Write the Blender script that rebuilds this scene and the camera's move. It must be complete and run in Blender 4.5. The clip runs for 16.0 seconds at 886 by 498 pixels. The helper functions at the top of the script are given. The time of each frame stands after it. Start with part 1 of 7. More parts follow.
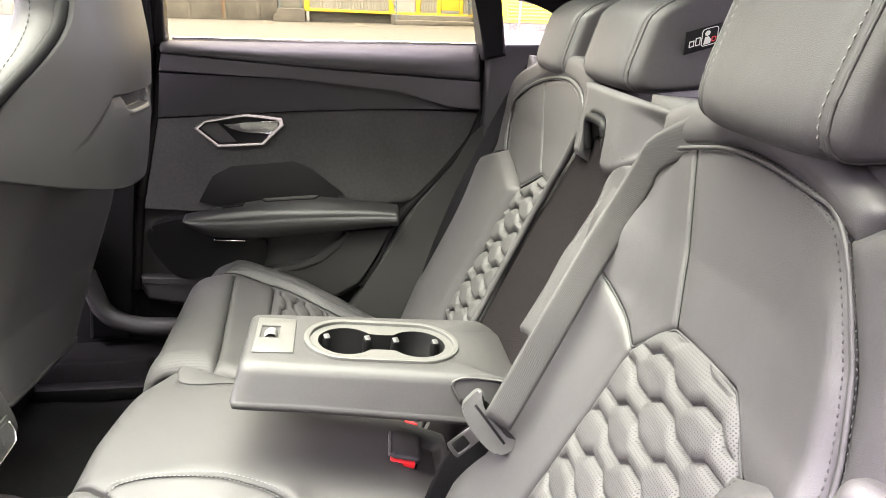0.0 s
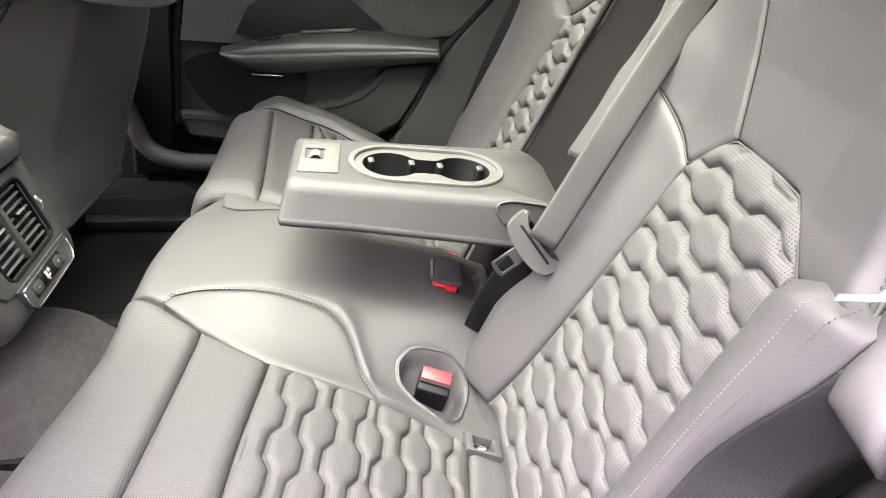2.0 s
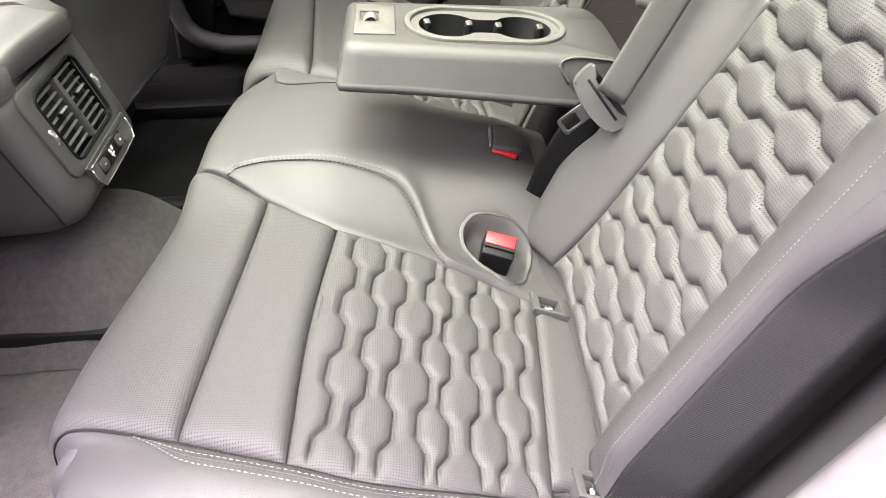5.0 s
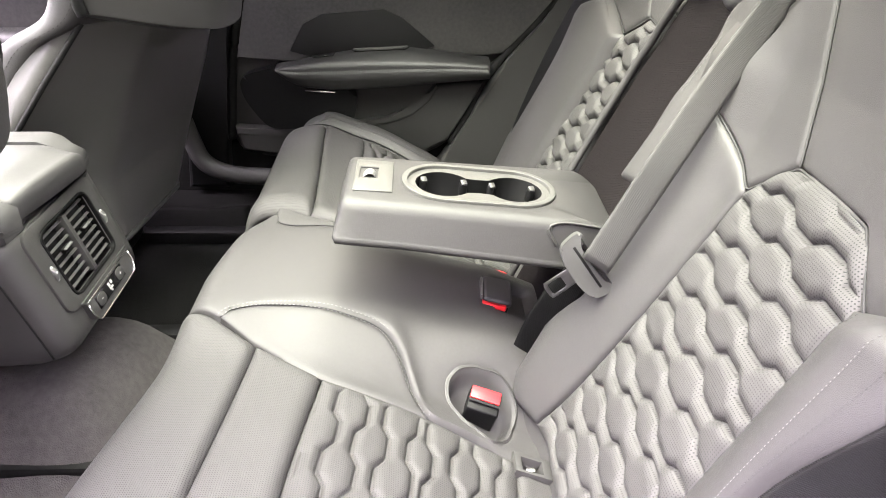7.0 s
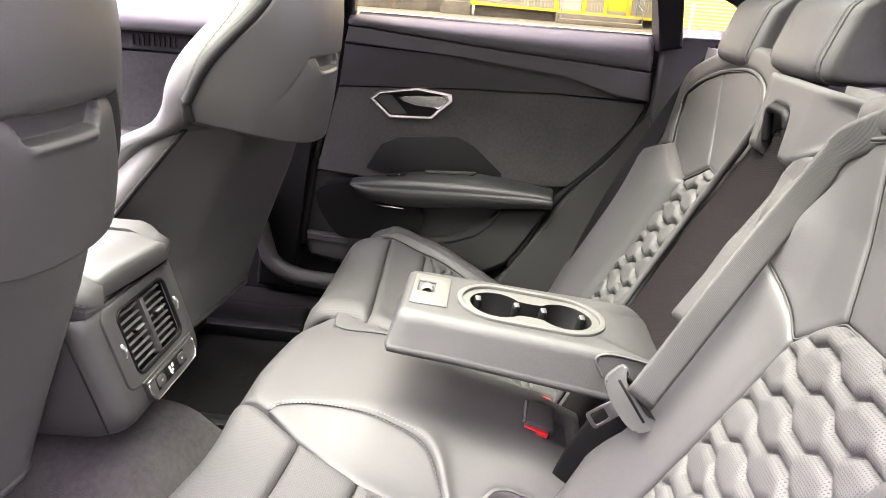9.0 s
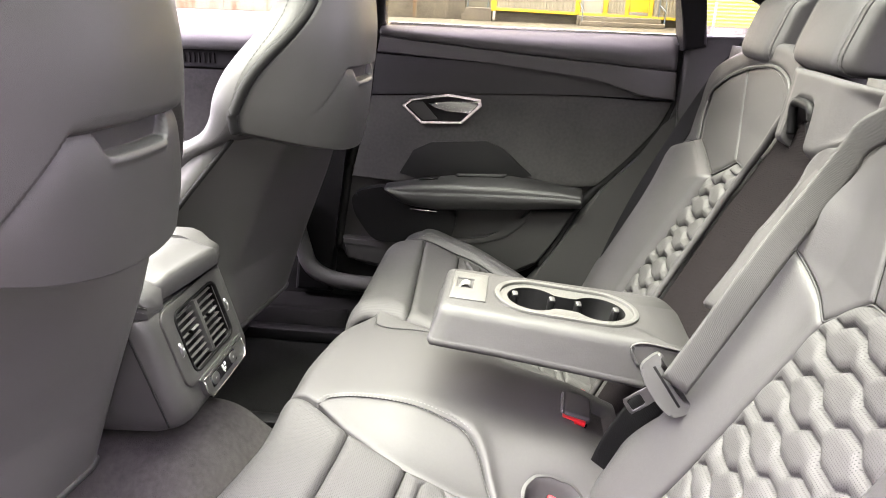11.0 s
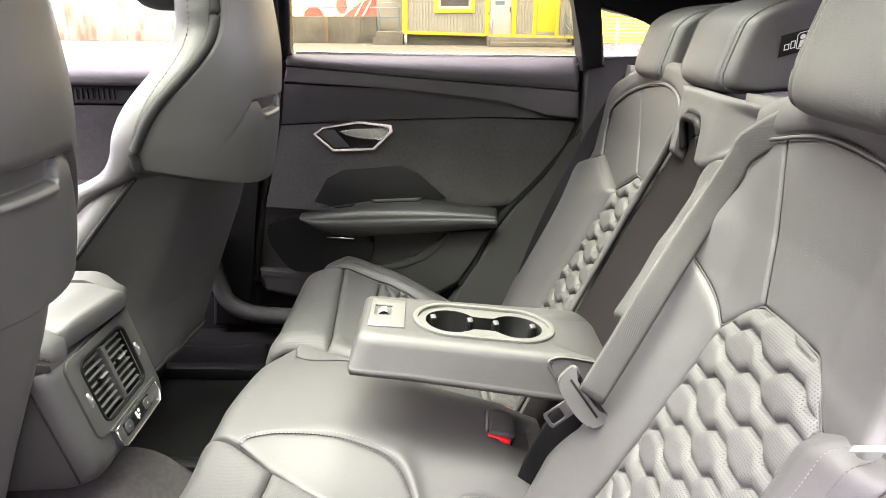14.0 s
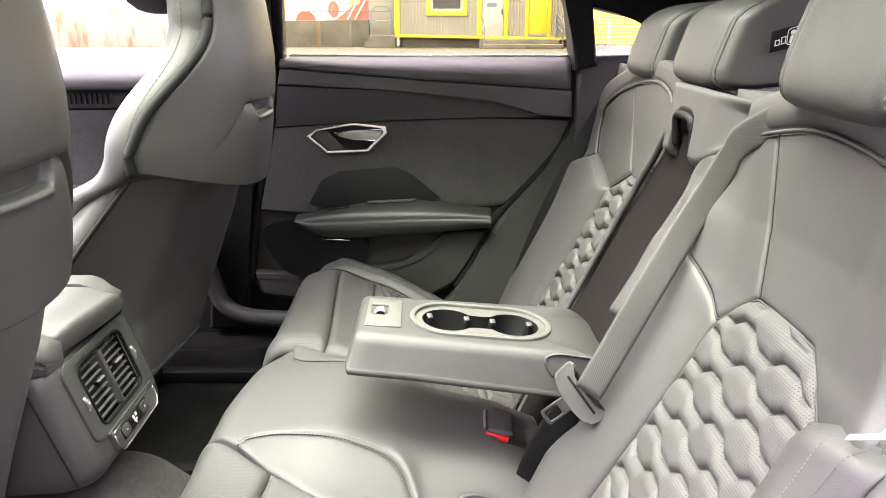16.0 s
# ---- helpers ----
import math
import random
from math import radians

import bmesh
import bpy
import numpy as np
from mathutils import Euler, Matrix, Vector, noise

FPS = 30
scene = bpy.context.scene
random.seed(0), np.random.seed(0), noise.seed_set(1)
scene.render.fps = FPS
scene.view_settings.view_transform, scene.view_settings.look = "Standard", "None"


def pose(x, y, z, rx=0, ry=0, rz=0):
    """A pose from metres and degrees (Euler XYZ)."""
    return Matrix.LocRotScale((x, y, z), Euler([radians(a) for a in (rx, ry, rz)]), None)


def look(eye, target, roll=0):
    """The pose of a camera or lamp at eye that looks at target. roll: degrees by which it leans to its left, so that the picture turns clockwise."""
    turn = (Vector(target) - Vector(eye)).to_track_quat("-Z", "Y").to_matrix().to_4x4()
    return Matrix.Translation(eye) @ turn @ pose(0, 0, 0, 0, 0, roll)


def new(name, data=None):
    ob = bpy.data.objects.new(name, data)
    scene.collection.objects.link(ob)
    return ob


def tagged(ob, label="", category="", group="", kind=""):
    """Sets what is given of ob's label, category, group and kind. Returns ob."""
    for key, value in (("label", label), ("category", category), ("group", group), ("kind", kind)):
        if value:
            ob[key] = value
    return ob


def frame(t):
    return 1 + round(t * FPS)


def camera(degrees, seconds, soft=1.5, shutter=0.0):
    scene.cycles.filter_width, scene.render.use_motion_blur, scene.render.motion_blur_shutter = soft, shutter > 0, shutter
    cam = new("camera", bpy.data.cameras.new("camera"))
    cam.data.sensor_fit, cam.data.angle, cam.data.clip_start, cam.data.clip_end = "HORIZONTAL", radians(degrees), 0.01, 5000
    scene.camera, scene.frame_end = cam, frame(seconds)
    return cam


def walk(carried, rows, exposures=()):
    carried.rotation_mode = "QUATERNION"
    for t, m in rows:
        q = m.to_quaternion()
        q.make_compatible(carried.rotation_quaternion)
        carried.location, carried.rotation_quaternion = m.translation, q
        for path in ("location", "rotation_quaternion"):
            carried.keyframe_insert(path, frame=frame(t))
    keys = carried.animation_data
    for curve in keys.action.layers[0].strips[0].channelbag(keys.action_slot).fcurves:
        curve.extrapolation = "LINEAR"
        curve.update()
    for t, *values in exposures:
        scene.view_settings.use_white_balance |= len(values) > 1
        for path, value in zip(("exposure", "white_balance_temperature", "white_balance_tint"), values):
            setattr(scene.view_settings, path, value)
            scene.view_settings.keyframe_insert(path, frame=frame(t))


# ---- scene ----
cam = camera(63.7, 16.0, soft=0.9)
PATH = [
    (0, (0.048, -0.853, 1.147), (0.323, 1.011, 0.475), 1.5),
    (0.5, (0.047, -0.852, 1.137), (0.308, 0.989, 0.401), 1.6),
    (1, (0.042, -0.856, 1.122), (0.291, 0.954, 0.308), 1.9),
    (1.5, (0.037, -0.859, 1.113), (0.26, 0.906, 0.199), 1.9),
    (2, (0.03, -0.863, 1.095), (0.209, 0.85, 0.079), 1.6),
    (2.5, (0.015, -0.871, 1.078), (0.168, 0.783, -0.036), 1.2),
    (3, (0.006, -0.878, 1.06), (0.127, 0.721, -0.135), 0.6),
    (3.5, (0.003, -0.881, 1.054), (0.087, 0.666, -0.21), -0.6),
    (6, (-0.008, -0.869, 1.072), (0.063, 0.725, -0.134), -2.3),
    (6.5, (0.009, -0.86, 1.088), (0.073, 0.802, -0.023), -1.2),
    (7, (0.017, -0.861, 1.108), (0.081, 0.874, 0.114), 0.6),
    (7.5, (0.022, -0.865, 1.12), (0.065, 0.926, 0.232), 2.3),
    (8, (0.026, -0.876, 1.124), (0.032, 0.96, 0.329), 3.6),
    (8.5, (0.023, -0.882, 1.123), (-0.019, 0.979, 0.391), 4.3),
    (9, (0.019, -0.895, 1.121), (-0.085, 0.977, 0.424), 4.2),
    (9.5, (0.006, -0.912, 1.12), (-0.145, 0.961, 0.435), 3.8),
    (12, (0.009, -0.947, 1.127), (-0.136, 0.928, 0.446), 0.8),
    (12.5, (0.014, -0.944, 1.128), (-0.076, 0.942, 0.467), 0.8),
    (13, (0.023, -0.944, 1.132), (-0.022, 0.95, 0.492), 0.7),
    (13.5, (0.018, -0.941, 1.132), (0.022, 0.958, 0.504), 0.8),
    (14, (0.022, -0.944, 1.132), (0.049, 0.957, 0.51), 0.6),
    (14.5, (0.019, -0.945, 1.13), (0.062, 0.956, 0.51), 0.5),
    (15, (0.02, -0.945, 1.128), (0.062, 0.957, 0.509), 0.3),
    (15.5, (0.02, -0.947, 1.127), (0.062, 0.956, 0.512), 0.2),
    (16, (0.021, -0.948, 1.128), (0.062, 0.955, 0.513), 0.0),
]
walk(cam, [(t, look(eye, target, roll)) for t, eye, target, roll in PATH], exposures=[(0, 3.83, 6410, 29), (1.5, 3.85, 6400, 31.5), (3, 3.69, 6420, 30), (3.7, 3.64, 6440, 27.5), (6.5, 3.73, 6430, 28), (7.5, 3.93, 6370, 32.5), (8.5, 3.93, 6370, 34), (9.5, 3.90, 6380, 33.5), (12.5, 3.92, 6350, 28), (14, 3.84, 6380, 27), (16, 3.77, 6410, 26.5)])

# ---- light ----
world = bpy.data.worlds.new("sky")
scene.world = world
world.use_nodes = True
wn, wl = world.node_tree.nodes, world.node_tree.links
wn.clear()
w_sky = wn.new("ShaderNodeTexSky")
w_sky.sky_type = "NISHITA"
w_sky.sun_disc = False
w_sky.sun_elevation, w_sky.sun_rotation = radians(72), radians(245)
w_sky.air_density, w_sky.dust_density, w_sky.ozone_density = 1.0, 3.5, 1.0
w_mix = wn.new("ShaderNodeMix")
w_mix.data_type = "RGBA"
w_mix.inputs[0].default_value = 0.72
w_mix.inputs[7].default_value = (9.38, 8.94, 9.22, 1)
w_bg = wn.new("ShaderNodeBackground")
w_bg.inputs[1].default_value = 0.21
w_out = wn.new("ShaderNodeOutputWorld")
wl.new(w_sky.outputs[0], w_mix.inputs[6])
wl.new(w_mix.outputs[2], w_bg.inputs[0])
wl.new(w_bg.outputs[0], w_out.inputs[0])
sun = new("sun", bpy.data.lights.new("sun", "SUN"))
sun.data.energy, sun.data.angle, sun.data.color = 3.6, radians(66), (1.0, 0.962, 0.972)
sun.matrix_world = look((0, 0, 20), (Vector((0, 0, 20)) - Vector((-0.38, -0.10, 0.92))))


# ---- materials ----
def node_mat(name, base, rough=0.5, metal=0.0, var=0.15, grain=0.0, grain_scale=900.0, blotch=6.0, spec=0.5, coat=0.0, rough_var=0.08, soft=0.0):
    m = bpy.data.materials.new(name)
    m.use_nodes = True
    n, l = m.node_tree.nodes, m.node_tree.links
    b = n["Principled BSDF"]
    b.inputs["Metallic"].default_value = metal
    b.inputs["Specular IOR Level"].default_value = spec
    b.inputs["Coat Weight"].default_value = coat
    tc = n.new("ShaderNodeTexCoord")
    big = n.new("ShaderNodeTexNoise")
    big.inputs["Scale"].default_value = blotch
    big.inputs["Detail"].default_value = 4
    small = n.new("ShaderNodeTexNoise")
    small.inputs["Scale"].default_value = grain_scale * 0.2
    small.inputs["Detail"].default_value = 3
    l.new(tc.outputs["Object"], big.inputs["Vector"])
    l.new(tc.outputs["Object"], small.inputs["Vector"])
    both = n.new("ShaderNodeMath")
    both.operation = "ADD"
    l.new(big.outputs["Fac"], both.inputs[0])
    l.new(small.outputs["Fac"], both.inputs[1])
    ramp = n.new("ShaderNodeMapRange")
    ramp.inputs["From Min"].default_value, ramp.inputs["From Max"].default_value = 0.6, 1.4
    ramp.inputs["To Min"].default_value, ramp.inputs["To Max"].default_value = 1 - var, 1 + var
    l.new(both.outputs[0], ramp.inputs["Value"])
    mul = n.new("ShaderNodeMix")
    mul.data_type, mul.blend_type = "RGBA", "MULTIPLY"
    mul.inputs[0].default_value = 1.0
    mul.inputs[6].default_value = (*base, 1)
    l.new(ramp.outputs[0], mul.inputs[7])
    l.new(mul.outputs[2], b.inputs["Base Color"])
    rr = n.new("ShaderNodeMapRange")
    rr.inputs["To Min"].default_value, rr.inputs["To Max"].default_value = max(0.02, rough - rough_var), min(1, rough + rough_var)
    l.new(big.outputs["Fac"], rr.inputs["Value"])
    l.new(rr.outputs[0], b.inputs["Roughness"])
    if grain:
        vor = n.new("ShaderNodeTexVoronoi")
        vor.inputs["Scale"].default_value = grain_scale
        l.new(tc.outputs["Object"], vor.inputs["Vector"])
        bump = n.new("ShaderNodeBump")
        bump.inputs["Strength"].default_value = grain
        bump.inputs["Distance"].default_value = 0.0006
        l.new(vor.outputs["Distance"], bump.inputs["Height"])
        l.new(bump.outputs[0], b.inputs["Normal"])
        if soft:
            crease = n.new("ShaderNodeTexNoise")
            crease.inputs["Scale"].default_value = 26.0
            crease.inputs["Detail"].default_value = 5
            crease.inputs["Distortion"].default_value = 0.8
            l.new(tc.outputs["Object"], crease.inputs["Vector"])
            wave = n.new("ShaderNodeBump")
            wave.inputs["Strength"].default_value = soft
            wave.inputs["Distance"].default_value = 0.004
            l.new(crease.outputs["Fac"], wave.inputs["Height"])
            l.new(wave.outputs[0], bump.inputs["Normal"])
    return m


def dotted(m, pitch=0.0025, size=0.55, dark=0.25, across=1.0):
    """Adds rows of small punched holes, laid out on the surface's own metres."""
    n, l = m.node_tree.nodes, m.node_tree.links
    b = n["Principled BSDF"]
    uv = n.new("ShaderNodeUVMap")
    sep = n.new("ShaderNodeSeparateXYZ")
    l.new(uv.outputs[0], sep.inputs[0])

    def op(kind, a, c=None):
        k = n.new("ShaderNodeMath")
        k.operation = kind
        for i, v in enumerate((a, c)):
            if v is None:
                continue
            if isinstance(v, (int, float)):
                k.inputs[i].default_value = v
            else:
                l.new(v, k.inputs[i])
        return k.outputs[0]

    k = 2 * math.pi / pitch
    su = op("SINE", op("MULTIPLY", op("ADD", sep.outputs[0], sep.outputs[1]), k * 0.5 * across))
    sv = op("SINE", op("MULTIPLY", op("SUBTRACT", sep.outputs[0], sep.outputs[1]), k * 0.5))
    prod = op("MULTIPLY", su, sv)
    hole = n.new("ShaderNodeMapRange")
    hole.inputs["From Min"].default_value, hole.inputs["From Max"].default_value = size - 0.12, size + 0.12
    l.new(prod, hole.inputs["Value"])
    old = b.inputs["Base Color"].links[0].from_socket
    mix = n.new("ShaderNodeMix")
    mix.data_type = "RGBA"
    l.new(hole.outputs[0], mix.inputs[0])
    l.new(old, mix.inputs[6])
    mix.inputs[7].default_value = (dark * 0.020, dark * 0.020, dark * 0.020, 1)
    l.new(mix.outputs[2], b.inputs["Base Color"])
    bump = n.new("ShaderNodeBump")
    bump.inputs["Strength"].default_value = 0.5
    bump.inputs["Distance"].default_value = 0.0006
    bump.invert = True
    l.new(hole.outputs[0], bump.inputs["Height"])
    if b.inputs["Normal"].links:
        l.new(b.inputs["Normal"].links[0].from_socket, bump.inputs["Normal"])
    l.new(bump.outputs[0], b.inputs["Normal"])
    return m


def ribbed(m, pitch, depth=0.0008, axis=0, strength=1.0):
    """Adds fine woven ribs along one of the surface's own directions."""
    n, l = m.node_tree.nodes, m.node_tree.links
    b = n["Principled BSDF"]
    uv = n.new("ShaderNodeUVMap")
    sep = n.new("ShaderNodeSeparateXYZ")
    l.new(uv.outputs[0], sep.inputs[0])
    mulv = n.new("ShaderNodeMath")
    mulv.operation = "MULTIPLY"
    mulv.inputs[1].default_value = 2 * math.pi / pitch
    l.new(sep.outputs[axis], mulv.inputs[0])
    sn = n.new("ShaderNodeMath")
    sn.operation = "SINE"
    l.new(mulv.outputs[0], sn.inputs[0])
    bump = n.new("ShaderNodeBump")
    bump.inputs["Strength"].default_value = strength
    bump.inputs["Distance"].default_value = depth
    l.new(sn.outputs[0], bump.inputs["Height"])
    if b.inputs["Normal"].links:
        l.new(b.inputs["Normal"].links[0].from_socket, bump.inputs["Normal"])
    l.new(bump.outputs[0], b.inputs["Normal"])
    return m


LEATHER = node_mat("leather", (0.0275, 0.0264, 0.0266), 0.58, var=0.12, soft=0.10, spec=0.42, grain=0.30, grain_scale=1400, rough_var=0.04)
LEATHER_PERF = dotted(node_mat("perforated_leather", (0.036, 0.0347, 0.0345), 0.66, var=0.12, soft=0.10, spec=0.34, grain=0.2, grain_scale=1400, rough_var=0.04))
# LEATHER darkened evenly, standing in for the shade on the armrest's side
ARM_LEATHER_SHADE = node_mat("shaded_armrest_leather", (0.0195, 0.0186, 0.0188), 0.56, var=0.12, soft=0.10, spec=0.40, grain=0.30, grain_scale=1400, rough_var=0.04)
SUEDE = node_mat("suede", (0.035, 0.0338, 0.0336), 0.95, var=0.26, grain=0.35, grain_scale=700, blotch=9, spec=0.15)
CONSOLE = node_mat("grey_console_plastic", (0.0285, 0.0280, 0.0270), 0.48, var=0.05, grain=0.25, grain_scale=1200, rough_var=0.04)
PLASTIC = node_mat("soft_plastic", (0.0250, 0.0243, 0.0240), 0.58, var=0.06, spec=0.36, grain=0.3, grain_scale=1100, rough_var=0.04)
PLASTIC_DK = node_mat("dark_plastic", (0.0026, 0.0026, 0.0028), 0.55, var=0.08, grain=0.3, grain_scale=1000, spec=0.16)
BAY = node_mat("smooth_dark_bay", (0.0050, 0.0048, 0.0052), 0.55, var=0.05, spec=0.25)
DECOR = node_mat("dark_grained_decor", (0.0110, 0.0106, 0.0110), 0.5, var=0.08, grain=0.3, grain_scale=900)
GLOSS_DK = node_mat("gloss_black_plastic", (0.006, 0.006, 0.0065), 0.18, var=0.05)
RUBBER = node_mat("black_rubber", (0.003, 0.003, 0.003), 0.75, var=0.1, spec=0.25)
# lighter copy of SHELL: light missing on the lower flank put into colour
SHELL_LOW_LIT = node_mat("lightened_seat_back", (0.058, 0.0565, 0.055), 0.40, var=0.06, grain=0.2, grain_scale=1600, rough_var=0.03)
SHELL = node_mat("seat_shell", (0.025, 0.0245, 0.0237), 0.46, var=0.04, grain=0.2, grain_scale=1600, rough_var=0.03)
CARPET = node_mat("carpet", (0.047, 0.0435, 0.0428), 1.0, var=0.30, grain=1.0, grain_scale=500, blotch=14, spec=0.1)
# near-black copy of CARPET: far footwell's shade put into colour; also the luggage cover
CARPET_DK_SHADE = node_mat("dark_shaded_carpet", (0.0035, 0.0034, 0.0034), 1.0, var=0.4, grain=1.0, grain_scale=500, blotch=14, spec=0.1)
FABRIC = ribbed(node_mat("dark_woven_fabric", (0.0108, 0.0091, 0.0096), 1.0, var=0.1, grain=0.3, grain_scale=1200, spec=0.03), 0.0028)
WEB = ribbed(node_mat("belt_webbing", (0.027, 0.0261, 0.0258), 0.62, var=0.06, spec=0.35), 0.0013, 0.00010, 1)
WEB_DK = ribbed(node_mat("dark_belt_webbing", (0.0022, 0.0022, 0.0025), 0.8, var=0.08, spec=0.1), 0.0018, 0.0002, 1)
RIB_DK = ribbed(ribbed(node_mat("ribbed_textile", (0.0054, 0.0053, 0.0054), 0.50, var=0.30, spec=0.38, blotch=9), 0.0018, 0.00012, 1), 0.0011, 0.00008, 0)
DOOR_LEATHER = node_mat("door_leather", (0.042, 0.0405, 0.0395), 0.52, var=0.06, grain=0.25, grain_scale=1400, spec=0.35)
THREAD = node_mat("grey_thread", (0.095, 0.093, 0.092), 0.7, var=0.1)
THREAD_DK = node_mat("dark_thread", (0.016, 0.016, 0.016), 0.8, var=0.1)
CHROME = node_mat("satin_chrome", (0.78, 0.77, 0.75), 0.22, 1.0, var=0.03, rough_var=0.05)
STEEL = node_mat("dull_steel", (0.12, 0.12, 0.118), 0.30, 1.0, var=0.06)
SILVER = node_mat("satin_silver_plastic", (0.13, 0.13, 0.127), 0.35, 0.4, var=0.04)
GREYTRIM = node_mat("grey_soft_trim", (0.042, 0.0415, 0.0395), 0.42, var=0.05, grain=0.2, grain_scale=1500, rough_var=0.04)
TONGUE_GREY = node_mat("grey_moulded_plastic", (0.038, 0.038, 0.037), 0.45, var=0.05)
RED = node_mat("red_plastic", (0.42, 0.012, 0.014), 0.4, var=0.06)
TAGWHITE = node_mat("white_tag_cloth", (0.09, 0.09, 0.09), 0.8, var=0.05)
WHITE = node_mat("white_print", (0.40, 0.40, 0.385), 0.6, var=0.03)
ASPHALT = node_mat("asphalt", (0.032, 0.0315, 0.0228), 0.9, var=0.25, grain=1.0, grain_scale=120, blotch=0.35)
PAINT_Y = node_mat("yellow_paint", (0.36, 0.265, 0.004), 0.5, var=0.08, blotch=1.5)
PAINT_LINE = node_mat("road_marking", (0.075, 0.070, 0.048), 0.8, var=0.35, blotch=5)
SHEETMETAL = node_mat("grey_sheet_metal", (0.150, 0.147, 0.120), 0.45, var=0.08, blotch=1.2)
CONCRETE = node_mat("weathered_concrete", (0.062, 0.058, 0.046), 0.9, var=0.75, grain=0.6, grain_scale=60, blotch=1.3)
STAINED = node_mat("rust_stained_concrete", (0.10, 0.088, 0.060), 0.9, var=0.3, grain=0.5, grain_scale=60, blotch=1.1)
n_, l_ = STAINED.node_tree.nodes, STAINED.node_tree.links
st_tc, st_map, st_no, st_rp, st_mx = n_.new("ShaderNodeTexCoord"), n_.new("ShaderNodeMapping"), n_.new("ShaderNodeTexNoise"), n_.new("ShaderNodeMapRange"), n_.new("ShaderNodeMix")
st_map.inputs["Scale"].default_value = (1.6, 1.6, 0.5)
st_no.inputs["Scale"].default_value, st_no.inputs["Detail"].default_value = 1.4, 5
st_rp.inputs["From Min"].default_value, st_rp.inputs["From Max"].default_value = 0.52, 0.68
st_mx.data_type = "RGBA"
st_mx.inputs[7].default_value = (0.075, 0.040, 0.016, 1)
l_.new(st_tc.outputs["Object"], st_map.inputs[0])
l_.new(st_map.outputs[0], st_no.inputs["Vector"])
l_.new(st_no.outputs["Fac"], st_rp.inputs["Value"])
l_.new(st_rp.outputs[0], st_mx.inputs[0])
l_.new(n_["Principled BSDF"].inputs["Base Color"].links[0].from_socket, st_mx.inputs[6])
l_.new(st_mx.outputs[2], n_["Principled BSDF"].inputs["Base Color"])
DOORWHITE = node_mat("white_door_paint", (0.22, 0.22, 0.205), 0.5, var=0.05)
BLUE_RAIL = node_mat("blue_painted_steel", (0.05, 0.08, 0.11), 0.5, var=0.1)
BODY = node_mat("black_car_paint", (0.01, 0.01, 0.011), 0.25, var=0.02, coat=0.6)
SHELLPAINT = node_mat("pale_car_paint", (0.080, 0.076, 0.077), 0.3, var=0.03, coat=0.5)
HEADLINER = node_mat("headliner_cloth", (0.05, 0.05, 0.05), 1.0, var=0.1, spec=0.1)


def glass_mat(name, tint, mix=0.9):
    m = bpy.data.materials.new(name)
    m.use_nodes = True
    n, l = m.node_tree.nodes, m.node_tree.links
    n.remove(n["Principled BSDF"])
    tr = n.new("ShaderNodeBsdfTransparent")
    tr.inputs[0].default_value = (*tint, 1)
    gl = n.new("ShaderNodeBsdfGlossy")
    gl.inputs["Roughness"].default_value = 0.02
    mx = n.new("ShaderNodeMixShader")
    fr = n.new("ShaderNodeFresnel")
    fr.inputs[0].default_value = 1.3
    l.new(fr.outputs[0], mx.inputs[0])
    l.new(tr.outputs[0], mx.inputs[1])
    l.new(gl.outputs[0], mx.inputs[2])
    l.new(mx.outputs[0], n["Material Output"].inputs[0])
    return m


GLASS = glass_mat("window_glass", (0.93, 0.95, 0.92))
PRIVACY_GLASS = glass_mat("privacy_glass", (0.62, 0.61, 0.50))
ROOF_GLASS = glass_mat("roof_glass", (0.84, 0.91, 0.78))


# ---- builders ----
def thing(name, label, category, group="", kind="", at=(0, 0, 0)):
    ob = new(name)
    ob.location = at
    return tagged(ob, label, category, group, kind)


def mesh_of(name, verts, faces, material, parent=None, label="", smooth=True, uvs=None):
    me = bpy.data.meshes.new(name)
    me.from_pydata([tuple(v) for v in verts], [], faces)
    me.materials.append(material)
    if uvs is not None:
        layer = me.uv_layers.new(name="UVMap")
        idx = np.zeros(len(me.loops), dtype=np.int32)
        me.loops.foreach_get("vertex_index", idx)
        layer.data.foreach_set("uv", np.asarray(uvs, dtype=np.float32)[idx].ravel())
    if smooth:
        me.polygons.foreach_set("use_smooth", [True] * len(me.polygons))
    me.update()
    ob = new(name, me)
    if parent is not None:
        ob.parent = parent
        ob.matrix_parent_inverse = Matrix.Translation(parent.location).inverted() if parent.parent is None else Matrix()
    if label:
        ob["label"] = label
    return ob


def part(name, bm, material, parent, label="", smooth=True, sharp=40):
    """Links a bmesh as one mesh object under a thing or under a part."""
    bmesh.ops.recalc_face_normals(bm, faces=bm.faces)
    me = bpy.data.meshes.new(name)
    bm.to_mesh(me)
    bm.free()
    me.materials.append(material)
    if smooth:
        me.polygons.foreach_set("use_smooth", [True] * len(me.polygons))
        me.set_sharp_from_angle(angle=radians(sharp))
    ob = new(name, me)
    if parent is not None:
        ob.parent = parent
        ob.matrix_parent_inverse = Matrix.Translation(parent.location).inverted() if parent.parent is None else Matrix()
    if label:
        ob["label"] = label
    return ob


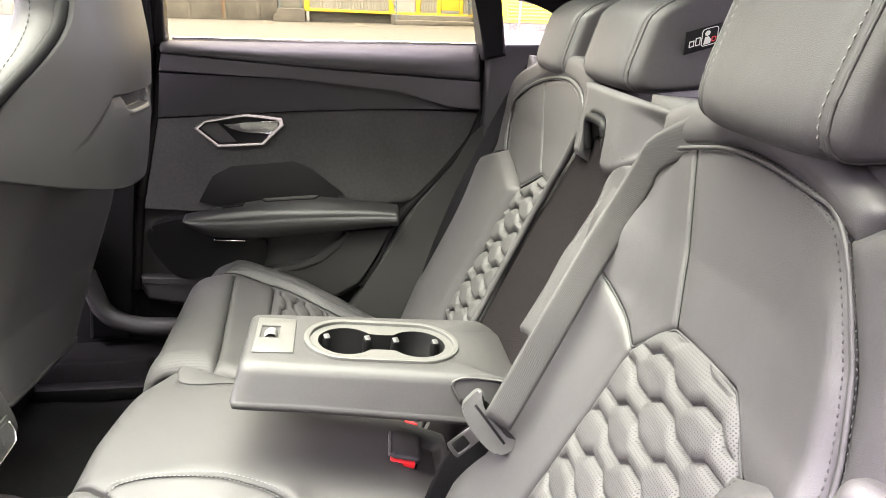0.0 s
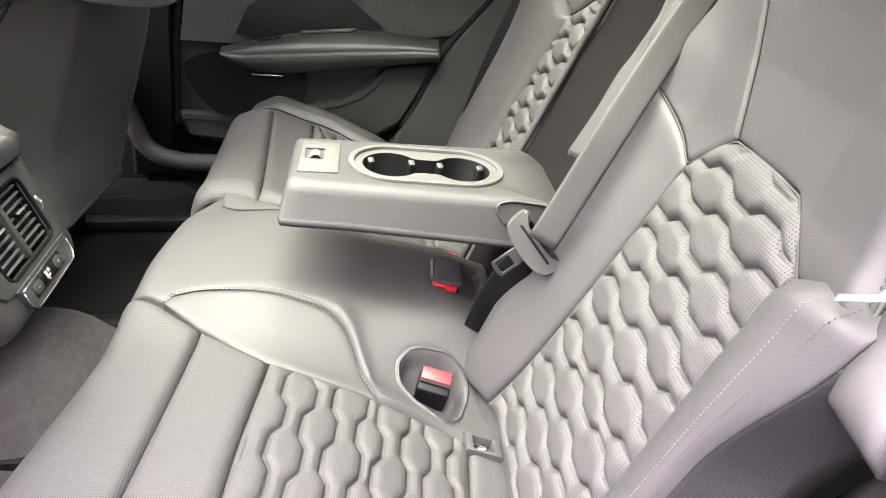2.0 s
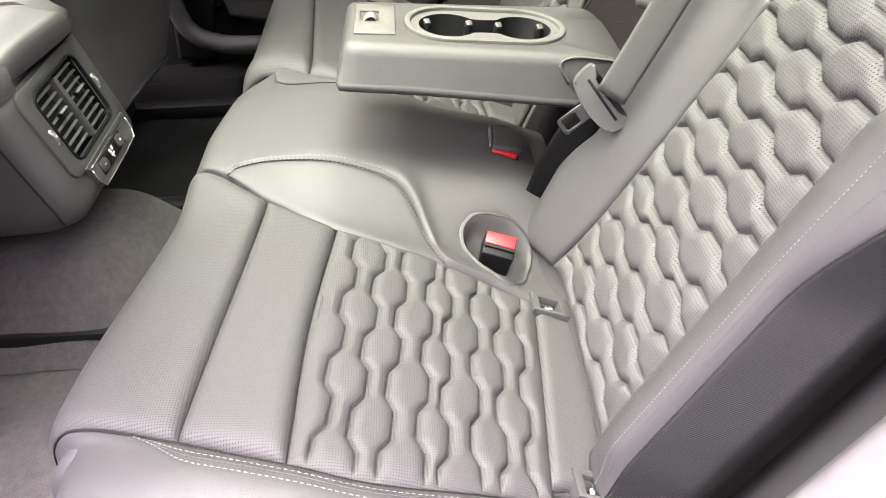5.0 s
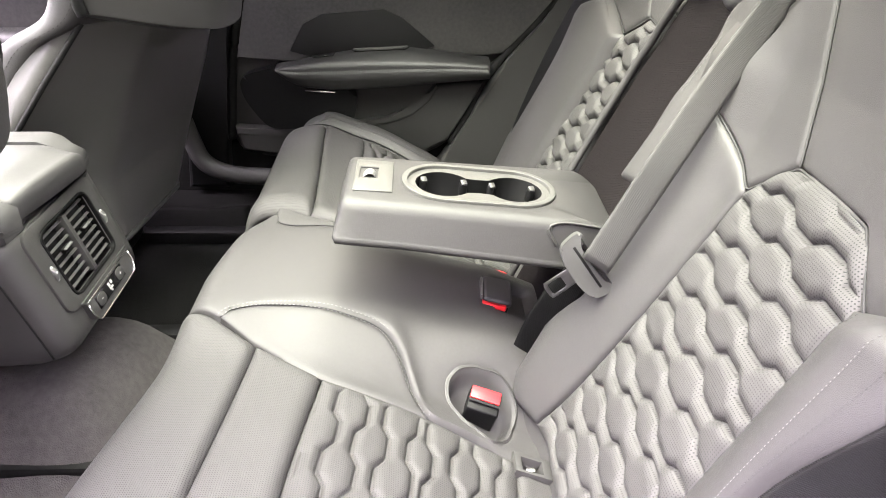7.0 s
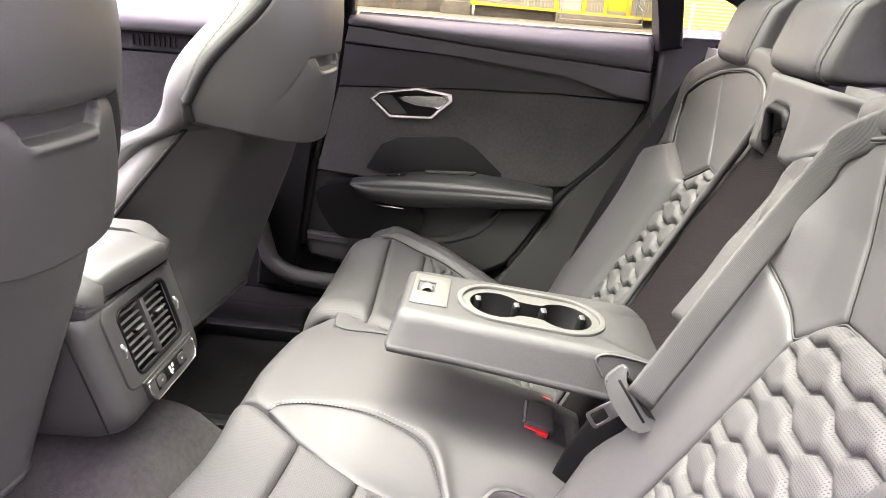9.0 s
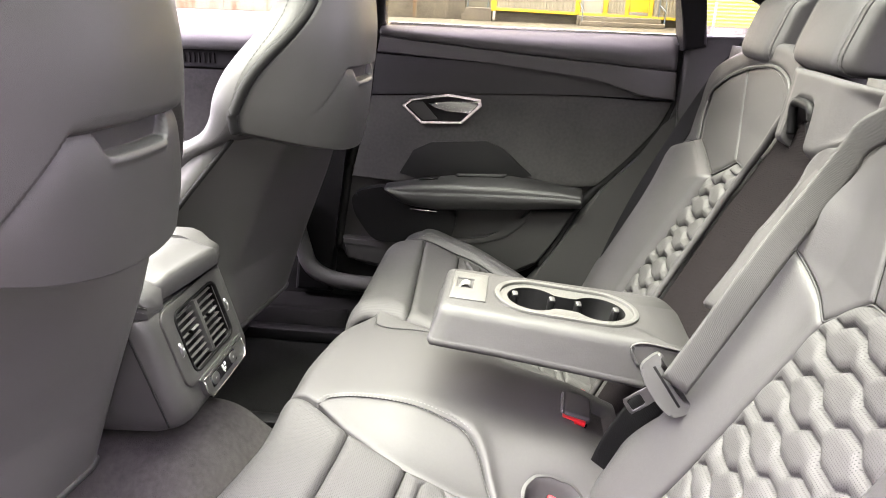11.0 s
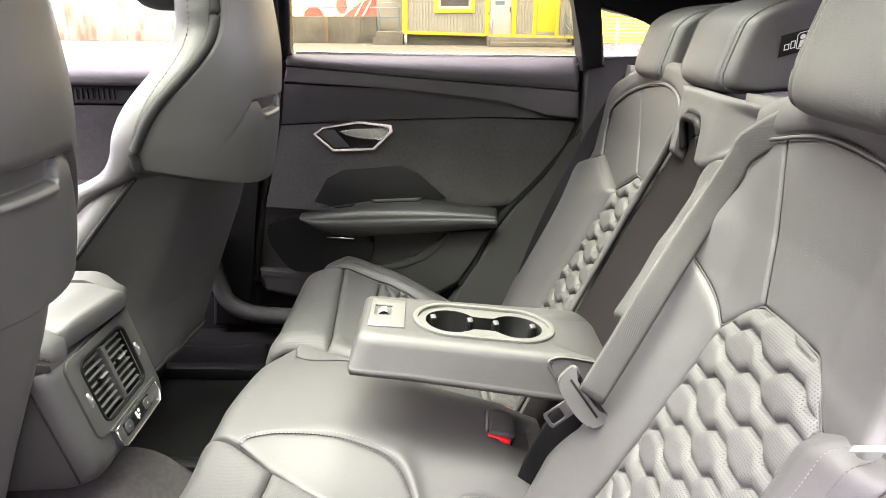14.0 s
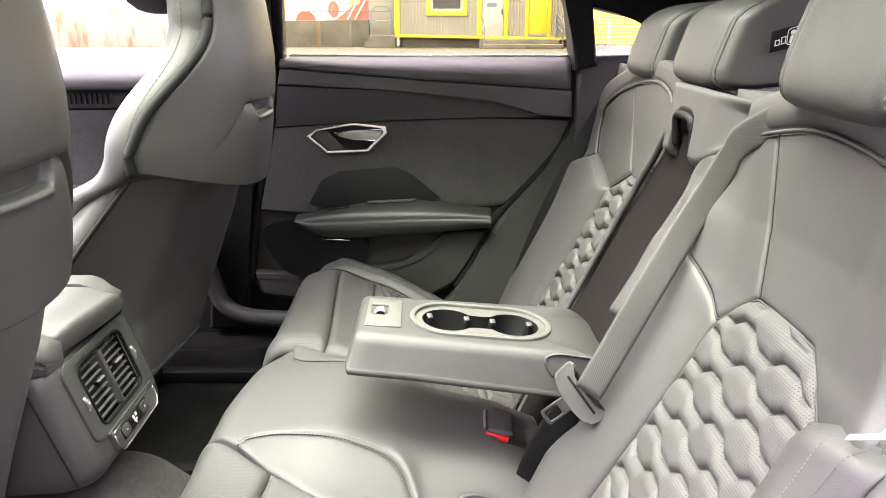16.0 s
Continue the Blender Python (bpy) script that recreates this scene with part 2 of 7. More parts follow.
def resample(pts, n, curved=True):
    """n points evenly spread along a polyline, eased into a curve."""
    p = np.asarray(pts, float)
    if curved and len(p) > 2:
        q = []
        e = np.vstack([2 * p[0] - p[1], p, 2 * p[-1] - p[-2]])
        for i in range(len(p) - 1):
            a, b, c, d = e[i:i + 4]
            for t in np.linspace(0, 1, 10, endpoint=False):
                q.append(0.5 * (2 * b + (c - a) * t + (2 * a - 5 * b + 4 * c - d) * t * t + (3 * b - a - 3 * c + d) * t ** 3))
        q.append(p[-1])
        p = np.array(q)
    s = np.r_[0, np.cumsum(np.linalg.norm(np.diff(p, axis=0), axis=1))]
    t = np.linspace(0, s[-1], n)
    return np.stack([np.interp(t, s, p[:, k]) for k in range(p.shape[1])], 1)


def coons(bottom, top, left, right, nu, nv, curved=True):
    """A net of 2D points inside four border lines: bottom and top run the same way, left and right from bottom to top."""
    B, T = resample(bottom, nu, curved), resample(top, nu, curved)
    L, R = resample(left, nv, curved), resample(right, nv, curved)
    u = np.linspace(0, 1, nu)[None, :, None]
    v = np.linspace(0, 1, nv)[:, None, None]
    return ((1 - v) * B[None] + v * T[None] + (1 - u) * L[:, None] + u * R[:, None]
            - ((1 - u) * (1 - v) * B[0] + u * (1 - v) * B[-1] + (1 - u) * v * T[0] + u * v * T[-1]))


def grid_faces(nu, nv, start=0):
    return [(start + j * nu + i, start + j * nu + i + 1, start + (j + 1) * nu + i + 1, start + (j + 1) * nu + i) for j in range(nv - 1) for i in range(nu - 1)]


def eased(xs, ys, soft=0.022):
    """A smooth curve near the given stations."""
    g = np.linspace(xs[0], xs[-1], 500)
    y = np.interp(g, xs, ys)
    h = g[1] - g[0]
    k = np.exp(-0.5 * (np.arange(-60, 61) * h / soft) ** 2)
    k /= k.sum()
    a = np.r_[y[0] - (y[1:61][::-1] - y[0]), y, y[-1] + (y[-1] - y[-61:-1][::-1])]
    y = np.convolve(a, k, "valid")
    return lambda q: np.interp(q, g, y)


def closed_sheet(top, back):
    """A solid from two nets of the same size: the shown face and the back, with a rim."""
    nv, nu = top.shape[:2]
    verts = np.vstack([top.reshape(-1, 3), back.reshape(-1, 3)])
    n = nu * nv
    faces = grid_faces(nu, nv) + [tuple(reversed(f)) for f in grid_faces(nu, nv, n)]
    rim = [(0, i) for i in range(nu)] + [(j, nu - 1) for j in range(1, nv)] + [(nv - 1, i) for i in range(nu - 2, -1, -1)] + [(j, 0) for j in range(nv - 2, 0, -1)]
    ids = [j * nu + i for j, i in rim]
    for a, b in zip(ids, ids[1:] + ids[:1]):
        faces.append((b, a, a + n, b + n))
    return verts, faces


def edge_distance(net):
    """The distance of each point of a 2D net from the net's border, roughly."""
    nv, nu = net.shape[:2]
    du = np.linalg.norm(np.diff(net, axis=1), axis=2)
    dv = np.linalg.norm(np.diff(net, axis=0), axis=2)
    cu = np.concatenate([np.zeros((nv, 1)), np.cumsum(du, 1)], 1)
    cv = np.concatenate([np.zeros((1, nu)), np.cumsum(dv, 0)], 0)
    return np.minimum(np.minimum(cu, cu[:, -1:] - cu), np.minimum(cv, cv[-1:] - cv))


def rounded(d, w):
    t = np.clip(d / w, 0, 1)
    return np.sqrt(1 - (1 - t) ** 2)


def quilt(a, b, rows, wave, period, soft=0.012, narrow=()):
    """Height 0 to 1 of a quilted field: channels along b, spaced by rows, whose seams step to and fro; the channels named in narrow are slimmer."""
    def step(q):
        f = (q / period) % 1.0
        tri = np.abs(f * 2 - 1) * 2 - 1
        return np.clip(tri * 3.0, -1, 1)
    k = np.floor(a / rows)
    gap = np.full(a.shape, 9.0)
    for d in (-2, -1, 0, 1, 2):
        kk = k + d
        shift = sum((np.where(kk == c, 0.12, 0) - np.where(kk == c + 1, 0.12, 0)) for c in narrow) * rows if narrow else 0.0
        line = kk * rows + shift + np.where(kk % 2 == 0, 1, -1) * wave * step(b + 0.006 * np.sin(kk * 2.3))
        gap = np.minimum(gap, np.abs(a - line))
    dome = rounded(gap, soft)
    return dome ** 1.15 + 0.10 * np.sin(a * 61 + b * 37) * dome - 0.22 * np.exp(-(gap / 0.0016) ** 2)


def tube(points, radius, sides=8, closed=False, curved=True, n=0):
    p = resample(points, n or max(12, 4 * len(points)), curved) if not closed else np.asarray(points, float)
    m = len(p)
    verts, faces = [], []
    for i in range(m):
        a = p[(i - 1) % m] if (closed or i > 0) else p[i]
        b = p[(i + 1) % m] if (closed or i < m - 1) else p[i]
        d = Vector(b - a).normalized()
        side = d.cross(Vector((0, 0, 1)))
        if side.length < 0.2:
            side = d.cross(Vector((0, 1, 0)))
        side.normalize()
        up = side.cross(d)
        for k in range(sides):
            w = 2 * math.pi * k / sides
            verts.append(Vector(p[i]) + radius * (math.cos(w) * side + math.sin(w) * up))
    for i in range(m if closed else m - 1):
        for k in range(sides):
            faces.append((i * sides + k, i * sides + (k + 1) % sides, ((i + 1) % m) * sides + (k + 1) % sides, ((i + 1) % m) * sides + k))
    if not closed:
        faces.append(tuple(range(sides - 1, -1, -1)))
        faces.append(tuple((m - 1) * sides + k for k in range(sides)))
    return verts, faces


def ribbon(points, across, width, thick, n=40, curved=True):
    """A flat strap along points, its width along the vectors across (one, or one a point)."""
    p = resample(points, n, curved)
    w = np.asarray(across, float)
    w = np.tile(w, (n, 1)) if w.ndim == 1 else resample(w, n, False)
    w = w / np.linalg.norm(w, axis=1)[:, None]
    d = np.gradient(p, axis=0)
    nrm = np.cross(d, w)
    nrm /= np.linalg.norm(nrm, axis=1)[:, None]
    q = np.linspace(-0.5, 0.5, 9)
    top = p[:, None] + q[None, :, None] * width * w[:, None] + nrm[:, None] * thick / 2 * (1 - (2 * np.abs(q)) ** 6)[None, :, None]
    bot = p[:, None] + q[None, :, None] * width * w[:, None] - nrm[:, None] * thick / 2
    verts, faces = closed_sheet(top, bot)
    s = np.r_[0, np.cumsum(np.linalg.norm(np.diff(p, axis=0), axis=1))]
    uv = np.stack([np.tile(q * width, (n, 1)), np.tile(s[:, None], (1, 9))], 2).reshape(-1, 2)
    return verts, faces, np.vstack([uv, uv])


def stitches(path, normal, length=0.0032, gap=0.0026, width=0.0009, proud=0.0008):
    """Short raised dashes of thread along a path (one joined mesh)."""
    p = np.asarray(path, float)
    s = np.r_[0, np.cumsum(np.linalg.norm(np.diff(p, axis=0), axis=1))]
    nn = np.asarray(normal, float)
    if nn.ndim == 1:
        nn = np.tile(nn, (len(p), 1))
    verts, faces = [], []
    x = 0.0
    at = lambda a, q: np.array([np.interp(q, s, a[:, k]) for k in range(3)])
    while x + length < s[-1]:
        a, b, z = at(p, x), at(p, x + length), at(nn, x)
        z = z / np.linalg.norm(z)
        d = (b - a) / np.linalg.norm(b - a)
        sd = np.cross(d, z) * width / 2
        k = len(verts)
        up = z * proud
        m = (a + b) / 2
        verts += [a + sd, a - sd, b - sd, b + sd, m + sd + up, m - sd + up]
        faces += [(k, k + 1, k + 5, k + 4), (k + 4, k + 5, k + 2, k + 3), (k, k + 4, k + 3), (k + 1, k + 2, k + 5)]
        x += length + gap
    return verts, faces


def box_bm(size, at=(0, 0, 0), bevel=0.002, segments=2, rot=(0, 0, 0)):
    bm = bmesh.new()
    bmesh.ops.create_cube(bm, size=1)
    bmesh.ops.scale(bm, vec=size, verts=bm.verts)
    if bevel:
        bmesh.ops.bevel(bm, geom=bm.edges[:], offset=bevel, segments=segments, profile=0.5, affect="EDGES")
    bmesh.ops.transform(bm, matrix=pose(*at, *rot), verts=bm.verts)
    return bm


def prism_bm(outline, lo, hi, to, bevel=0.002, segments=2):
    """A plate with the given 2D outline between depths lo and hi; to(u, v, w) gives the place. The face at hi is bevelled."""
    bm = bmesh.new()
    a = [bm.verts.new((u, v, lo)) for u, v in outline]
    b = [bm.verts.new((u, v, hi)) for u, v in outline]
    bm.faces.new(a[::-1])
    f = bm.faces.new(b)
    for i in range(len(a)):
        j = (i + 1) % len(a)
        bm.faces.new((a[i], a[j], b[j], b[i]))
    if bevel:
        bmesh.ops.bevel(bm, geom=list(f.edges), offset=bevel, segments=segments, profile=0.5, affect="EDGES")
    for v in bm.verts:
        v.co = to(*v.co)
    return bm


def ring_bm(outer, inner, lo, hi, to, bevel=0.0):
    """A frame between two outlines with the same number of points."""
    bm = bmesh.new()
    n = len(outer)
    loops = [[bm.verts.new((*p, w)) for p in o] for o, w in ((outer, lo), (outer, hi), (inner, hi), (inner, lo))]
    for k in range(4):
        for i in range(n):
            j = (i + 1) % n
            bm.faces.new((loops[k][i], loops[k][j], loops[(k + 1) % 4][j], loops[(k + 1) % 4][i]))
    if bevel:
        bm.normal_update()
        es = [e for e in bm.edges if e.calc_face_angle(0) > 1.0 and e.verts[0].co.z > hi - 1e-6 and e.verts[1].co.z > hi - 1e-6]
        bmesh.ops.bevel(bm, geom=es, offset=bevel, segments=2, profile=0.5, affect="EDGES")
    for v in bm.verts:
        v.co = to(*v.co)
    return bm


def bm_from(verts, faces):
    bm = bmesh.new()
    vs = [bm.verts.new(tuple(v)) for v in verts]
    for f in faces:
        bm.faces.new([vs[i] for i in f])
    return bm


def shrink(outline, k):
    c = np.mean(np.asarray(outline, float), axis=0)
    return [tuple(c + (np.asarray(p) - c) * k) for p in outline]


def rrect(cx, cz, w, h, r, k=6):
    """A rounded rectangle as a closed outline."""
    out = []
    for sx, sz, a0 in ((1, 1, 0), (-1, 1, 90), (-1, -1, 180), (1, -1, 270)):
        for i in range(k):
            a = radians(a0 + 90 * i / (k - 1))
            out.append((cx + sx * (w / 2 - r) + r * math.cos(a), cz + sz * (h / 2 - r) + r * math.sin(a)))
    return out


def smooth_loop(outline, n=64, r=0.0):
    """A closed outline with rounded corners (Chaikin), n points or so."""
    p = np.asarray(outline, float)
    for _ in range(3):
        q = np.roll(p, -1, axis=0)
        p = np.stack([0.8 * p + 0.2 * q, 0.2 * p + 0.8 * q], 1).reshape(-1, 2)
    return [tuple(v) for v in p]


# ---- the setting: ground, car floor, roof, pillars ----
def quad_sheet(name, pts, material, parent=None, thick=0.02, down=(0, 0, -1), nu=2, nv=2, label=""):
    net = coons([pts[0], pts[1]], [pts[3], pts[2]], [pts[0], pts[3]], [pts[1], pts[2]], nu, nv, False)
    v, f = closed_sheet(net, net + np.asarray(down) * thick)
    return mesh_of(name, v, f, material, parent, label, smooth=False)


ground = tagged(quad_sheet("ground", [(-900, -900, 0), (900, -900, 0), (900, 900, 0), (-900, 900, 0)], ASPHALT, thick=0.3),
                "pale worn asphalt of an open car park", "ground", kind="structure")


def smooth01(t):
    t = np.clip(t, 0, 1)
    return t * t * (3 - 2 * t)


def floor_height(x, y):
    """The carpeted floor: two footwells with the tunnel's hump between them, rising under the bench."""
    hump = 0.13 / (1 + np.exp((np.abs(y) - 0.135) / 0.018)) / (1 + np.exp((x + 0.40) / 0.02))
    rise = 0.02 / (1 + np.exp(-(x + 0.30) / 0.03))
    fold = 0.004 * np.sin(x * 31 + y * 17) * np.sin(y * 23 - x * 9)
    return 0.325 + hump + rise + fold


gx, gy = np.meshgrid(np.linspace(-1.45, 0.45, 100), np.linspace(-0.66, 0.66, 90))
net = np.stack([gx, gy, floor_height(gx, gy)], 2)
v, f = closed_sheet(net, np.stack([gx, gy, np.full_like(gx, 0.26)], 2))
car_floor = tagged(mesh_of("floor", v, f, CARPET), "dark grey carpet of the car floor with a raised tunnel", "floor", kind="structure")

# loose mats in the rear footwells
for sgn in (1, -1):
    x0, y1 = (-0.78, 0.612) if sgn > 0 else (-0.66, 0.60)
    gx, gy = np.meshgrid(np.linspace(x0, -0.37, 30), np.linspace(0.19, y1, 40) * sgn)
    dd = np.minimum(np.minimum(gx - x0, -0.37 - gx), np.minimum(np.abs(gy) - 0.19, y1 - np.abs(gy)))
    curl = 0.050 * smooth01((np.abs(gy) - 0.570) / 0.045)          # the far mat runs up against the sill
    ruck = 0.010 * np.exp(-((gx + 0.60 + 0.25 * (np.abs(gy) - 0.35)) / 0.018) ** 2) * (sgn > 0)
    net = np.stack([gx, gy, floor_height(gx, gy) + 0.004 + 0.008 * rounded(dd, 0.012) + curl + ruck], 2)
    v, f = closed_sheet(net, net - np.array([0, 0, 0.008]))
    # the far mat's colour carries the shade of its footwell
    mat_ob = mesh_of("floor_mat", v, f, CARPET_DK_SHADE if sgn > 0 else CARPET)
    tagged(mat_ob, "velour mat lying in the far rear footwell, coloured near black for the shade there" if sgn > 0 else "dark grey velour mat lying in the rear footwell", "car mat", "floor mats")

# roof: a frame round a large tinted pane
roof = thing("roof", "dark headliner frame round a large tinted glass roof, widened on the far side to cut light", "car roof", kind="structure", at=(0, 0, 1.32))


def roof_z(x, y):
    return 1.345 - 0.05 * (y / 0.6) ** 2 - 0.10 * np.clip((x - 0.15) / 0.9, 0, 2) ** 2 - 0.08 * np.clip((-0.75 - x) / 0.6, 0, 2) ** 2


def roof_patch(name, x0, x1, y0, y1, material, thick, label=""):
    gx, gy = np.meshgrid(np.linspace(x0, x1, 24), np.linspace(y0, y1, 16))
    net = np.stack([gx, gy, roof_z(gx, gy)], 2)
    v, f = closed_sheet(net, net + np.array([0, 0, thick]))
    return mesh_of(name, v, f, material, roof, label)


roof_pane = roof_patch("pane", -0.95, 0.31, -0.56, 0.36, ROOF_GLASS, 0.006, "greenish tinted roof glass")
roof_patch("headliner", -1.05, -0.955, -0.60, 0.60, HEADLINER, 0.03)
roof_patch("headliner", 0.315, 0.75, -0.62, 0.62, HEADLINER, 0.03)
roof_patch("headliner", -0.95, 0.31, -0.62, -0.565, HEADLINER, 0.03)
# unseen far strip, made wider than the near one to dim the far side
roof_patch("headliner", -0.95, 0.31, 0.365, 0.62, HEADLINER, 0.03)


def bar(name, pts, half, material, parent, label="", across=(0, 1, 0), thick=0.05):
    v, f, uv = ribbon(pts, across, half * 2, thick, n=24)
    return mesh_of(name, v, f, material, parent, label, uvs=uv)


# ---- pillars, sills and deck that close the cabin ----
XZ = lambda y: (lambda u, v, w: Vector((u, y - w, v)))          # plates lying along a car side, w towards the middle
body = thing("car_body", "black car body with dark plastic pillar trims and sills", "car body", kind="structure", at=(0, 0, 0.3))
for sgn in (1, -1):
    side = (lambda u, v, w, sgn=sgn: Vector((u, sgn * (0.715 - w), v)))
    part("centre_pillar", prism_bm([(-0.52, 0.40), (-0.425, 0.40), (-0.412, 0.55), (-0.385, 0.75), (-0.330, 0.93), (-0.318, 1.03), (-0.315, 1.30), (-0.40, 1.30), (-0.43, 1.0), (-0.48, 0.75)], -0.02, 0.045 if sgn > 0 else 0.0, side, 0.01, 3), PLASTIC_DK, body, "black pillar trim")
    # far sill: near-black colour stands in for the footwell's shade
    part("sill", prism_bm([(-1.3, 0.22), (0.30, 0.22), (0.30, 0.36), (0.10, 0.385), (-1.3, 0.37)], -0.03, 0.10, side, 0.02, 3), CARPET_DK_SHADE if sgn > 0 else PLASTIC_DK, body, "far sill coloured near black for the footwell's shade" if sgn > 0 else "black sill trim")
    part("roof_rail", prism_bm([(-1.2, 1.10), (-0.95, 1.225), (-0.3, 1.285), (0.3, 1.245), (0.75, 1.13), (0.80, 1.20), (0.3, 1.34), (-0.3, 1.37), (-1.0, 1.33), (-1.25, 1.18)], 0.02, 0.15, side, 0.015, 3), PLASTIC_DK, body, "dark roof rail trim")
# same shade colour carried up the wall over the far sill
part("sill_wall", prism_bm([(-1.3, 0.28), (0.30, 0.28), (0.30, 0.50), (-1.3, 0.50)], 0.012, 0.03, XZ(0.735), 0.004, 2), CARPET_DK_SHADE, body)
part("rear_pillar", prism_bm([(0.344, 1.020), (0.392, 1.030), (0.372, 1.16), (0.35, 1.26), (0.28, 1.26), (0.325, 1.15)], -0.02, 0.06, XZ(0.70), 0.008, 3), PLASTIC_DK, body, "black rear pillar trim")
part("quarter_frame", prism_bm([(0.374, 1.150), (0.480, 1.128), (0.60, 1.06), (0.75, 1.06), (0.75, 1.26), (0.35, 1.26)], -0.02, 0.05, XZ(0.70), 0.008, 3), PLASTIC_DK, body, "dark quarter window frame")
part("quarter_trim", prism_bm([(0.352, 0.90), (0.352, 1.042), (0.392, 1.052), (1.15, 1.066), (1.15, 0.60), (0.45, 0.60), (0.36, 0.80)], -0.02, 0.05, XZ(0.70), 0.012, 3), PLASTIC, body, "dark grey quarter trim")
part("wheel_arch_trim", prism_bm([(0.352, 0.905), (0.338, 0.855), (0.278, 0.778), (0.215, 0.708), (0.163, 0.640), (0.131, 0.570), (0.092, 0.508), (0.05, 0.45), (0.05, 0.34), (0.80, 0.34), (0.80, 0.905)], -0.02, 0.035, XZ(0.70), 0.012, 3), PLASTIC, body, "dark grey wheel-arch trim")
part("pillar_filler", box_bm((0.13, 0.012, 0.72), (-0.40, 0.778, 0.70), 0.002), PLASTIC_DK, body)
part("rear_deck", prism_bm([(0.42, -0.62), (0.42, 0.62), (1.10, 0.60), (1.10, -0.60)], 0.90, 0.955, lambda u, v, w: Vector((u, v, w)), 0.01, 2), CARPET_DK_SHADE, body, "black luggage cover behind the seats")
part("tail_wall", prism_bm([(-0.64, 0.30), (0.64, 0.30), (0.64, 1.13), (-0.64, 1.13)], 0, 0.04, lambda u, v, w: Vector((1.10 + w, u, v)), 0.01, 2), PLASTIC_DK, body)
part("dashboard", prism_bm([(-1.75, 0.30), (-1.20, 0.30), (-1.12, 0.70), (-1.20, 0.90), (-1.35, 0.97), (-1.75, 0.98)], -0.68, 0.68, lambda u, v, w: Vector((u, w, v)), 0.02, 3), PLASTIC_DK, body, "dark dashboard")
part("underbody", prism_bm([(-1.75, -0.70), (1.10, -0.70), (1.10, 0.70), (-1.75, 0.70)], 0.20, 0.255, lambda u, v, w: Vector((u, v, w)), 0.0), BODY, body)


def near_frame(name, rows, material, label):
    """A strip of trim beside the near backrest: rows of (y, how far ahead of the backrest's line), from the foot to the roof."""
    zf = np.linspace(0.30, 1.02, 46)
    line = lambda z: 0.165 + 0.46 * (z - 0.45)
    net = np.array([[(line(z) - 0.91 * o, y, z + 0.41 * o) for y, o in resample(rows, 14)] for z in zf])
    v, f = closed_sheet(net, net + np.array([0.03, 0.01, -0.02]))
    return mesh_of(name, v, f, material, body, label)


near_frame("inner_trim", [(-0.440, -0.150), (-0.500, -0.125), (-0.540, -0.088), (-0.560, -0.080), (-0.610, -0.030), (-0.645, 0.040), (-0.661, 0.068)], PLASTIC, "dark grey door frame trim")
near_frame("door_frame", [(-0.661, 0.070), (-0.668, 0.080), (-0.70, 0.078), (-0.735, 0.070), (-0.75, 0.03), (-0.76, -0.10)], SHELLPAINT, "pale painted door frame")

part("bench_side", prism_bm([(-0.34, 0.24), (0.60, 0.24), (0.60, 0.43), (0.05, 0.415), (-0.34, 0.40)], 0, 0.09, lambda u, v, w: Vector((u, 0.69 - w, v)), 0.01, 2), PLASTIC_DK, body, "dark trim beside the bench")


# ---- rear bench: shapes shared by both seats ----
PROFILE = np.array([(-0.325, 0.34), (-0.344, 0.40), (-0.354, 0.46), (-0.351, 0.512), (-0.331, 0.547), (-0.300, 0.562), (-0.250, 0.565),
                    (-0.190, 0.562), (-0.10, 0.549), (0.0, 0.512), (0.09, 0.466), (0.17, 0.430), (0.21, 0.415)])
PC = resample(PROFILE, 240)
PS = np.r_[0, np.cumsum(np.linalg.norm(np.diff(PC, axis=0), axis=1))]
PS = PS - np.interp(0.0, PC[150:, 0], PS[150:])      # length along the cushion, 0 where x is 0
NOSE = int(np.argmin(PC[:, 0]))
S_OF_X = lambda x: np.interp(x, PC[NOSE:, 0], PS[NOSE:])


def lift(s, y):
    """How far the bench rises over its profile: a broad hump between the two seats."""
    a = np.abs(y)
    h = 0.034 * smooth01((0.195 - a) / 0.13) * (0.45 + 0.55 * smooth01((s + 0.25) / 0.15))
    h = h + 0.040 * smooth01((0.185 - a) / 0.10) * smooth01((s + 0.06) / 0.18)
    h = h + 0.007 * np.exp(-((s - S_OF_X(-0.035)) / 0.04) ** 2) * smooth01((0.185 - a) / 0.10)
    return h * smooth01((s + 0.42) / 0.12)


def cushion_net(net, off):
    """Places for a net of (s, y) on the cushion, raised by off."""
    s, y = net[..., 0], net[..., 1]
    x, z = np.interp(s, PS, PC[:, 0]), np.interp(s, PS, PC[:, 1])
    tx, tz = np.interp(s + 0.004, PS, PC[:, 0]) - np.interp(s - 0.004, PS, PC[:, 0]), np.interp(s + 0.004, PS, PC[:, 1]) - np.interp(s - 0.004, PS, PC[:, 1])
    k = np.hypot(tx, tz) + 1e-9
    nx, nz = -tz / k, tx / k
    h = off + lift(s, y)
    x2 = x + nx * h
    back = 0.052 * smooth01((y + 0.46) / 0.36)                     # the front edge draws back from the near corner
    x2 = np.where(x2 < -0.19, -0.19 + (x2 + 0.19) * (1 - back / 0.164), x2)
    far = smooth01((y - 0.0) / 0.14)
    x2 = x2 + 0.030 * far * np.clip((0.10 - x2) / 0.25, 0, 1)
    z = z + 0.020 * smooth01((y - 0.085) / 0.05) * smooth01((-0.10 - x2) / 0.10)
    return np.stack([x2, y + 0.085 * far * smooth01((0.02 - x2) / 0.22), z + nz * h], -1)


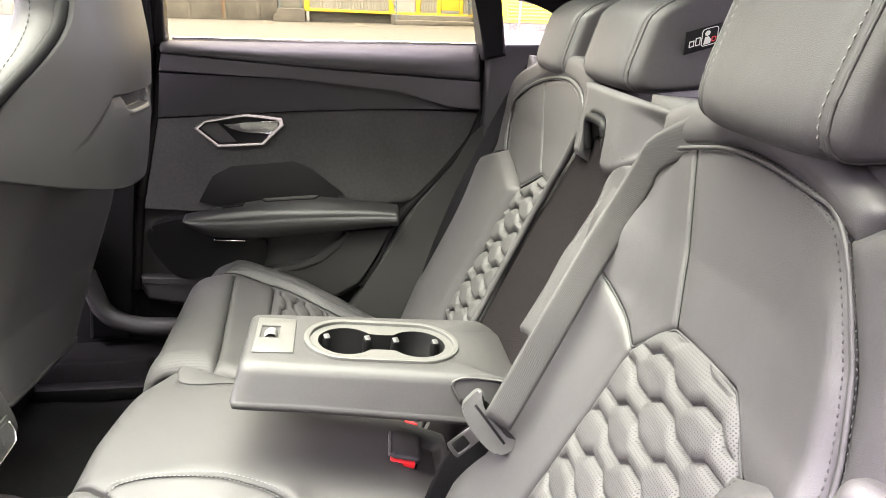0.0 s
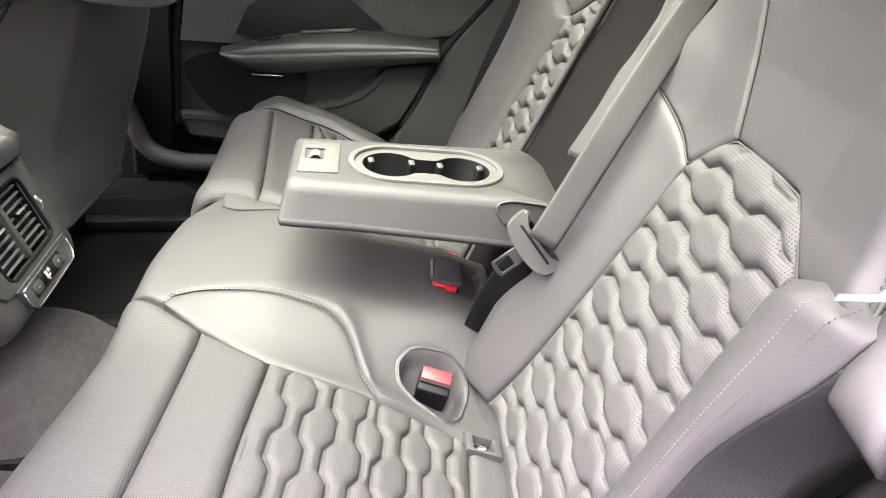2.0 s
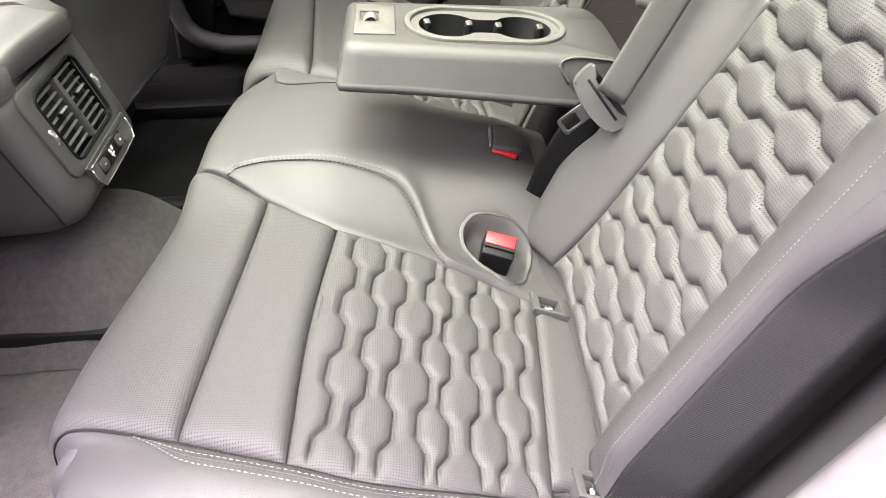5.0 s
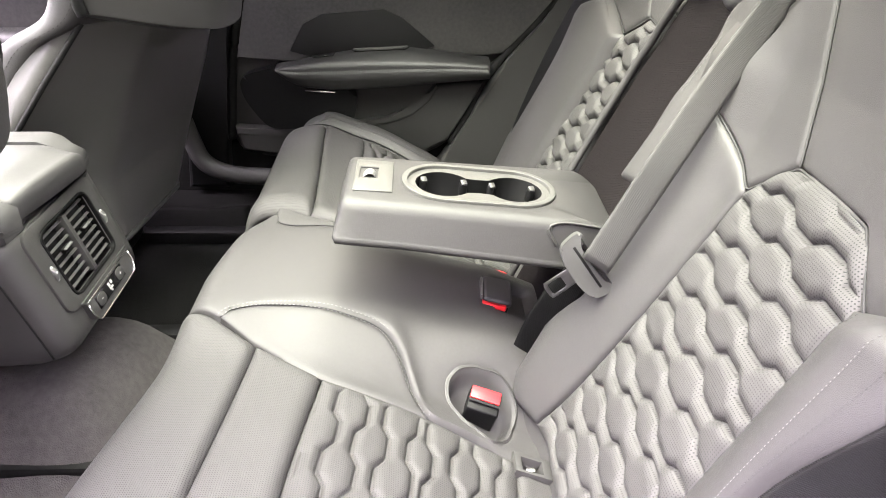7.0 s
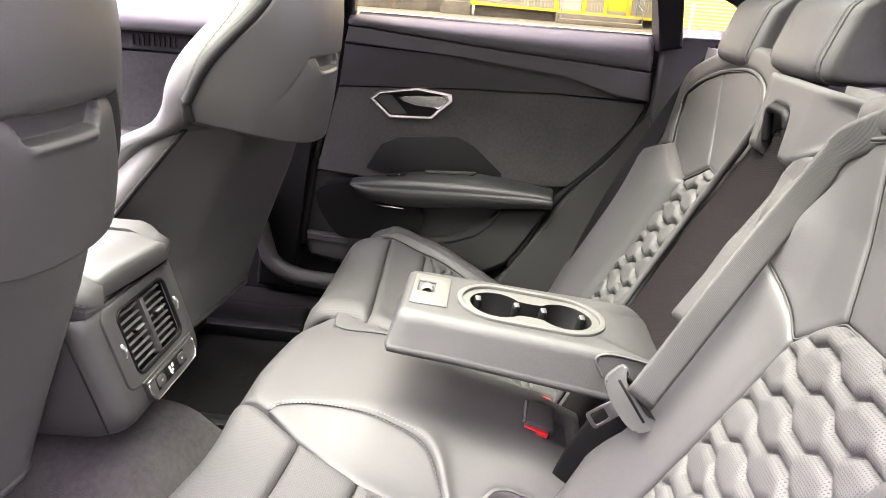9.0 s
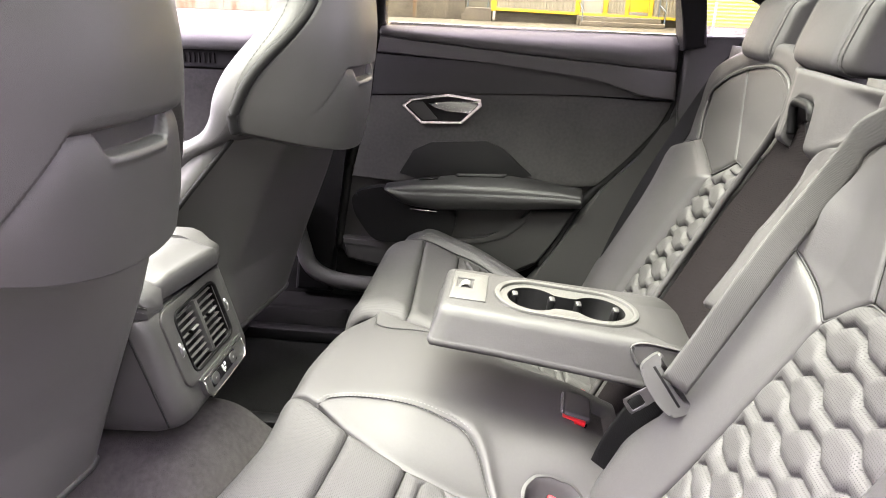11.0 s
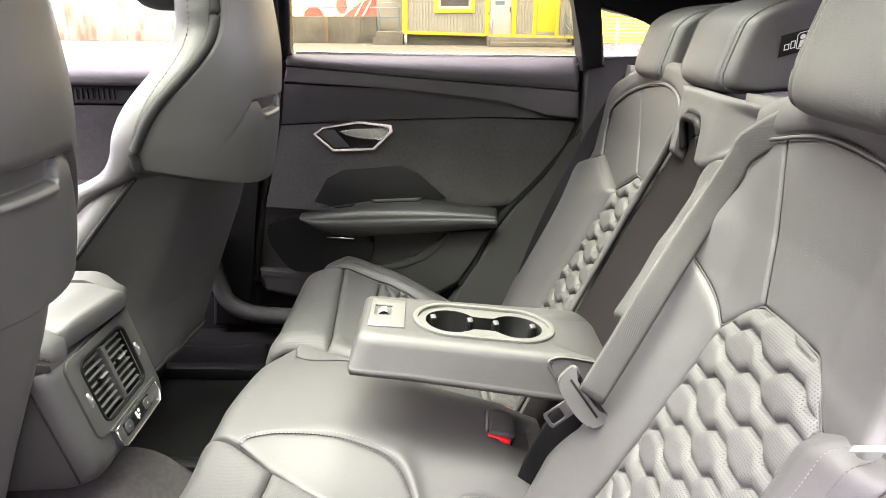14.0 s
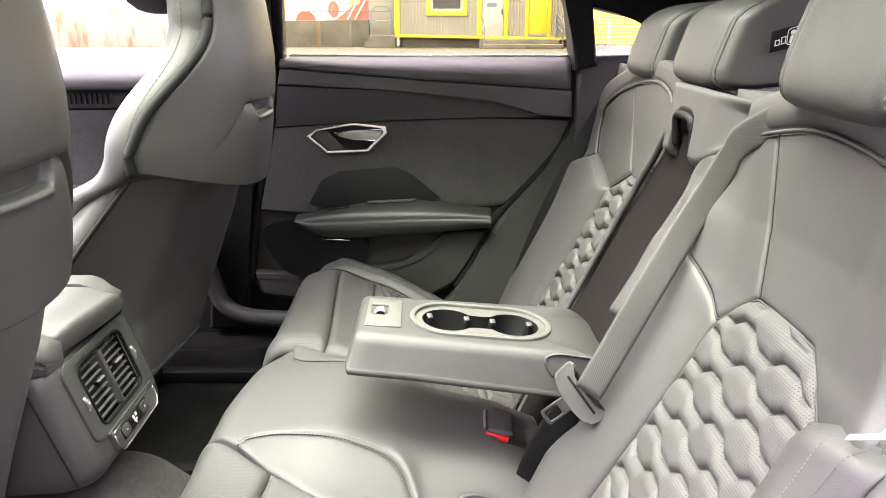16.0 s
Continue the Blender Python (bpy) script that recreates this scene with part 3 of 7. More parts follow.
def back_x(z):
    return np.interp(z, [0.38, 0.45, 0.70, 0.80, 0.86, 0.93, 1.02, 1.08], [0.133, 0.165, 0.279, 0.324, 0.347, 0.364, 0.375, 0.380])


def wing(y, z):
    """The outer edge of a backrest comes forward."""
    a = np.abs(y)
    inner = np.where(y < 0, 0.036 * smooth01((0.225 - a) / 0.10) * (1 - smooth01((z - 0.90) / 0.10)) * smooth01((a - 0.05) / 0.03), -0.026 * smooth01((y - 0.06) / 0.06))
    return inner + 0.012 * smooth01((a - 0.455) / 0.075) * (1 - smooth01((z - 0.80) / 0.08)) - 0.05 * smooth01((a - np.where(y < 0, 0.548, 0.515)) / 0.06) * smooth01((z - 0.80) / 0.06)


def back_net(net, off):
    """Places for a net of (y, z) on the backrest, raised by off."""
    y, z = net[..., 0], net[..., 1]
    x = back_x(z)
    tx = (back_x(z + 0.02) - back_x(z - 0.02)) / 0.04
    k = np.sqrt(1 + tx * tx)
    h = off + wing(y, z)
    return np.stack([x - h / k, y, z + h * tx / k], -1)


def panel(name, net, place, material, parent, puff=0.006, w=0.018, sunk=0.004, thick=0.02, extra=None, label="", crisp=False):
    """One upholstered panel: a net raised in its middle and sunk along its seams."""
    d = edge_distance(net)
    off = -sunk + (puff + sunk) * rounded(d, w)
    if extra is not None:
        off = off + extra * smooth01(d / 0.020)
    top, back = place(net, off), place(net, np.full(d.shape, -thick))
    v, f = closed_sheet(top, back)
    flat = net.reshape(-1, 2)
    # wind the faces so that they look outwards
    a, b, c = (np.asarray(v[i]) for i in f[len(f) // 5][:3])
    ob = mesh_of(name, v, f, material, parent, label, uvs=np.vstack([flat, flat]))
    bm = bmesh.new()
    bm.from_mesh(ob.data)
    bmesh.ops.recalc_face_normals(bm, faces=bm.faces)
    bm.to_mesh(ob.data)
    bm.free()
    if crisp:
        ob.data.set_sharp_from_angle(angle=radians(50))
    return ob


def mirror(pts, sgn):
    return [(a, b * sgn) for a, b in pts]


def stitch_line(name, pts2, place, off, parent, material=None, curved=True, **kw):
    p2 = resample(pts2, 160, curved)
    p3 = place(p2, np.full(len(p2), off))
    up = place(p2, np.full(len(p2), off + 0.01)) - p3
    v, f = stitches(p3, up, **kw)
    ob = mesh_of(name, v, f, material or THREAD, parent, smooth=False)
    ob["kind"] = "stuff"
    return ob


INNER = [(-0.271, 0.082), (-0.186, 0.151), (-0.101, 0.195), (0.030, 0.214), (0.134, 0.233)]     # border towards the middle
OUTER = [(-0.300, 0.478), (-0.219, 0.500), (-0.126, 0.523), (-0.039, 0.534), (0.106, 0.516)]    # border towards the door
ARC = [(-0.262, 0.104), (-0.246, 0.091), (-0.200, 0.084), (-0.143, 0.089), (-0.086, 0.097), (-0.044, 0.111), (-0.016, 0.141), (0.007, 0.183), (0.024, 0.2135)]


FAR_SET = 0.013          # the far backrest stands this much further back


def far_net(net, off):
    """Places for a net of (y, z) on the far backrest, raised by off; its outer bolster swells forward."""
    y, z = net[..., 0], net[..., 1]
    tx = (back_x(z + 0.02) - back_x(z - 0.02)) / 0.04
    k = np.sqrt(1 + tx * tx)
    return np.stack([back_x(z) + FAR_SET - off / k, y, z + off * tx / k], -1)


def far_backrest(seat):
    """Backrest of the far seat: plain outer bolster, a narrow view of the quilting, two smooth upper panels under a piped arch."""
    seam = [(0.230, 0.880), (0.282, 0.937), (0.325, 1.017)]
    upper = coons([(0.459, 0.874), (0.312, 0.839), (0.232, 0.880)], [(0.497, 0.959), (0.416, 0.994), (0.327, 1.017)], [(0.459, 0.874), (0.494, 0.915), (0.497, 0.959)], [(0.232, 0.880), (0.284, 0.937), (0.327, 1.017)], 40, 40, False)
    panel("upper_back_panel", upper, far_net, LEATHER, seat, 0.0012, 0.006, 0.0022)
    inner = coons([(0.228, 0.880), (0.166, 0.877), (0.157, 0.900)], [(0.325, 1.017), (0.247, 1.028), (0.167, 1.031), (0.117, 1.010)], seam, [(0.157, 0.900), (0.142, 0.926), (0.120, 0.970), (0.117, 1.010)], 40, 40, True)
    panel("inner_shoulder_panel", inner, far_net, LEATHER, seat, 0.0012, 0.006, 0.0022)
    for line in (seam, [(0.461, 0.873), (0.312, 0.838), (0.230, 0.880), (0.166, 0.877)]):
        v, f = tube(far_net(resample(line, 40, False), np.full(40, -0.0008)), 0.0014, 6, curved=False, n=40)
        mesh_of("seam", v, f, THREAD_DK, seat)
    field = coons([(0.372, 0.575), (0.208, 0.575)], [(0.306, 0.836), (0.228, 0.878), (0.168, 0.874)], [(0.372, 0.575), (0.344, 0.681), (0.327, 0.760), (0.306, 0.836)], [(0.208, 0.575), (0.205, 0.651), (0.194, 0.707), (0.183, 0.776), (0.168, 0.874)], 150, 230, False)
    q = quilt((field[..., 1] - 0.45) * 1.10 + 0.04 * (field[..., 0] - 0.3), field[..., 0], 0.0325, 0.0060, 0.087, 0.0140)
    panel("quilted_back_panel", field, far_net, LEATHER_PERF, seat, 0.003, 0.012, extra=0.0130 * q - 0.0050, label="honeycomb-quilted perforated leather")
    strip = coons([(0.206, 0.570), (0.180, 0.570)], [(0.166, 0.876), (0.152, 0.903)], [(0.206, 0.570), (0.203, 0.651), (0.192, 0.707), (0.181, 0.776), (0.166, 0.876)], [(0.180, 0.570), (0.184, 0.659), (0.180, 0.723), (0.168, 0.795), (0.152, 0.903)], 12, 60)
    panel("inner_back_panel", strip, far_net, LEATHER, seat, 0.008, 0.010, 0.001)
    # outer bolster
    wnet = coons([(0.585, 0.430), (0.374, 0.470)], [(0.598, 0.797), (0.554, 0.843), (0.461, 0.873)], [(0.585, 0.430), (0.607, 0.540), (0.589, 0.631), (0.575, 0.728), (0.598, 0.797)], [(0.374, 0.470), (0.346, 0.681), (0.329, 0.760), (0.312, 0.834), (0.461, 0.873)], 46, 70, False)
    u = np.linspace(0, 1, 46)[None, :]
    panel("wing", wnet, far_net, LEATHER, seat, 0.010, 0.030, 0.003, extra=0.016 * np.sin(np.pi * np.clip(u * 0.9 + 0.1, 0, 1)) ** 0.8 * np.ones((70, 1)))
    arch = resample([(0.465, 0.868), (0.500, 0.918), (0.497, 0.958), (0.416, 0.994), (0.313, 1.020), (0.208, 1.032), (0.143, 1.024), (0.114, 1.004), (0.118, 0.968), (0.136, 0.925), (0.150, 0.903)], 140)
    v, f = tube(far_net(arch, np.full(140, 0.003)), 0.0028, 6, n=140)
    mesh_of("welt", v, f, LEATHER, seat)
    c = np.array([0.30, 0.95])
    for g in (0.955, 1.045):
        stitch_line("stitching", c + (arch - c) * g, far_net, 0.0056, seat, THREAD, length=0.0034, gap=0.0030, width=0.0007)
    top = resample([(0.312, 0.834), (0.461, 0.873), (0.554, 0.843), (0.598, 0.797)], 60)
    stitch_line("stitching", top[12:] - np.array([0.0, 0.010]), far_net, 0.013, seat, THREAD_DK, length=0.0034, gap=0.0030, width=0.0010)
    # border round the arch, running out into the top of the backrest
    rim = coons([(0.101, 0.905), (0.075, 0.968), (0.070, 1.030), (0.140, 1.062), (0.260, 1.064), (0.400, 1.040), (0.540, 0.990), (0.560, 0.900), (0.600, 0.800)], list(arch[::-1]) + [(0.520, 0.860)], [(0.101, 0.905), (0.150, 0.903)], [(0.600, 0.800), (0.520, 0.860)], 110, 14)
    panel("top_roll", rim, far_net, LEATHER, seat, 0.005, 0.014, 0.004)
    bb = coons([(0.110, 0.42), (0.56, 0.42)], [(0.090, 1.045), (0.50, 1.045)], [(0.110, 0.42), (0.090, 1.045)], [(0.56, 0.42), (0.50, 1.045)], 12, 40)
    v, f = closed_sheet(far_net(bb, np.full(bb.shape[:2], -0.012)), far_net(bb, np.full(bb.shape[:2], -0.09)))
    mesh_of("back_base", v, f, LEATHER, seat)


def rear_seat(sgn):
    """One outer place of the bench; sgn is +1 for the far side, -1 for the near side."""
    seat = thing("rear_seat", "dark grey leather rear seat with honeycomb quilting and perforated front panels", "car seat", "rear seats", at=(0, 0.36 * sgn, 0.32))
    M = lambda pts: mirror(pts, sgn)
    S = lambda pts: [(S_OF_X(x), y) for x, y in pts]
    s0, s1, s2 = S_OF_X(-0.305), S_OF_X(-0.186), S_OF_X(-0.101)
    front_s = PS[0] + 0.01
    b1, b2, b3 = (0.151, 0.195, 0.214) if sgn < 0 else (0.104, 0.112, 0.175)      # the border towards the middle
    # cushion: front roll, second panel, quilted field, plain strip at the back
    front = coons(M([(front_s, 0.10), (s0 - 0.10, 0.085), (s0 - 0.04, 0.076), (s0, 0.088), (s1, b1)] if sgn < 0 else [(front_s, 0.135), (s0 - 0.10, 0.130), (s0 - 0.04, 0.126), (s0, 0.120), (s1, b1)]), M([(front_s, 0.462), (s0 - 0.10, 0.464), (s0 - 0.03, 0.472), (S_OF_X(-0.219), 0.500)]),
                  M([(front_s, 0.10), (front_s, 0.462)]), M([(s1, b1), (S_OF_X(-0.205), 0.33), (S_OF_X(-0.219), 0.500)]), 56, 40)
    panel("front_panel", front, cushion_net, LEATHER_PERF, seat, 0.007, 0.020, label="perforated leather front roll")
    middle = coons(M(S([(-0.186, b1), (-0.101, b2)])), M(S([(-0.219, 0.500), (-0.126, 0.523)])), M([(s1, b1), (S_OF_X(-0.205), 0.33), (S_OF_X(-0.219), 0.500)]),
                   M(S([(-0.101, b2), (-0.120, 0.36), (-0.126, 0.523)])), 24, 40)
    panel("middle_panel", middle, cushion_net, LEATHER_PERF, seat, 0.008, 0.020, label="perforated leather panel")
    field = coons(M(S([(-0.101, b2), (0.03, b3), (0.134, 0.233)])), M(S([(-0.126, 0.523), (-0.039, 0.534), (0.106, 0.516)])),
                  M(S([(-0.101, b2), (-0.120, 0.36), (-0.126, 0.523)])), M(S([(0.134, 0.233), (0.122, 0.36), (0.106, 0.516)])), 210, 230)
    q = quilt(field[..., 0] + 0.10 * field[..., 1] * sgn, field[..., 1] * sgn, 0.0296, 0.0050, 0.094, 0.0135, (1,))
    panel("quilted_panel", field, cushion_net, LEATHER_PERF, seat, 0.002, 0.012, extra=0.0082 * q - 0.0050, label="honeycomb-quilted perforated leather")
    strip = coons(M(S([(0.134, 0.247), (0.19, 0.25)])), M(S([(0.106, 0.500), (0.17, 0.490)])), M(S([(0.134, 0.247), (0.122, 0.36), (0.106, 0.500)])), M(S([(0.19, 0.25), (0.18, 0.36), (0.17, 0.49)])), 18, 30)
    panel("rear_strip", strip, cushion_net, LEATHER_PERF, seat, 0.004, 0.012)
    # inner bolster with its stitched arc
    s_in = S([(-0.262, 0.104 if sgn < 0 else 0.116), (-0.186, b1), (-0.101, b2), (0.024, 0.2135)])
    petal = coons(M(s_in), M(S([ARC[0]] + ARC[1:-1] + [ARC[-1]])), M([s_in[0], S([ARC[0]])[0]]), M([s_in[-1], S([ARC[-1]])[0]]), 70, 26)
    petal[0] = resample(M(s_in), 70)
    panel("inner_bolster", petal, cushion_net, LEATHER, seat, 0.0012, 0.010, 0.0018, crisp=True)
    a2 = np.asarray(M(S(ARC)))
    v, f = tube(cushion_net(resample(a2, 100), np.full(100, 0.0004)), 0.0009, 6, n=100)
    mesh_of("seam", v, f, THREAD_DK, seat)
    for grow in ((0.004, -0.005) if sgn < 0 else ()):
        c = np.asarray([S_OF_X(-0.10), 0.17 * sgn])
        d = a2 - c
        stitch_line("stitching", a2 + d / np.linalg.norm(d, axis=1)[:, None] * grow, cushion_net, 0.0036, seat, length=0.0030, gap=0.0026, width=0.0012)
    # outer bolster, running down the side
    sec = np.array([(0.0, -0.004), (0.006, 0.010), (0.020, 0.024), (0.040, 0.030), (0.062, 0.022), (0.080, -0.002), (0.092, -0.04), (0.098, -0.10), (0.098, -0.16)])
    sec = resample(sec, 40)
    ss = np.linspace(PS[0] + 0.02, S_OF_X(0.17), 90)
    border = resample([(ss[0], 0.462), (S_OF_X(-0.30) - 0.10, 0.464), (S_OF_X(-0.30) - 0.05, 0.468), (S_OF_X(-0.30) - 0.01, 0.475)] + S(OUTER)[1:] + [(ss[-1], 0.497)], 200)
    yb = np.interp(ss, border[:, 0], border[:, 1])
    fade = 0.10 + 0.65 * smooth01((ss - S_OF_X(-0.30) + 0.01) / 0.16)
    rows = []
    for k in range(len(sec)):
        h = sec[k, 1] * np.where(sec[k, 1] > 0, fade, 1)
        turn = smooth01((ss - S_OF_X(-0.30) + 0.09) / 0.09)
        zdrop = np.minimum(h, 0) * turn
        slim = 0.85 + 0.15 * turn
        p = cushion_net(np.stack([ss, (yb + sec[k, 0] * slim) * sgn], 1), np.maximum(h, 0))
        p[:, 2] += zdrop
        p[:, 0] -= np.minimum(h, 0) * (1 - turn)
        p[:, 0] += 0.024 * (1 - smooth01((ss - S_OF_X(-0.30)) / 0.10)) * min(1.0, sec[k, 0] / 0.02)
        rows.append(p)
    top = np.array(rows)
    back = top - np.array([0, 0.03 * sgn, 0.03])
    v, f = closed_sheet(top, back)
    mesh_of("outer_bolster", v, f, LEATHER, seat)
    first = int(np.searchsorted(ss, S_OF_X(-0.268)))
    for kk, mt in ((4, THREAD), (5, THREAD_DK), (6.2, THREAD)):
        pts = []
        for i in range(first, len(ss)):
            kf = 1 + (kk - 1) * math.sin(min(1, (i - first) / 9) * math.pi / 2)
            a = int(kf)
            pts.append(top[a, i] * (1 - kf + a) + top[a + 1, i] * (kf - a))
        line = np.array(pts)
        nn = np.tile([-0.1, 0.35 * sgn, 1.0], (len(line), 1))
        if kk == 5:
            v, f = tube(line, 0.0009, 6, n=120)
            mesh_of("seam", v, f, mt, seat)
            continue
        v, f = stitches(line + nn * 0.0006, nn, 0.0030, 0.0026, 0.0007)
        mesh_of("stitching", v, f, mt, seat, smooth=False)["kind"] = "stuff"
    v, f = tube(top[1][8:-4] + np.array([0, 0, 0.001]), 0.0013, 6, n=120)
    mesh_of("seam", v, f, RUBBER, seat, "dark seam along the cushion's panels")
    line = top[25][14:]
    v, f = tube(line, 0.0016, 6, n=60)
    mesh_of("welt", v, f, LEATHER, seat)
    # front face under the roll, and the body that carries the panels
    base = coons(M([(front_s, 0.10), (S_OF_X(0.19), 0.22)]), M([(front_s, 0.50), (S_OF_X(0.17), 0.50)]), M([(front_s, 0.10), (front_s, 0.50)]), M([(S_OF_X(0.19), 0.22), (S_OF_X(0.17), 0.50)]), 40, 20)
    v, f = closed_sheet(cushion_net(base, np.full(base.shape[:2], -0.010)), np.concatenate([cushion_net(base, np.zeros(base.shape[:2]))[..., :2], np.full((*base.shape[:2], 1), 0.34)], 2))
    mesh_of("cushion_base", v, f, LEATHER, seat)
    # child-seat anchor covers
    for yy in ((0.243, 0.498) if sgn < 0 else (0.325, 0.575)):
        tilt = 14 * sgn
        cover = part("anchor_cover", ring_bm(*[[(a * 0.030, b * 0.016) for a, b in ((-1, -1), (1, -1), (1, 1), (-1, 1))], [(a * 0.013 - 0.008, b * 0.010 - 0.001) for a, b in ((-1, -1), (1, -1), (1, 1), (-1, 1))]], -0.012, 0.004,
                     lambda u, v, w: Vector((0.158 + u * 0.97 + w * 0.35, yy * sgn + v + u * 0.12 * sgn, 0.443 - u * 0.30 + w)), 0.0015), PLASTIC, seat, "grey plastic anchor cover")
        part("anchor_bar", box_bm((0.012, 0.008, 0.006), (0.150, yy * sgn, 0.440), 0.0015), CHROME, cover, "bright steel anchor bar")
    if sgn > 0:
        far_backrest(seat)
        return seat
    # backrest
    B = lambda pts: [(y * sgn, z) for y, z in pts]
    fieldb = coons(B([(0.190, 0.462), (0.446, 0.452)]), B([(0.246, 0.817), (0.297, 0.862), (0.405, 0.861), (0.455, 0.812)]),
                   B([(0.190, 0.462), (0.205, 0.53), (0.224, 0.66), (0.246, 0.817)]), B([(0.446, 0.452), (0.447, 0.60), (0.450, 0.70), (0.455, 0.812)]), 200, 260)
    q = quilt((fieldb[..., 1] - 0.45) * 1.10 + 0.04 * (fieldb[..., 0] * sgn - 0.3), fieldb[..., 0] * sgn, 0.0325, 0.0052, 0.087, 0.0140, (5,))
    panel("quilted_back_panel", fieldb, back_net, LEATHER_PERF, seat, 0.003, 0.014, extra=0.0092 * q - 0.0055, label="honeycomb-quilted perforated leather")
    inner = coons(B([(0.118, 0.452), (0.188, 0.462)]), B([(0.145, 0.868), (0.244, 0.817)]), B([(0.118, 0.452), (0.110, 0.60), (0.100, 0.78), (0.145, 0.868)]), B([(0.188, 0.462), (0.203, 0.53), (0.222, 0.66), (0.244, 0.817)]), 26, 60)
    panel("inner_back_panel", inner, back_net, LEATHER, seat, 0.002, 0.011, 0.001)
    shoulder = coons(B([(0.145, 0.870), (0.246, 0.819), (0.297, 0.864)]), B([(0.168, 0.950), (0.176, 0.990), (0.205, 1.010), (0.236, 1.018)]), B([(0.145, 0.870), (0.158, 0.905), (0.168, 0.950)]), B([(0.297, 0.864), (0.268, 0.93), (0.236, 1.018)]), 40, 40, False)
    panel("inner_shoulder_panel", shoulder, back_net, LEATHER, seat, 0.0012, 0.006, 0.0022)
    oe = 0.050        # the near seat's shoulder runs on wider towards its foot
    upper = coons(B([(0.297, 0.864), (0.405, 0.863), (0.456, 0.818), (0.497 + oe, 0.800)]), B([(0.236, 1.018), (0.310, 1.031), (0.405, 1.024), (0.455, 1.005)]), B([(0.297, 0.864), (0.268, 0.93), (0.236, 1.018)]), B([(0.497 + oe, 0.800), (0.488 + 0.4 * oe, 0.91), (0.455, 1.005)]), 40, 50, False)
    fold = np.interp(upper[..., 1], [0.80, 0.87, 0.93, 1.01], [0.430, 0.425, 0.424, 0.434])
    panel("upper_back_panel", upper, back_net, LEATHER, seat, 0.0012, 0.006, 0.0022, extra=0.14 * np.maximum(0, -upper[..., 0] - fold) * smooth01((1.01 - upper[..., 1]) / 0.06) * smooth01((upper[..., 1] - 0.80) / 0.05))
    edge = coons(B([(0.499 + oe, 0.785), (0.555 + oe, 0.78)]), B([(0.456, 1.007), (0.50, 1.03)]), B([(0.499 + oe, 0.785), (0.490 + 0.4 * oe, 0.91), (0.456, 1.007)]), B([(0.555 + oe, 0.78), (0.560 + 0.4 * oe, 0.91), (0.50, 1.03)]), 16, 40)
    for line in ([(0.297, 0.864), (0.268, 0.93), (0.236, 1.018)], [(0.145, 0.870), (0.246, 0.818), (0.297, 0.863), (0.405, 0.862), (0.456, 0.817)]):
        pts = resample(B(line), 60, False)
        v, f = tube(back_net(pts, np.full(60, -0.0006)), 0.0013, 6, curved=False, n=60)
        mesh_of("seam", v, f, THREAD_DK, seat)
    panel("outer_shoulder_panel", edge, back_net, LEATHER, seat, 0.008, 0.02)
    toproll = coons(B([(0.165, 1.001), (0.185, 1.007), (0.215, 1.015), (0.310, 1.033), (0.400, 1.024), (0.470, 1.000)]), B([(0.165, 1.045), (0.185, 1.05), (0.22, 1.06), (0.31, 1.065), (0.40, 1.06), (0.48, 1.03)]),
                    B([(0.165, 1.001), (0.165, 1.045)]), B([(0.470, 1.000), (0.48, 1.03)]), 60, 14)
    panel("top_roll", toproll, back_net, LEATHER, seat, 0.008, 0.02)
    arcb = B([(0.190, 1.007), (0.215, 1.014), (0.310, 1.031), (0.405, 1.024), (0.455, 1.005), (0.489 + 0.4 * oe, 0.91), (0.497 + oe, 0.805)])
    w2 = resample(arcb, 120)
    v, f = tube(back_net(w2, np.full(120, 0.0035)), 0.0024, 6, n=120)
    mesh_of("welt", v, f, LEATHER, seat)
    for g in (1.030, 0.965):
        c = np.asarray([0.30 * sgn, 0.93])
        stitch_line("stitching", c + (np.asarray(arcb) - c) * g, back_net, 0.0050, seat, THREAD_DK, length=0.0030, gap=0.0028, width=0.0009)
    # outer wing: a stitched leather roll with a ribbed textile side
    wz = np.linspace(0.0, 1.0, 60)
    wsec = resample(np.array([(0.450, 0.0), (0.458, 0.012), (0.474, 0.022), (0.490, 0.026), (0.503, 0.023), (0.511, 0.013)]), 30)
    rows = []
    for k in wz:
        row = []
        for y, h in wsec:
            z = 0.44 + k * (0.375 + 0.48 * (y - 0.447))
            wide = 0.040 * smooth01((z - 0.68) / 0.16) * np.clip((y - 0.492) / 0.018, 0, 1)
            fade = (1 - 0.75 * smooth01((k - 0.94) / 0.06) ** 2) * (0.4 + 0.6 * smooth01((z - 0.44) / 0.06))
            row.append(np.array([back_x(z), (y + wide) * sgn, z]) + np.array([-0.91, 0, 0.41]) * (h * fade + 0.004))
        rows.append(row)
    top = np.array(rows)
    back = top + np.array([0.06, 0, -0.02])
    v, f = closed_sheet(top, back)
    w_ob = mesh_of("wing", v, f, LEATHER, seat)
    for kk in (6, 21, 24):
        line = top[:, kk]
        nn = np.tile([-0.8, 0.35 * sgn, 0.4], (len(line), 1))
        v, f = stitches(line + nn * 0.0006, nn, 0.0020, 0.0020, 0.0005)
        mesh_of("stitching", v, f, THREAD if kk == 21 else THREAD_DK, w_ob, smooth=False)["kind"] = "stuff"
    tag = prism_bm([(0.0, 0.0), (0.044, 0.002), (0.044, 0.012), (0.030, 0.012), (0.029, 0.007), (0.0, 0.006)], 0, 0.0012, lambda u, v, w: Vector((0.313 + 0.10 * u + 0.42 * v - w, -0.519 - 0.9 * u, 0.846 + 0.55 * u + 0.9 * v)), 0.0003, 1)
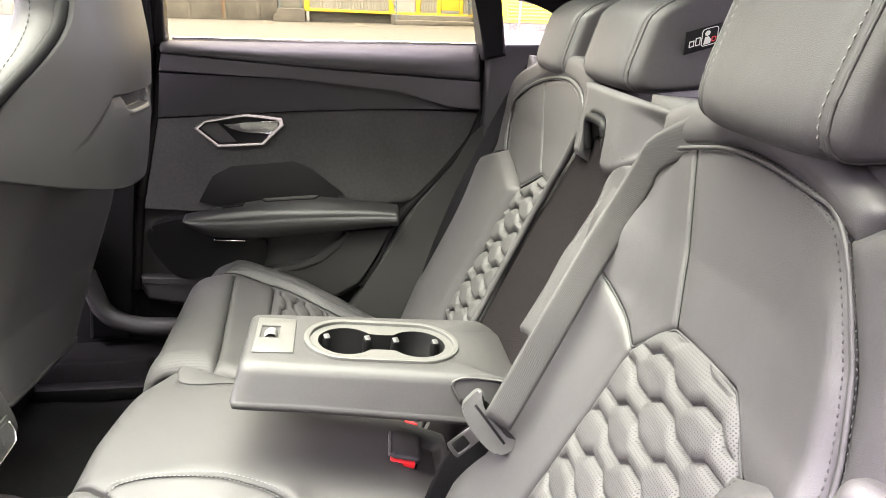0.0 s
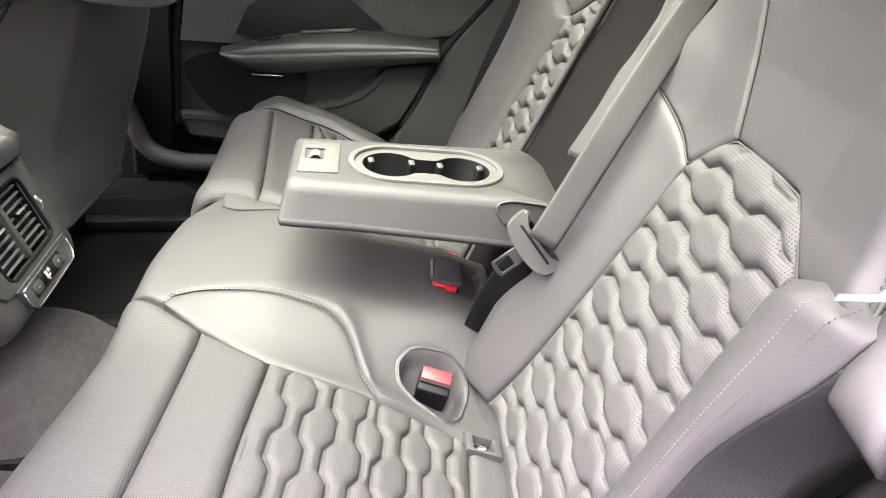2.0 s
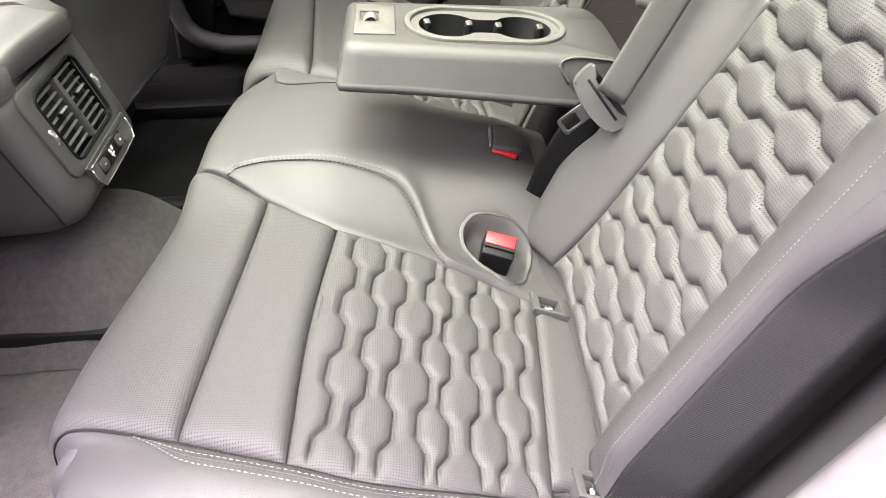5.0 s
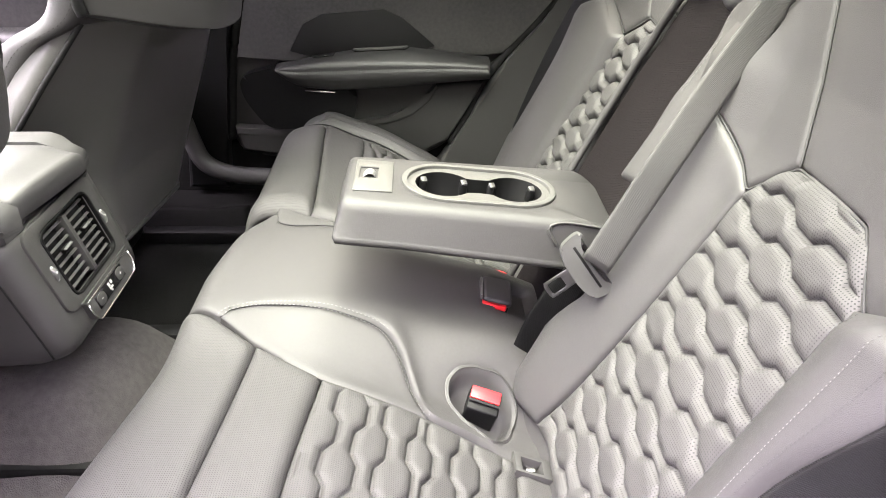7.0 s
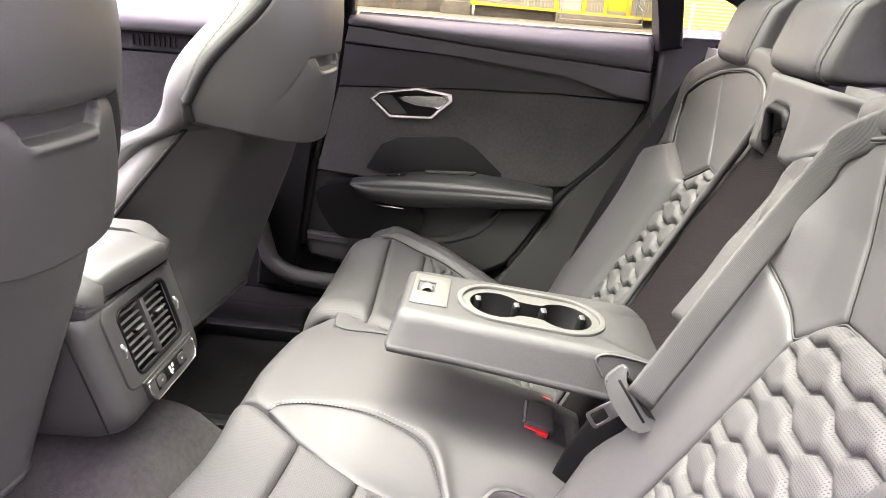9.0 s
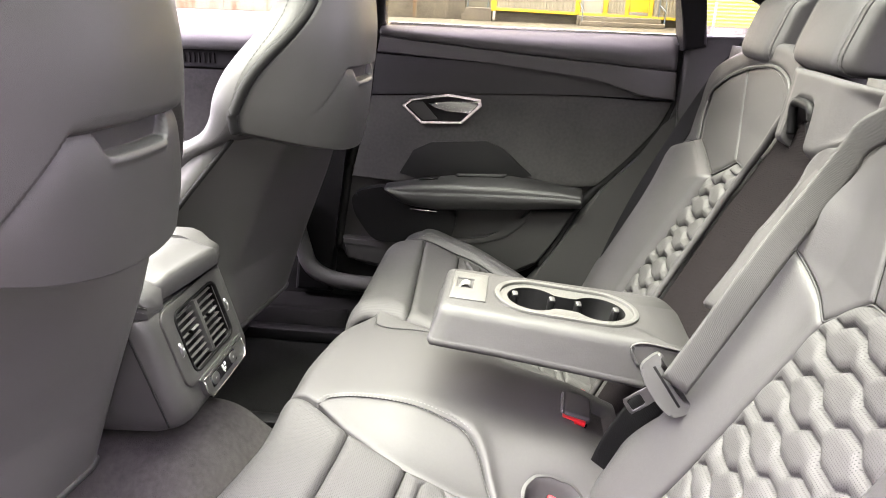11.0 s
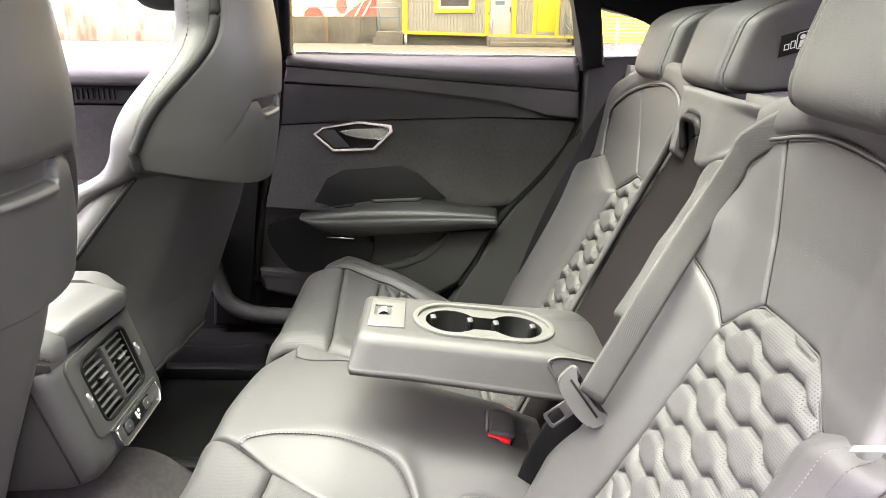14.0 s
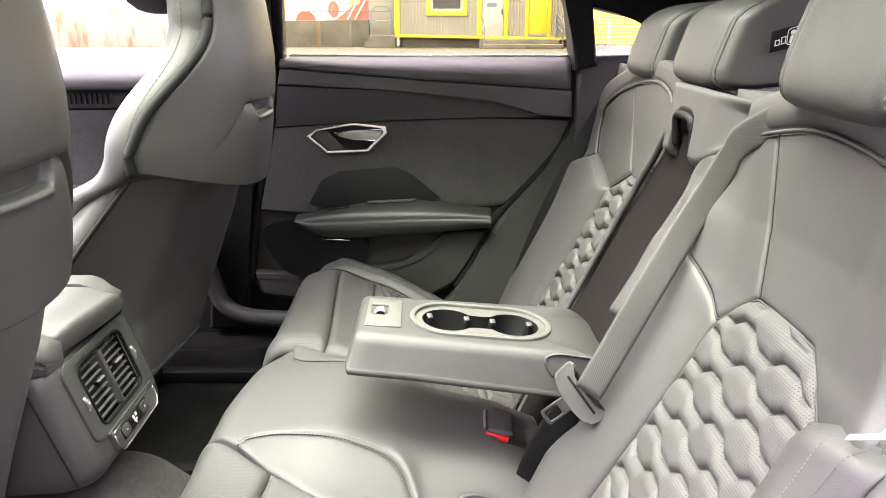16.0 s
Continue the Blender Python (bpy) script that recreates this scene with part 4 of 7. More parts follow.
    part("airbag_tag", tag, TAGWHITE, w_ob, "small white sewn tag")
    rel = box_bm((0.034, 0.042, 0.030), (0.324, -0.582, 0.893), 0.012, 5, (8, 20, 25))
    part("release_handle", rel, DOOR_LEATHER, seat, "dark grey rounded release handle")
    sd = np.linspace(0, 0.064, 12)
    top2 = np.array([[top[i, -1] + np.array([0.86 * q - 0.001, 0.42 * q * sgn, -0.10 * q]) for q in sd] for i in range(len(wz))])
    v, f = closed_sheet(top2, top2 + np.array([0.03, 0, -0.02]))
    uv = np.stack([np.tile(sd, (len(wz), 1)), np.tile(wz[:, None] * 0.4, (1, 12))], 2).reshape(-1, 2)
    mesh_of("side_textile", v, f, RIB_DK, seat, "black ribbed textile side", uvs=np.vstack([uv, uv]))
    # body behind the panels
    bb = coons(B([(0.094, 0.42), (0.48, 0.42)]), B([(0.094, 1.05), (0.48, 1.05)]), B([(0.094, 0.42), (0.094, 1.05)]), B([(0.48, 0.42), (0.48, 1.05)]), 12, 40)
    v, f = closed_sheet(back_net(bb, np.full(bb.shape[:2], -0.012)), back_net(bb, np.full(bb.shape[:2], -0.09)))
    mesh_of("back_base", v, f, LEATHER, seat)
    return seat


near_seat = rear_seat(-1)
far_seat = rear_seat(1)

# middle of the bench: the saddle between the seats
saddle = thing("centre_cushion", "smooth dark grey leather saddle between the two rear seats", "seat cushion", at=(0, 0, 0.33))
S = lambda pts: [(S_OF_X(x), y) for x, y in pts]
fs = PS[0] + 0.01
low = [(fs, -0.10), (S_OF_X(-0.305) - 0.04, -0.078)] + S([(-0.262, -0.104)]) + S(ARC_N := [(x, -y) for x, y in ARC[1:]]) + S([(0.06, -0.222), (0.134, -0.233), (0.20, -0.235)])
high = [(a, -b) for a, b in low]
net = coons(low, high, [low[0], high[0]], [low[-1], high[-1]], 120, 70, True)
d = edge_distance(net)
off = -0.0018 + 0.0035 * rounded(d, 0.012) + 0.0065 * smooth01((net[..., 0] + 0.10) / 0.09) * smooth01((0.14 - net[..., 0]) / 0.05) * rounded(d, 0.012) * np.exp(-(d / 0.026) ** 2)
x, y = net[..., 0], net[..., 1]
POCKET = [(0.044, -0.150), (0.052, -0.136), (0.081, -0.131), (0.112, -0.136), (0.134, -0.156), (0.131, -0.184), (0.118, -0.209), (0.102, -0.217), (0.082, -0.206), (0.061, -0.186)]
px_, py_ = np.interp(x, PS, PC[:, 0]), y
ang_ = np.arctan2(py_ + 0.172, px_ - 0.094)
pa = np.array([(math.atan2(b + 0.172, a - 0.094), math.hypot(a - 0.094, b + 0.172)) for a, b in POCKET])
pa = pa[np.argsort(pa[:, 0])]
rad_ = np.interp(ang_, np.r_[pa[-1, 0] - 2 * math.pi, pa[:, 0], pa[0, 0] + 2 * math.pi], np.r_[pa[-1, 1], pa[:, 1], pa[0, 1]])
skin = off.copy()
off = off - 0.080 * smooth01((rad_ - 0.001 - np.hypot(px_ - 0.094, py_ + 0.172)) / 0.010)
off = off - 0.014 * smooth01(6 - 5.2 * np.maximum(np.abs(x - 0.137) / 0.032, np.abs(y - 0.016) / 0.038))
v, f = closed_sheet(cushion_net(net, off), np.concatenate([cushion_net(net, off * 0)[..., :2], np.full((*d.shape, 1), 0.36)], 2))
mesh_of("leather_cover", v, f, LEATHER, saddle).data.set_sharp_from_angle(angle=radians(50))
SADDLE_NET = net


def on_saddle(u, w, up):
    """A place above the saddle's skin at plan position u, w."""
    s = S_OF_X(u)
    i = np.unravel_index(np.argmin((SADDLE_NET[..., 0] - s) ** 2 + (SADDLE_NET[..., 1] - w) ** 2), SADDLE_NET.shape[:2])
    return cushion_net(np.array([s, w]), np.array(skin[i] + up))



# ---- folded centre armrest with cup holders ----
armrest = thing("folding_armrest", "dark grey leather folding armrest, swung down, with two cup holders", "armrest", at=(0.1, 0, 0.65))
ARM = pose(0, 0, 0.720, 0, 5.5, 0)
A3 = lambda u, v, w: ARM @ Vector((u, v, w))
NA = 120
ANG = np.linspace(0, 2 * math.pi, NA, endpoint=False)
CX = 0.096


def polar(radius_of):
    return [(CX + radius_of(a) * math.cos(a), radius_of(a) * math.sin(a)) for a in ANG]


def stadium(half, r):
    def rad(a):
        lo, hi = 0.0, 0.4
        for _ in range(30):
            m = (lo + hi) / 2
            x, y = m * math.cos(a), m * math.sin(a)
            dx = max(abs(x) - (half - r), 0)
            lo, hi = (m, hi) if math.hypot(dx, y) < r else (lo, m)
        return lo
    return polar(rad)


def eight(cx, r, waist):
    def rad(a):
        lo, hi = 0.0, 0.3
        for _ in range(30):
            m = (lo + hi) / 2
            x, y = abs(m * math.cos(a)), abs(m * math.sin(a))
            inside = math.hypot(x - cx, y) < r or (x < cx and y < waist + (r * 0.90 - waist) * (x / cx) ** 2)
            lo, hi = (m, hi) if inside else (lo, m)
        return lo
    return polar(rad)


def arm_outline(x0, x1, w0, w1, corner):
    """Rounded outline of the armrest, wider towards the back."""
    def rad(a):
        lo, hi = 0.0, 0.5
        for _ in range(32):
            m = (lo + hi) / 2
            x, y = CX + m * math.cos(a), abs(m * math.sin(a))
            w = w0 + (w1 - w0) * (x - x0) / (x1 - x0)
            ex, ey = max(x0 + corner - x, x - (x1 - corner)), y - (w - corner)
            dd = math.hypot(max(ex, 0), max(ey, 0)) if (ex > 0 and ey > 0) else max(ex, ey)
            lo, hi = (m, hi) if dd < corner else (lo, m)
        return lo
    return polar(rad)


loops = [(stadium(0.101, 0.055), -0.001), (stadium(0.106, 0.060), 0.0), (arm_outline(-0.070, 0.268, 0.062, 0.080, 0.006), 0.0), (arm_outline(-0.075, 0.276, 0.068, 0.085, 0.009), -0.0015),
         (arm_outline(-0.079, 0.290, 0.074, 0.090, 0.010), -0.006), (arm_outline(-0.081, 0.298, 0.078, 0.093, 0.010), -0.013), (arm_outline(-0.086, 0.302, 0.090, 0.100, 0.008), -0.042),
         (arm_outline(-0.087, 0.303, 0.091, 0.1005, 0.008), -0.0435), (arm_outline(-0.0885, 0.304, 0.0935, 0.103, 0.008), -0.0465), (arm_outline(-0.0875, 0.303, 0.093, 0.102, 0.008), -0.052), (arm_outline(-0.080, 0.296, 0.085, 0.095, 0.008), -0.056)]
verts, faces = [], []
for o, w in loops:
    for p in o:
        drop = 0.012 * max(0, (p[0] - 0.0) / 0.3) if w < -0.03 else 0
        tail = -0.035 * smooth01((p[0] - 0.235) / 0.07) if w > -0.03 else 0
        verts.append(A3(p[0], p[1], w - drop + tail))
for k in range(len(loops) - 1):
    for i in range(NA):
        j = (i + 1) % NA
        faces.append((k * NA + i, k * NA + j, (k + 1) * NA + j, (k + 1) * NA + i))
faces.append(tuple((len(loops) - 1) * NA + i for i in range(NA)))
mesh_of("padded_body", verts, faces, ARM_LEATHER_SHADE, armrest)
# ring, insert and wells
st_o, st_i, ei = stadium(0.103, 0.057), stadium(0.095, 0.0495), eight(0.047, 0.0375, 0.021)
part("cup_ring", ring_bm(st_o, st_i, -0.004, 0.0035, A3, 0.0012), GREYTRIM, armrest, "satin grey oval ring round the cup holders")
part("cup_surround", ring_bm(st_i, ei, -0.006, -0.001, A3), GREYTRIM, armrest)
verts, faces = [], []
prof = [(1.0, -0.001), (0.985, -0.004), (0.96, -0.046), (0.90, -0.050)]
for k, w in prof:
    verts += [A3(CX + (p[0] - CX) * k, p[1] * k, w) for p in ei]
for k in range(len(prof) - 1):
    for i in range(NA):
        j = (i + 1) % NA
        faces.append((k * NA + i, k * NA + j, (k + 1) * NA + j, (k + 1) * NA + i))
faces.append(tuple((len(prof) - 1) * NA + i for i in range(NA)))
well = mesh_of("cup_well", verts, faces, PLASTIC_DK, armrest, "black double cup well")
for u in (CX - 0.047 - 0.026, CX - 0.047 + 0.028, CX + 0.047 - 0.028, CX + 0.047 + 0.026):
    vv = 0.016 if u < CX else 0.014
    bm = box_bm((0.010, 0.012, 0.026), (0, 0, 0), 0.004, 3)
    bmesh.ops.transform(bm, matrix=ARM @ pose(u, vv, -0.016, 0, 0, 20), verts=bm.verts)
    grip = part("spring_grip", bm, PLASTIC_DK, well)
    # small lighter block stands in for the highlight on the dark grip
    bm = box_bm((0.0085, 0.009, 0.004), (0, 0, 0), 0.0015, 2)
    bmesh.ops.transform(bm, matrix=ARM @ pose(u, vv - 0.002, -0.0035, 25, 0, 20), verts=bm.verts)
    part("grip_highlight", bm, SHELL, well, "lighter grey tip in place of the grip's highlight")
# release plate with its latch
plate = [(-0.068, -0.046), (-0.018, -0.044), (-0.018, 0.052), (-0.068, 0.052)]
hole = [(-0.062, -0.006), (-0.038, -0.006), (-0.038, 0.030), (-0.062, 0.030)]
rp = part("release_plate", ring_bm(plate, hole, -0.003, 0.0022, A3, 0.0008), GREYTRIM, armrest, "grey release plate")
bm = box_bm((0.024, 0.036, 0.004), (0, 0, 0), 0.001)
bmesh.ops.transform(bm, matrix=ARM @ pose(-0.050, 0.012, -0.010), verts=bm.verts)
part("latch_pocket", bm, PLASTIC_DK, rp)
v, f, uv = ribbon([(-0.060, 0, -0.010), (-0.056, 0, 0.001), (-0.050, 0, 0.006), (-0.043, 0, 0.004), (-0.040, 0, -0.004)], (0, 1, 0), 0.017, 0.002, 20)
mesh_of("latch", [A3(p[0], p[1] + 0.006, p[2]) for p in v], f, SILVER, rp, "curved silver latch")
bm = box_bm((0.030, 0.004, 0.003), (0, 0, 0), 0.001)
bmesh.ops.transform(bm, matrix=ARM @ pose(-0.050, 0.030, 0.0005), verts=bm.verts)
part("hinge_bar", bm, PLASTIC, rp)
# gusset where the armrest meets the backrest
for sgn in (-1,):
    gus = [(0.178, -0.010), (0.190, -0.001), (0.215, 0.000), (0.255, -0.004), (0.300, -0.022), (0.312, -0.040), (0.308, -0.064), (0.250, -0.062), (0.212, -0.048), (0.190, -0.030)]
    bm = prism_bm(smooth_loop(gus), 0, 0.012, lambda u, v, w: A3(u, sgn * (0.086 + w + 0.06 * (u - 0.18) - 0.25 * v * 0.9 - 0.012), v), 0.004, 3)
    g_ob = part("gusset", bm, ARM_LEATHER_SHADE, armrest, "creased leather gusset")
    line = np.array([A3(u, sgn * (0.0875 + 0.012 + 0.06 * (u - 0.18) - 0.225 * v - 0.012), v) for u, v in resample(gus[-1:] + gus[:5], 80)])
    v, f = tube(line, 0.0018, 6, n=70)
    mesh_of("welt", v, f, LEATHER, g_ob)

# ---- opening behind the armrest: fabric panel, cap with pull loop ----
centre = thing("seat_back_cavity", "dark woven fabric panel and leather cap behind the folded armrest", "seat back", at=(0.3, 0, 0.45))
FLATB = lambda net, off: np.stack([back_x(net[..., 1]) - 0.91 * off, net[..., 0], net[..., 1] + 0.41 * off], -1)
FAR_EDGE = [(0.165, 0.43), (0.172, 0.55), (0.176, 0.669), (0.168, 0.804), (0.148, 0.865), (0.118, 0.917), (0.070, 0.981)]
net = coons([(-0.10, 0.43), (0.165, 0.43)], [(-0.10, 0.985), (0.070, 0.981)], [(-0.10, 0.43), (-0.10, 0.985)], FAR_EDGE, 30, 70)
panel("fabric_panel", net, FLATB, FABRIC, centre, -0.006, 0.01, 0.010, 0.05, label="dark brown-grey woven fabric")
# cap with a slot for the pull loop
cu = np.r_[np.linspace(-0.185, -0.040, 40, endpoint=False), 0.001 + 0.041 * np.sin(np.linspace(-math.pi / 2, math.pi / 2, 50)), np.linspace(0.044, 0.078, 12)]
cs = np.clip(np.abs((cu - 0.001) / 0.039), 0, 1)
low = 0.944 + 0.058 * (1 - cs ** 5) ** 0.4 + 0.040 * smooth01((-cu - 0.05) / 0.12)
cv = np.linspace(0, 1, 40)[:, None]
net = np.stack([np.broadcast_to(cu, (40, len(cu))), low + (1.045 - low) * cv], -1)
dip = -0.013 * smooth01((-net[..., 0] - 0.070) / 0.10) - 0.006 * smooth01((net[..., 0] - 0.045) / 0.03)
panel("cap", net, FLATB, LEATHER, centre, 0.011, 0.012, 0.010, 0.032, extra=dip)
net = coons([(-0.045, 0.95), (0.05, 0.95)], [(-0.045, 1.012), (0.05, 1.012)], [(-0.045, 0.95), (-0.045, 1.012)], [(0.05, 0.95), (0.05, 1.012)], 8, 8)
panel("slot_back", net, FLATB, PLASTIC_DK, centre, -0.022, 0.005, 0.03, 0.035)
loop_p = [FLATB(np.array([u, v]), np.array(w)) for u, v, w in ((-0.030, 0.962, 0.0), (-0.029, 0.988, 0.008), (-0.020, 1.000, 0.011), (0.024, 1.000, 0.011), (0.034, 0.988, 0.008), (0.036, 0.962, 0.0))]
v, f = tube(loop_p, 0.0060, 10, n=40)
mesh_of("pull_loop", v, f, PLASTIC_DK, centre, "black pull loop")
for edge_line in (resample([(-0.097, 0.47), (-0.097, 0.92)], 16), resample(FAR_EDGE + [(0.020, 1.038)], 60)):
    v, f = tube(FLATB(edge_line, np.full(len(edge_line), 0.002)), 0.0060, 8, n=80)
    mesh_of("edge_roll", v, f, LEATHER, centre)

# soft inner edge of the near backrest, beside the belt
ROLL_L = [(-0.092, 0.976), (-0.061, 0.942), (-0.064, 0.91), (-0.057, 0.845), (-0.062, 0.789), (-0.062, 0.736)]
ROLL_R = [(-0.122, 0.975), (-0.125, 0.943), (-0.144, 0.914), (-0.142, 0.855), (-0.142, 0.802), (-0.139, 0.754)]
roll_net = lambda net, off: FLATB(net, off - 0.004 + np.interp(net[..., 1], [0.736, 0.789, 0.845, 0.91, 0.942, 0.976], [0.04, 0.036, 0.03, 0.016, 0.01, 0.008]))
net = coons(ROLL_L[::-1], ROLL_R[::-1], [ROLL_L[-1], ROLL_R[-1]], [ROLL_L[0], ROLL_R[0]], 60, 16)
panel("inner_roll", net, roll_net, LEATHER, near_seat, 0.004, 0.012, 0.004, 0.020)
sp = np.array(ROLL_L[:4]) * 0.80 + np.array(ROLL_R[:4]) * 0.20
stitch_line("stitching", sp, roll_net, 0.0045, near_seat, THREAD, length=0.0032, gap=0.0028, width=0.0010)

# ---- headrests ----
def headrest(name, yc, half, z0, z1, x_front, depth, label, thread):
    """A block-shaped cushion whose face leans back, with stitched edges towards each end face."""
    h = thing(name, label, "headrest", "rear headrests", at=(x_front + depth / 2, yc, z0))
    n, m = 72, 60
    a = np.linspace(0, 2 * math.pi, n, endpoint=False)
    t = np.sin(np.linspace(-math.pi / 2, math.pi / 2, m))
    verts = []
    for q in t:
        k = max((1 - abs(q) ** 5) ** (1 / 5) if abs(q) < 1 else 0, 0.02)
        pinch = 1 - 0.035 * math.exp(-((abs(q) - 0.765) / 0.030) ** 2)
        for w in a:
            cx, cz = math.copysign(abs(math.cos(w)) ** 0.45, math.cos(w)), math.copysign(abs(math.sin(w)) ** 0.45, math.sin(w))
            zz = (z0 + z1) / 2 + cz * (z1 - z0) / 2 * (0.74 + 0.26 * k) * pinch
            xx = x_front + depth / 2 + cx * depth / 2 * (0.68 + 0.32 * k) * pinch
            bulge = -0.012 * max(0, -cx) * (1 - q * q)
            verts.append((xx + bulge + 0.32 * (zz - z0) + 0.5 * max(0, zz - z1 + 0.03) + (0.05 * (1 - (xx - x_front) / depth) * 0), yc + q * half, zz + 0.10 * max(0, xx - x_front - 0.02)))
    faces = [(j * n + i, j * n + (i + 1) % n, (j + 1) * n + (i + 1) % n, (j + 1) * n + i) for j in range(m - 1) for i in range(n)]
    faces += [tuple(range(n - 1, -1, -1)), tuple((m - 1) * n + i for i in range(n))]
    cush = mesh_of("cushion", verts, faces, LEATHER, h)
    for j in (13, m - 14):
        ringp = np.array(verts[j * n:(j + 1) * n])
        out = ringp - ringp.mean(0)
        out /= np.linalg.norm(out, axis=1)[:, None]
        path = np.vstack([ringp, ringp[:1]]) + 0.0008 * np.vstack([out, out[:1]])
        v, f = stitches(path, np.vstack([out, out[:1]]), 0.0040, 0.0032, 0.0013, 0.0010)
        mesh_of("stitching", v, f, thread, h, smooth=False)["kind"] = "stuff"
        rp2 = np.array(verts[(j + (-3 if j < m / 2 else 3)) * n:(j + (-3 if j < m / 2 else 3)) * n + n])
        v, f = tube(rp2, 0.0016, 6, closed=True)
        mesh_of("welt", v, f, LEATHER, h)
    # inset panel line on the end face that looks towards the open door
    ye = yc - half * 0.985
    arch = [(x_front + 0.05 * depth + 0.32 * 0.2 * (z1 - z0) + 0.025, z0 + 0.16 * (z1 - z0)), (x_front + 0.42 * depth, z0 + 0.55 * (z1 - z0)), (x_front + 0.62 * depth, z0 + 0.72 * (z1 - z0)), (x_front + 0.95 * depth, z0 + 0.82 * (z1 - z0))]
    v, f = tube(np.array([(x, ye + 0.002, z) for x, z in resample(arch, 30)]), 0.0022, 6, n=40)
    mesh_of("panel_seam", v, f, LEATHER, h)
    return h


head_near = headrest("headrest", -0.362, 0.098, 1.046, 1.225, 0.335, 0.17, "dark grey leather headrest on the rear seat beside the open door", THREAD)
head_far = headrest("headrest", 0.292, 0.085, 1.030, 1.150, 0.372, 0.16, "dark grey leather headrest on the far rear seat", THREAD_DK)
head_mid = headrest("headrest", 0.062, 0.092, 1.036, 1.158, 0.378, 0.19, "wide dark grey leather centre headrest with stitched edges", THREAD_DK)

# pictogram label on the centre headrest: plain marks
lab = thing("warning_label", "small black label with white pictograms on the centre headrest", "label", at=(0.47, -0.03, 1.085))
L3 = lambda u, v, w: Vector((0.480 + u, -0.0310 - w, 1.108 + v + 0.28 * u))
part("tag", prism_bm([(-0.030, -0.013), (0.050, -0.013), (0.050, 0.013), (-0.030, 0.013)], -0.006, 0.001, L3, 0.0005), PLASTIC_DK, lab)
for u0 in (-0.001, 0.023):
    part("pictogram_frame", ring_bm(rrect(u0, 0.001, 0.020, 0.020, 0.004), rrect(u0, 0.001, 0.0182, 0.0182, 0.003), 0.0, 0.0016, L3), WHITE, lab, "white outline")
    part("pictogram_mark", prism_bm([(u0 + 0.0045 * math.cos(a) * 0.7 - 0.003, 0.0052 + 0.0030 * math.sin(a)) for a in np.linspace(0, 2 * math.pi, 12, endpoint=False)], 0.0, 0.0016, L3, 0), WHITE, lab)
    part("pictogram_mark", prism_bm([(u0 - 0.0070, -0.0070), (u0 + 0.0010, -0.0070), (u0 + 0.0020, -0.0030), (u0 - 0.0015, 0.0015), (u0 - 0.0055, 0.0015)], 0.0, 0.0016, L3, 0), WHITE, lab)
    part("pictogram_mark", ring_bm(rrect(u0 + 0.0052, -0.0030, 0.0056, 0.0056, 0.0015), rrect(u0 + 0.0052, -0.0030, 0.0036, 0.0036, 0.001), 0.0, 0.0016, L3), RED, lab, "small red mark")
for k_ in range(2):
    part("pictogram_mark", ring_bm([(-0.0255 + 0.0075 * k_, -0.006), (-0.0195 + 0.0075 * k_, -0.006), (-0.0195 + 0.0075 * k_, 0.001 + 0.002 * k_), (-0.0255 + 0.0075 * k_, 0.001 + 0.002 * k_)], [(-0.0245 + 0.0075 * k_, -0.005), (-0.0205 + 0.0075 * k_, -0.005), (-0.0205 + 0.0075 * k_, 0.002 * k_), (-0.0245 + 0.0075 * k_, 0.002 * k_)], 0.0, 0.0016, L3), WHITE, lab)

# ---- belts and buckles ----
belt = thing("seat_belt", "grey webbing seat belt hanging over the backrest, unfastened, with grey tongue", "seat belt", "seat belts", at=(0.2, -0.15, 0.62))
EYE0 = np.array([0.02, -0.94, 1.13])
bp = resample([(0.215, -0.174, 0.691), (0.246, -0.173, 0.755), (0.274, -0.174, 0.817), (0.297, -0.17, 0.861), (0.32, -0.166, 0.903), (0.34, -0.166, 0.942), (0.354, -0.176, 0.981), (0.361, -0.189, 1.005), (0.395, -0.285, 1.062), (0.43, -0.34, 1.08), (0.5, -0.4, 1.05)], 60)
acr = np.cross(np.gradient(bp, axis=0), bp - EYE0)
v, f, uv = ribbon(bp, acr, 0.0345, 0.0016, 60)
mesh_of("strap", v, f, WEB, belt, "grey woven strap", uvs=uv)
lp = resample([(0.208, -0.150, 0.668), (0.184, -0.128, 0.610), (0.166, -0.106, 0.545), (0.156, -0.094, 0.490), (0.154, -0.090, 0.45)], 40)
acr = np.cross(np.gradient(lp, axis=0), lp - EYE0)
v, f, uv = ribbon(lp, acr, 0.038, 0.0016, 40)
mesh_of("lap_strap", v, f, WEB_DK, belt, "black lower strap", uvs=uv)
# tongue: a moulded grip with a slot and a steel blade
e1 = (np.array([60, 0, 0]) + np.array([0, -0.31, -0.95]) * 85)
e1 = Vector(e1 / np.linalg.norm(e1))
e3 = (Vector(EYE0) - Vector((0.213, -0.16, 0.68))).normalized()
e3 = (e3 - e1 * e3.dot(e1)).normalized()
e2 = e3.cross(e1)
if e2.x > 0:
    e2 = -e2
T0 = Vector((0.2085, -0.158, 0.680))
T3 = lambda u, v, w: T0 + e1 * u + e2 * v + e3 * w
grip = smooth_loop([(a * 0.95, b * 1.2) for a, b in [(-0.044, -0.012), (-0.040, 0.010), (-0.018, 0.016), (0.018, 0.016), (0.040, 0.010), (0.044, -0.012), (0.034, -0.016), (0.029, -0.006), (-0.029, -0.006), (-0.034, -0.016)]])
slot = [(0.0 + 0.029 * math.cos(a), 0.001 + 0.002 * math.sin(a)) for a in np.linspace(0, 2 * math.pi, len(grip), endpoint=False)]
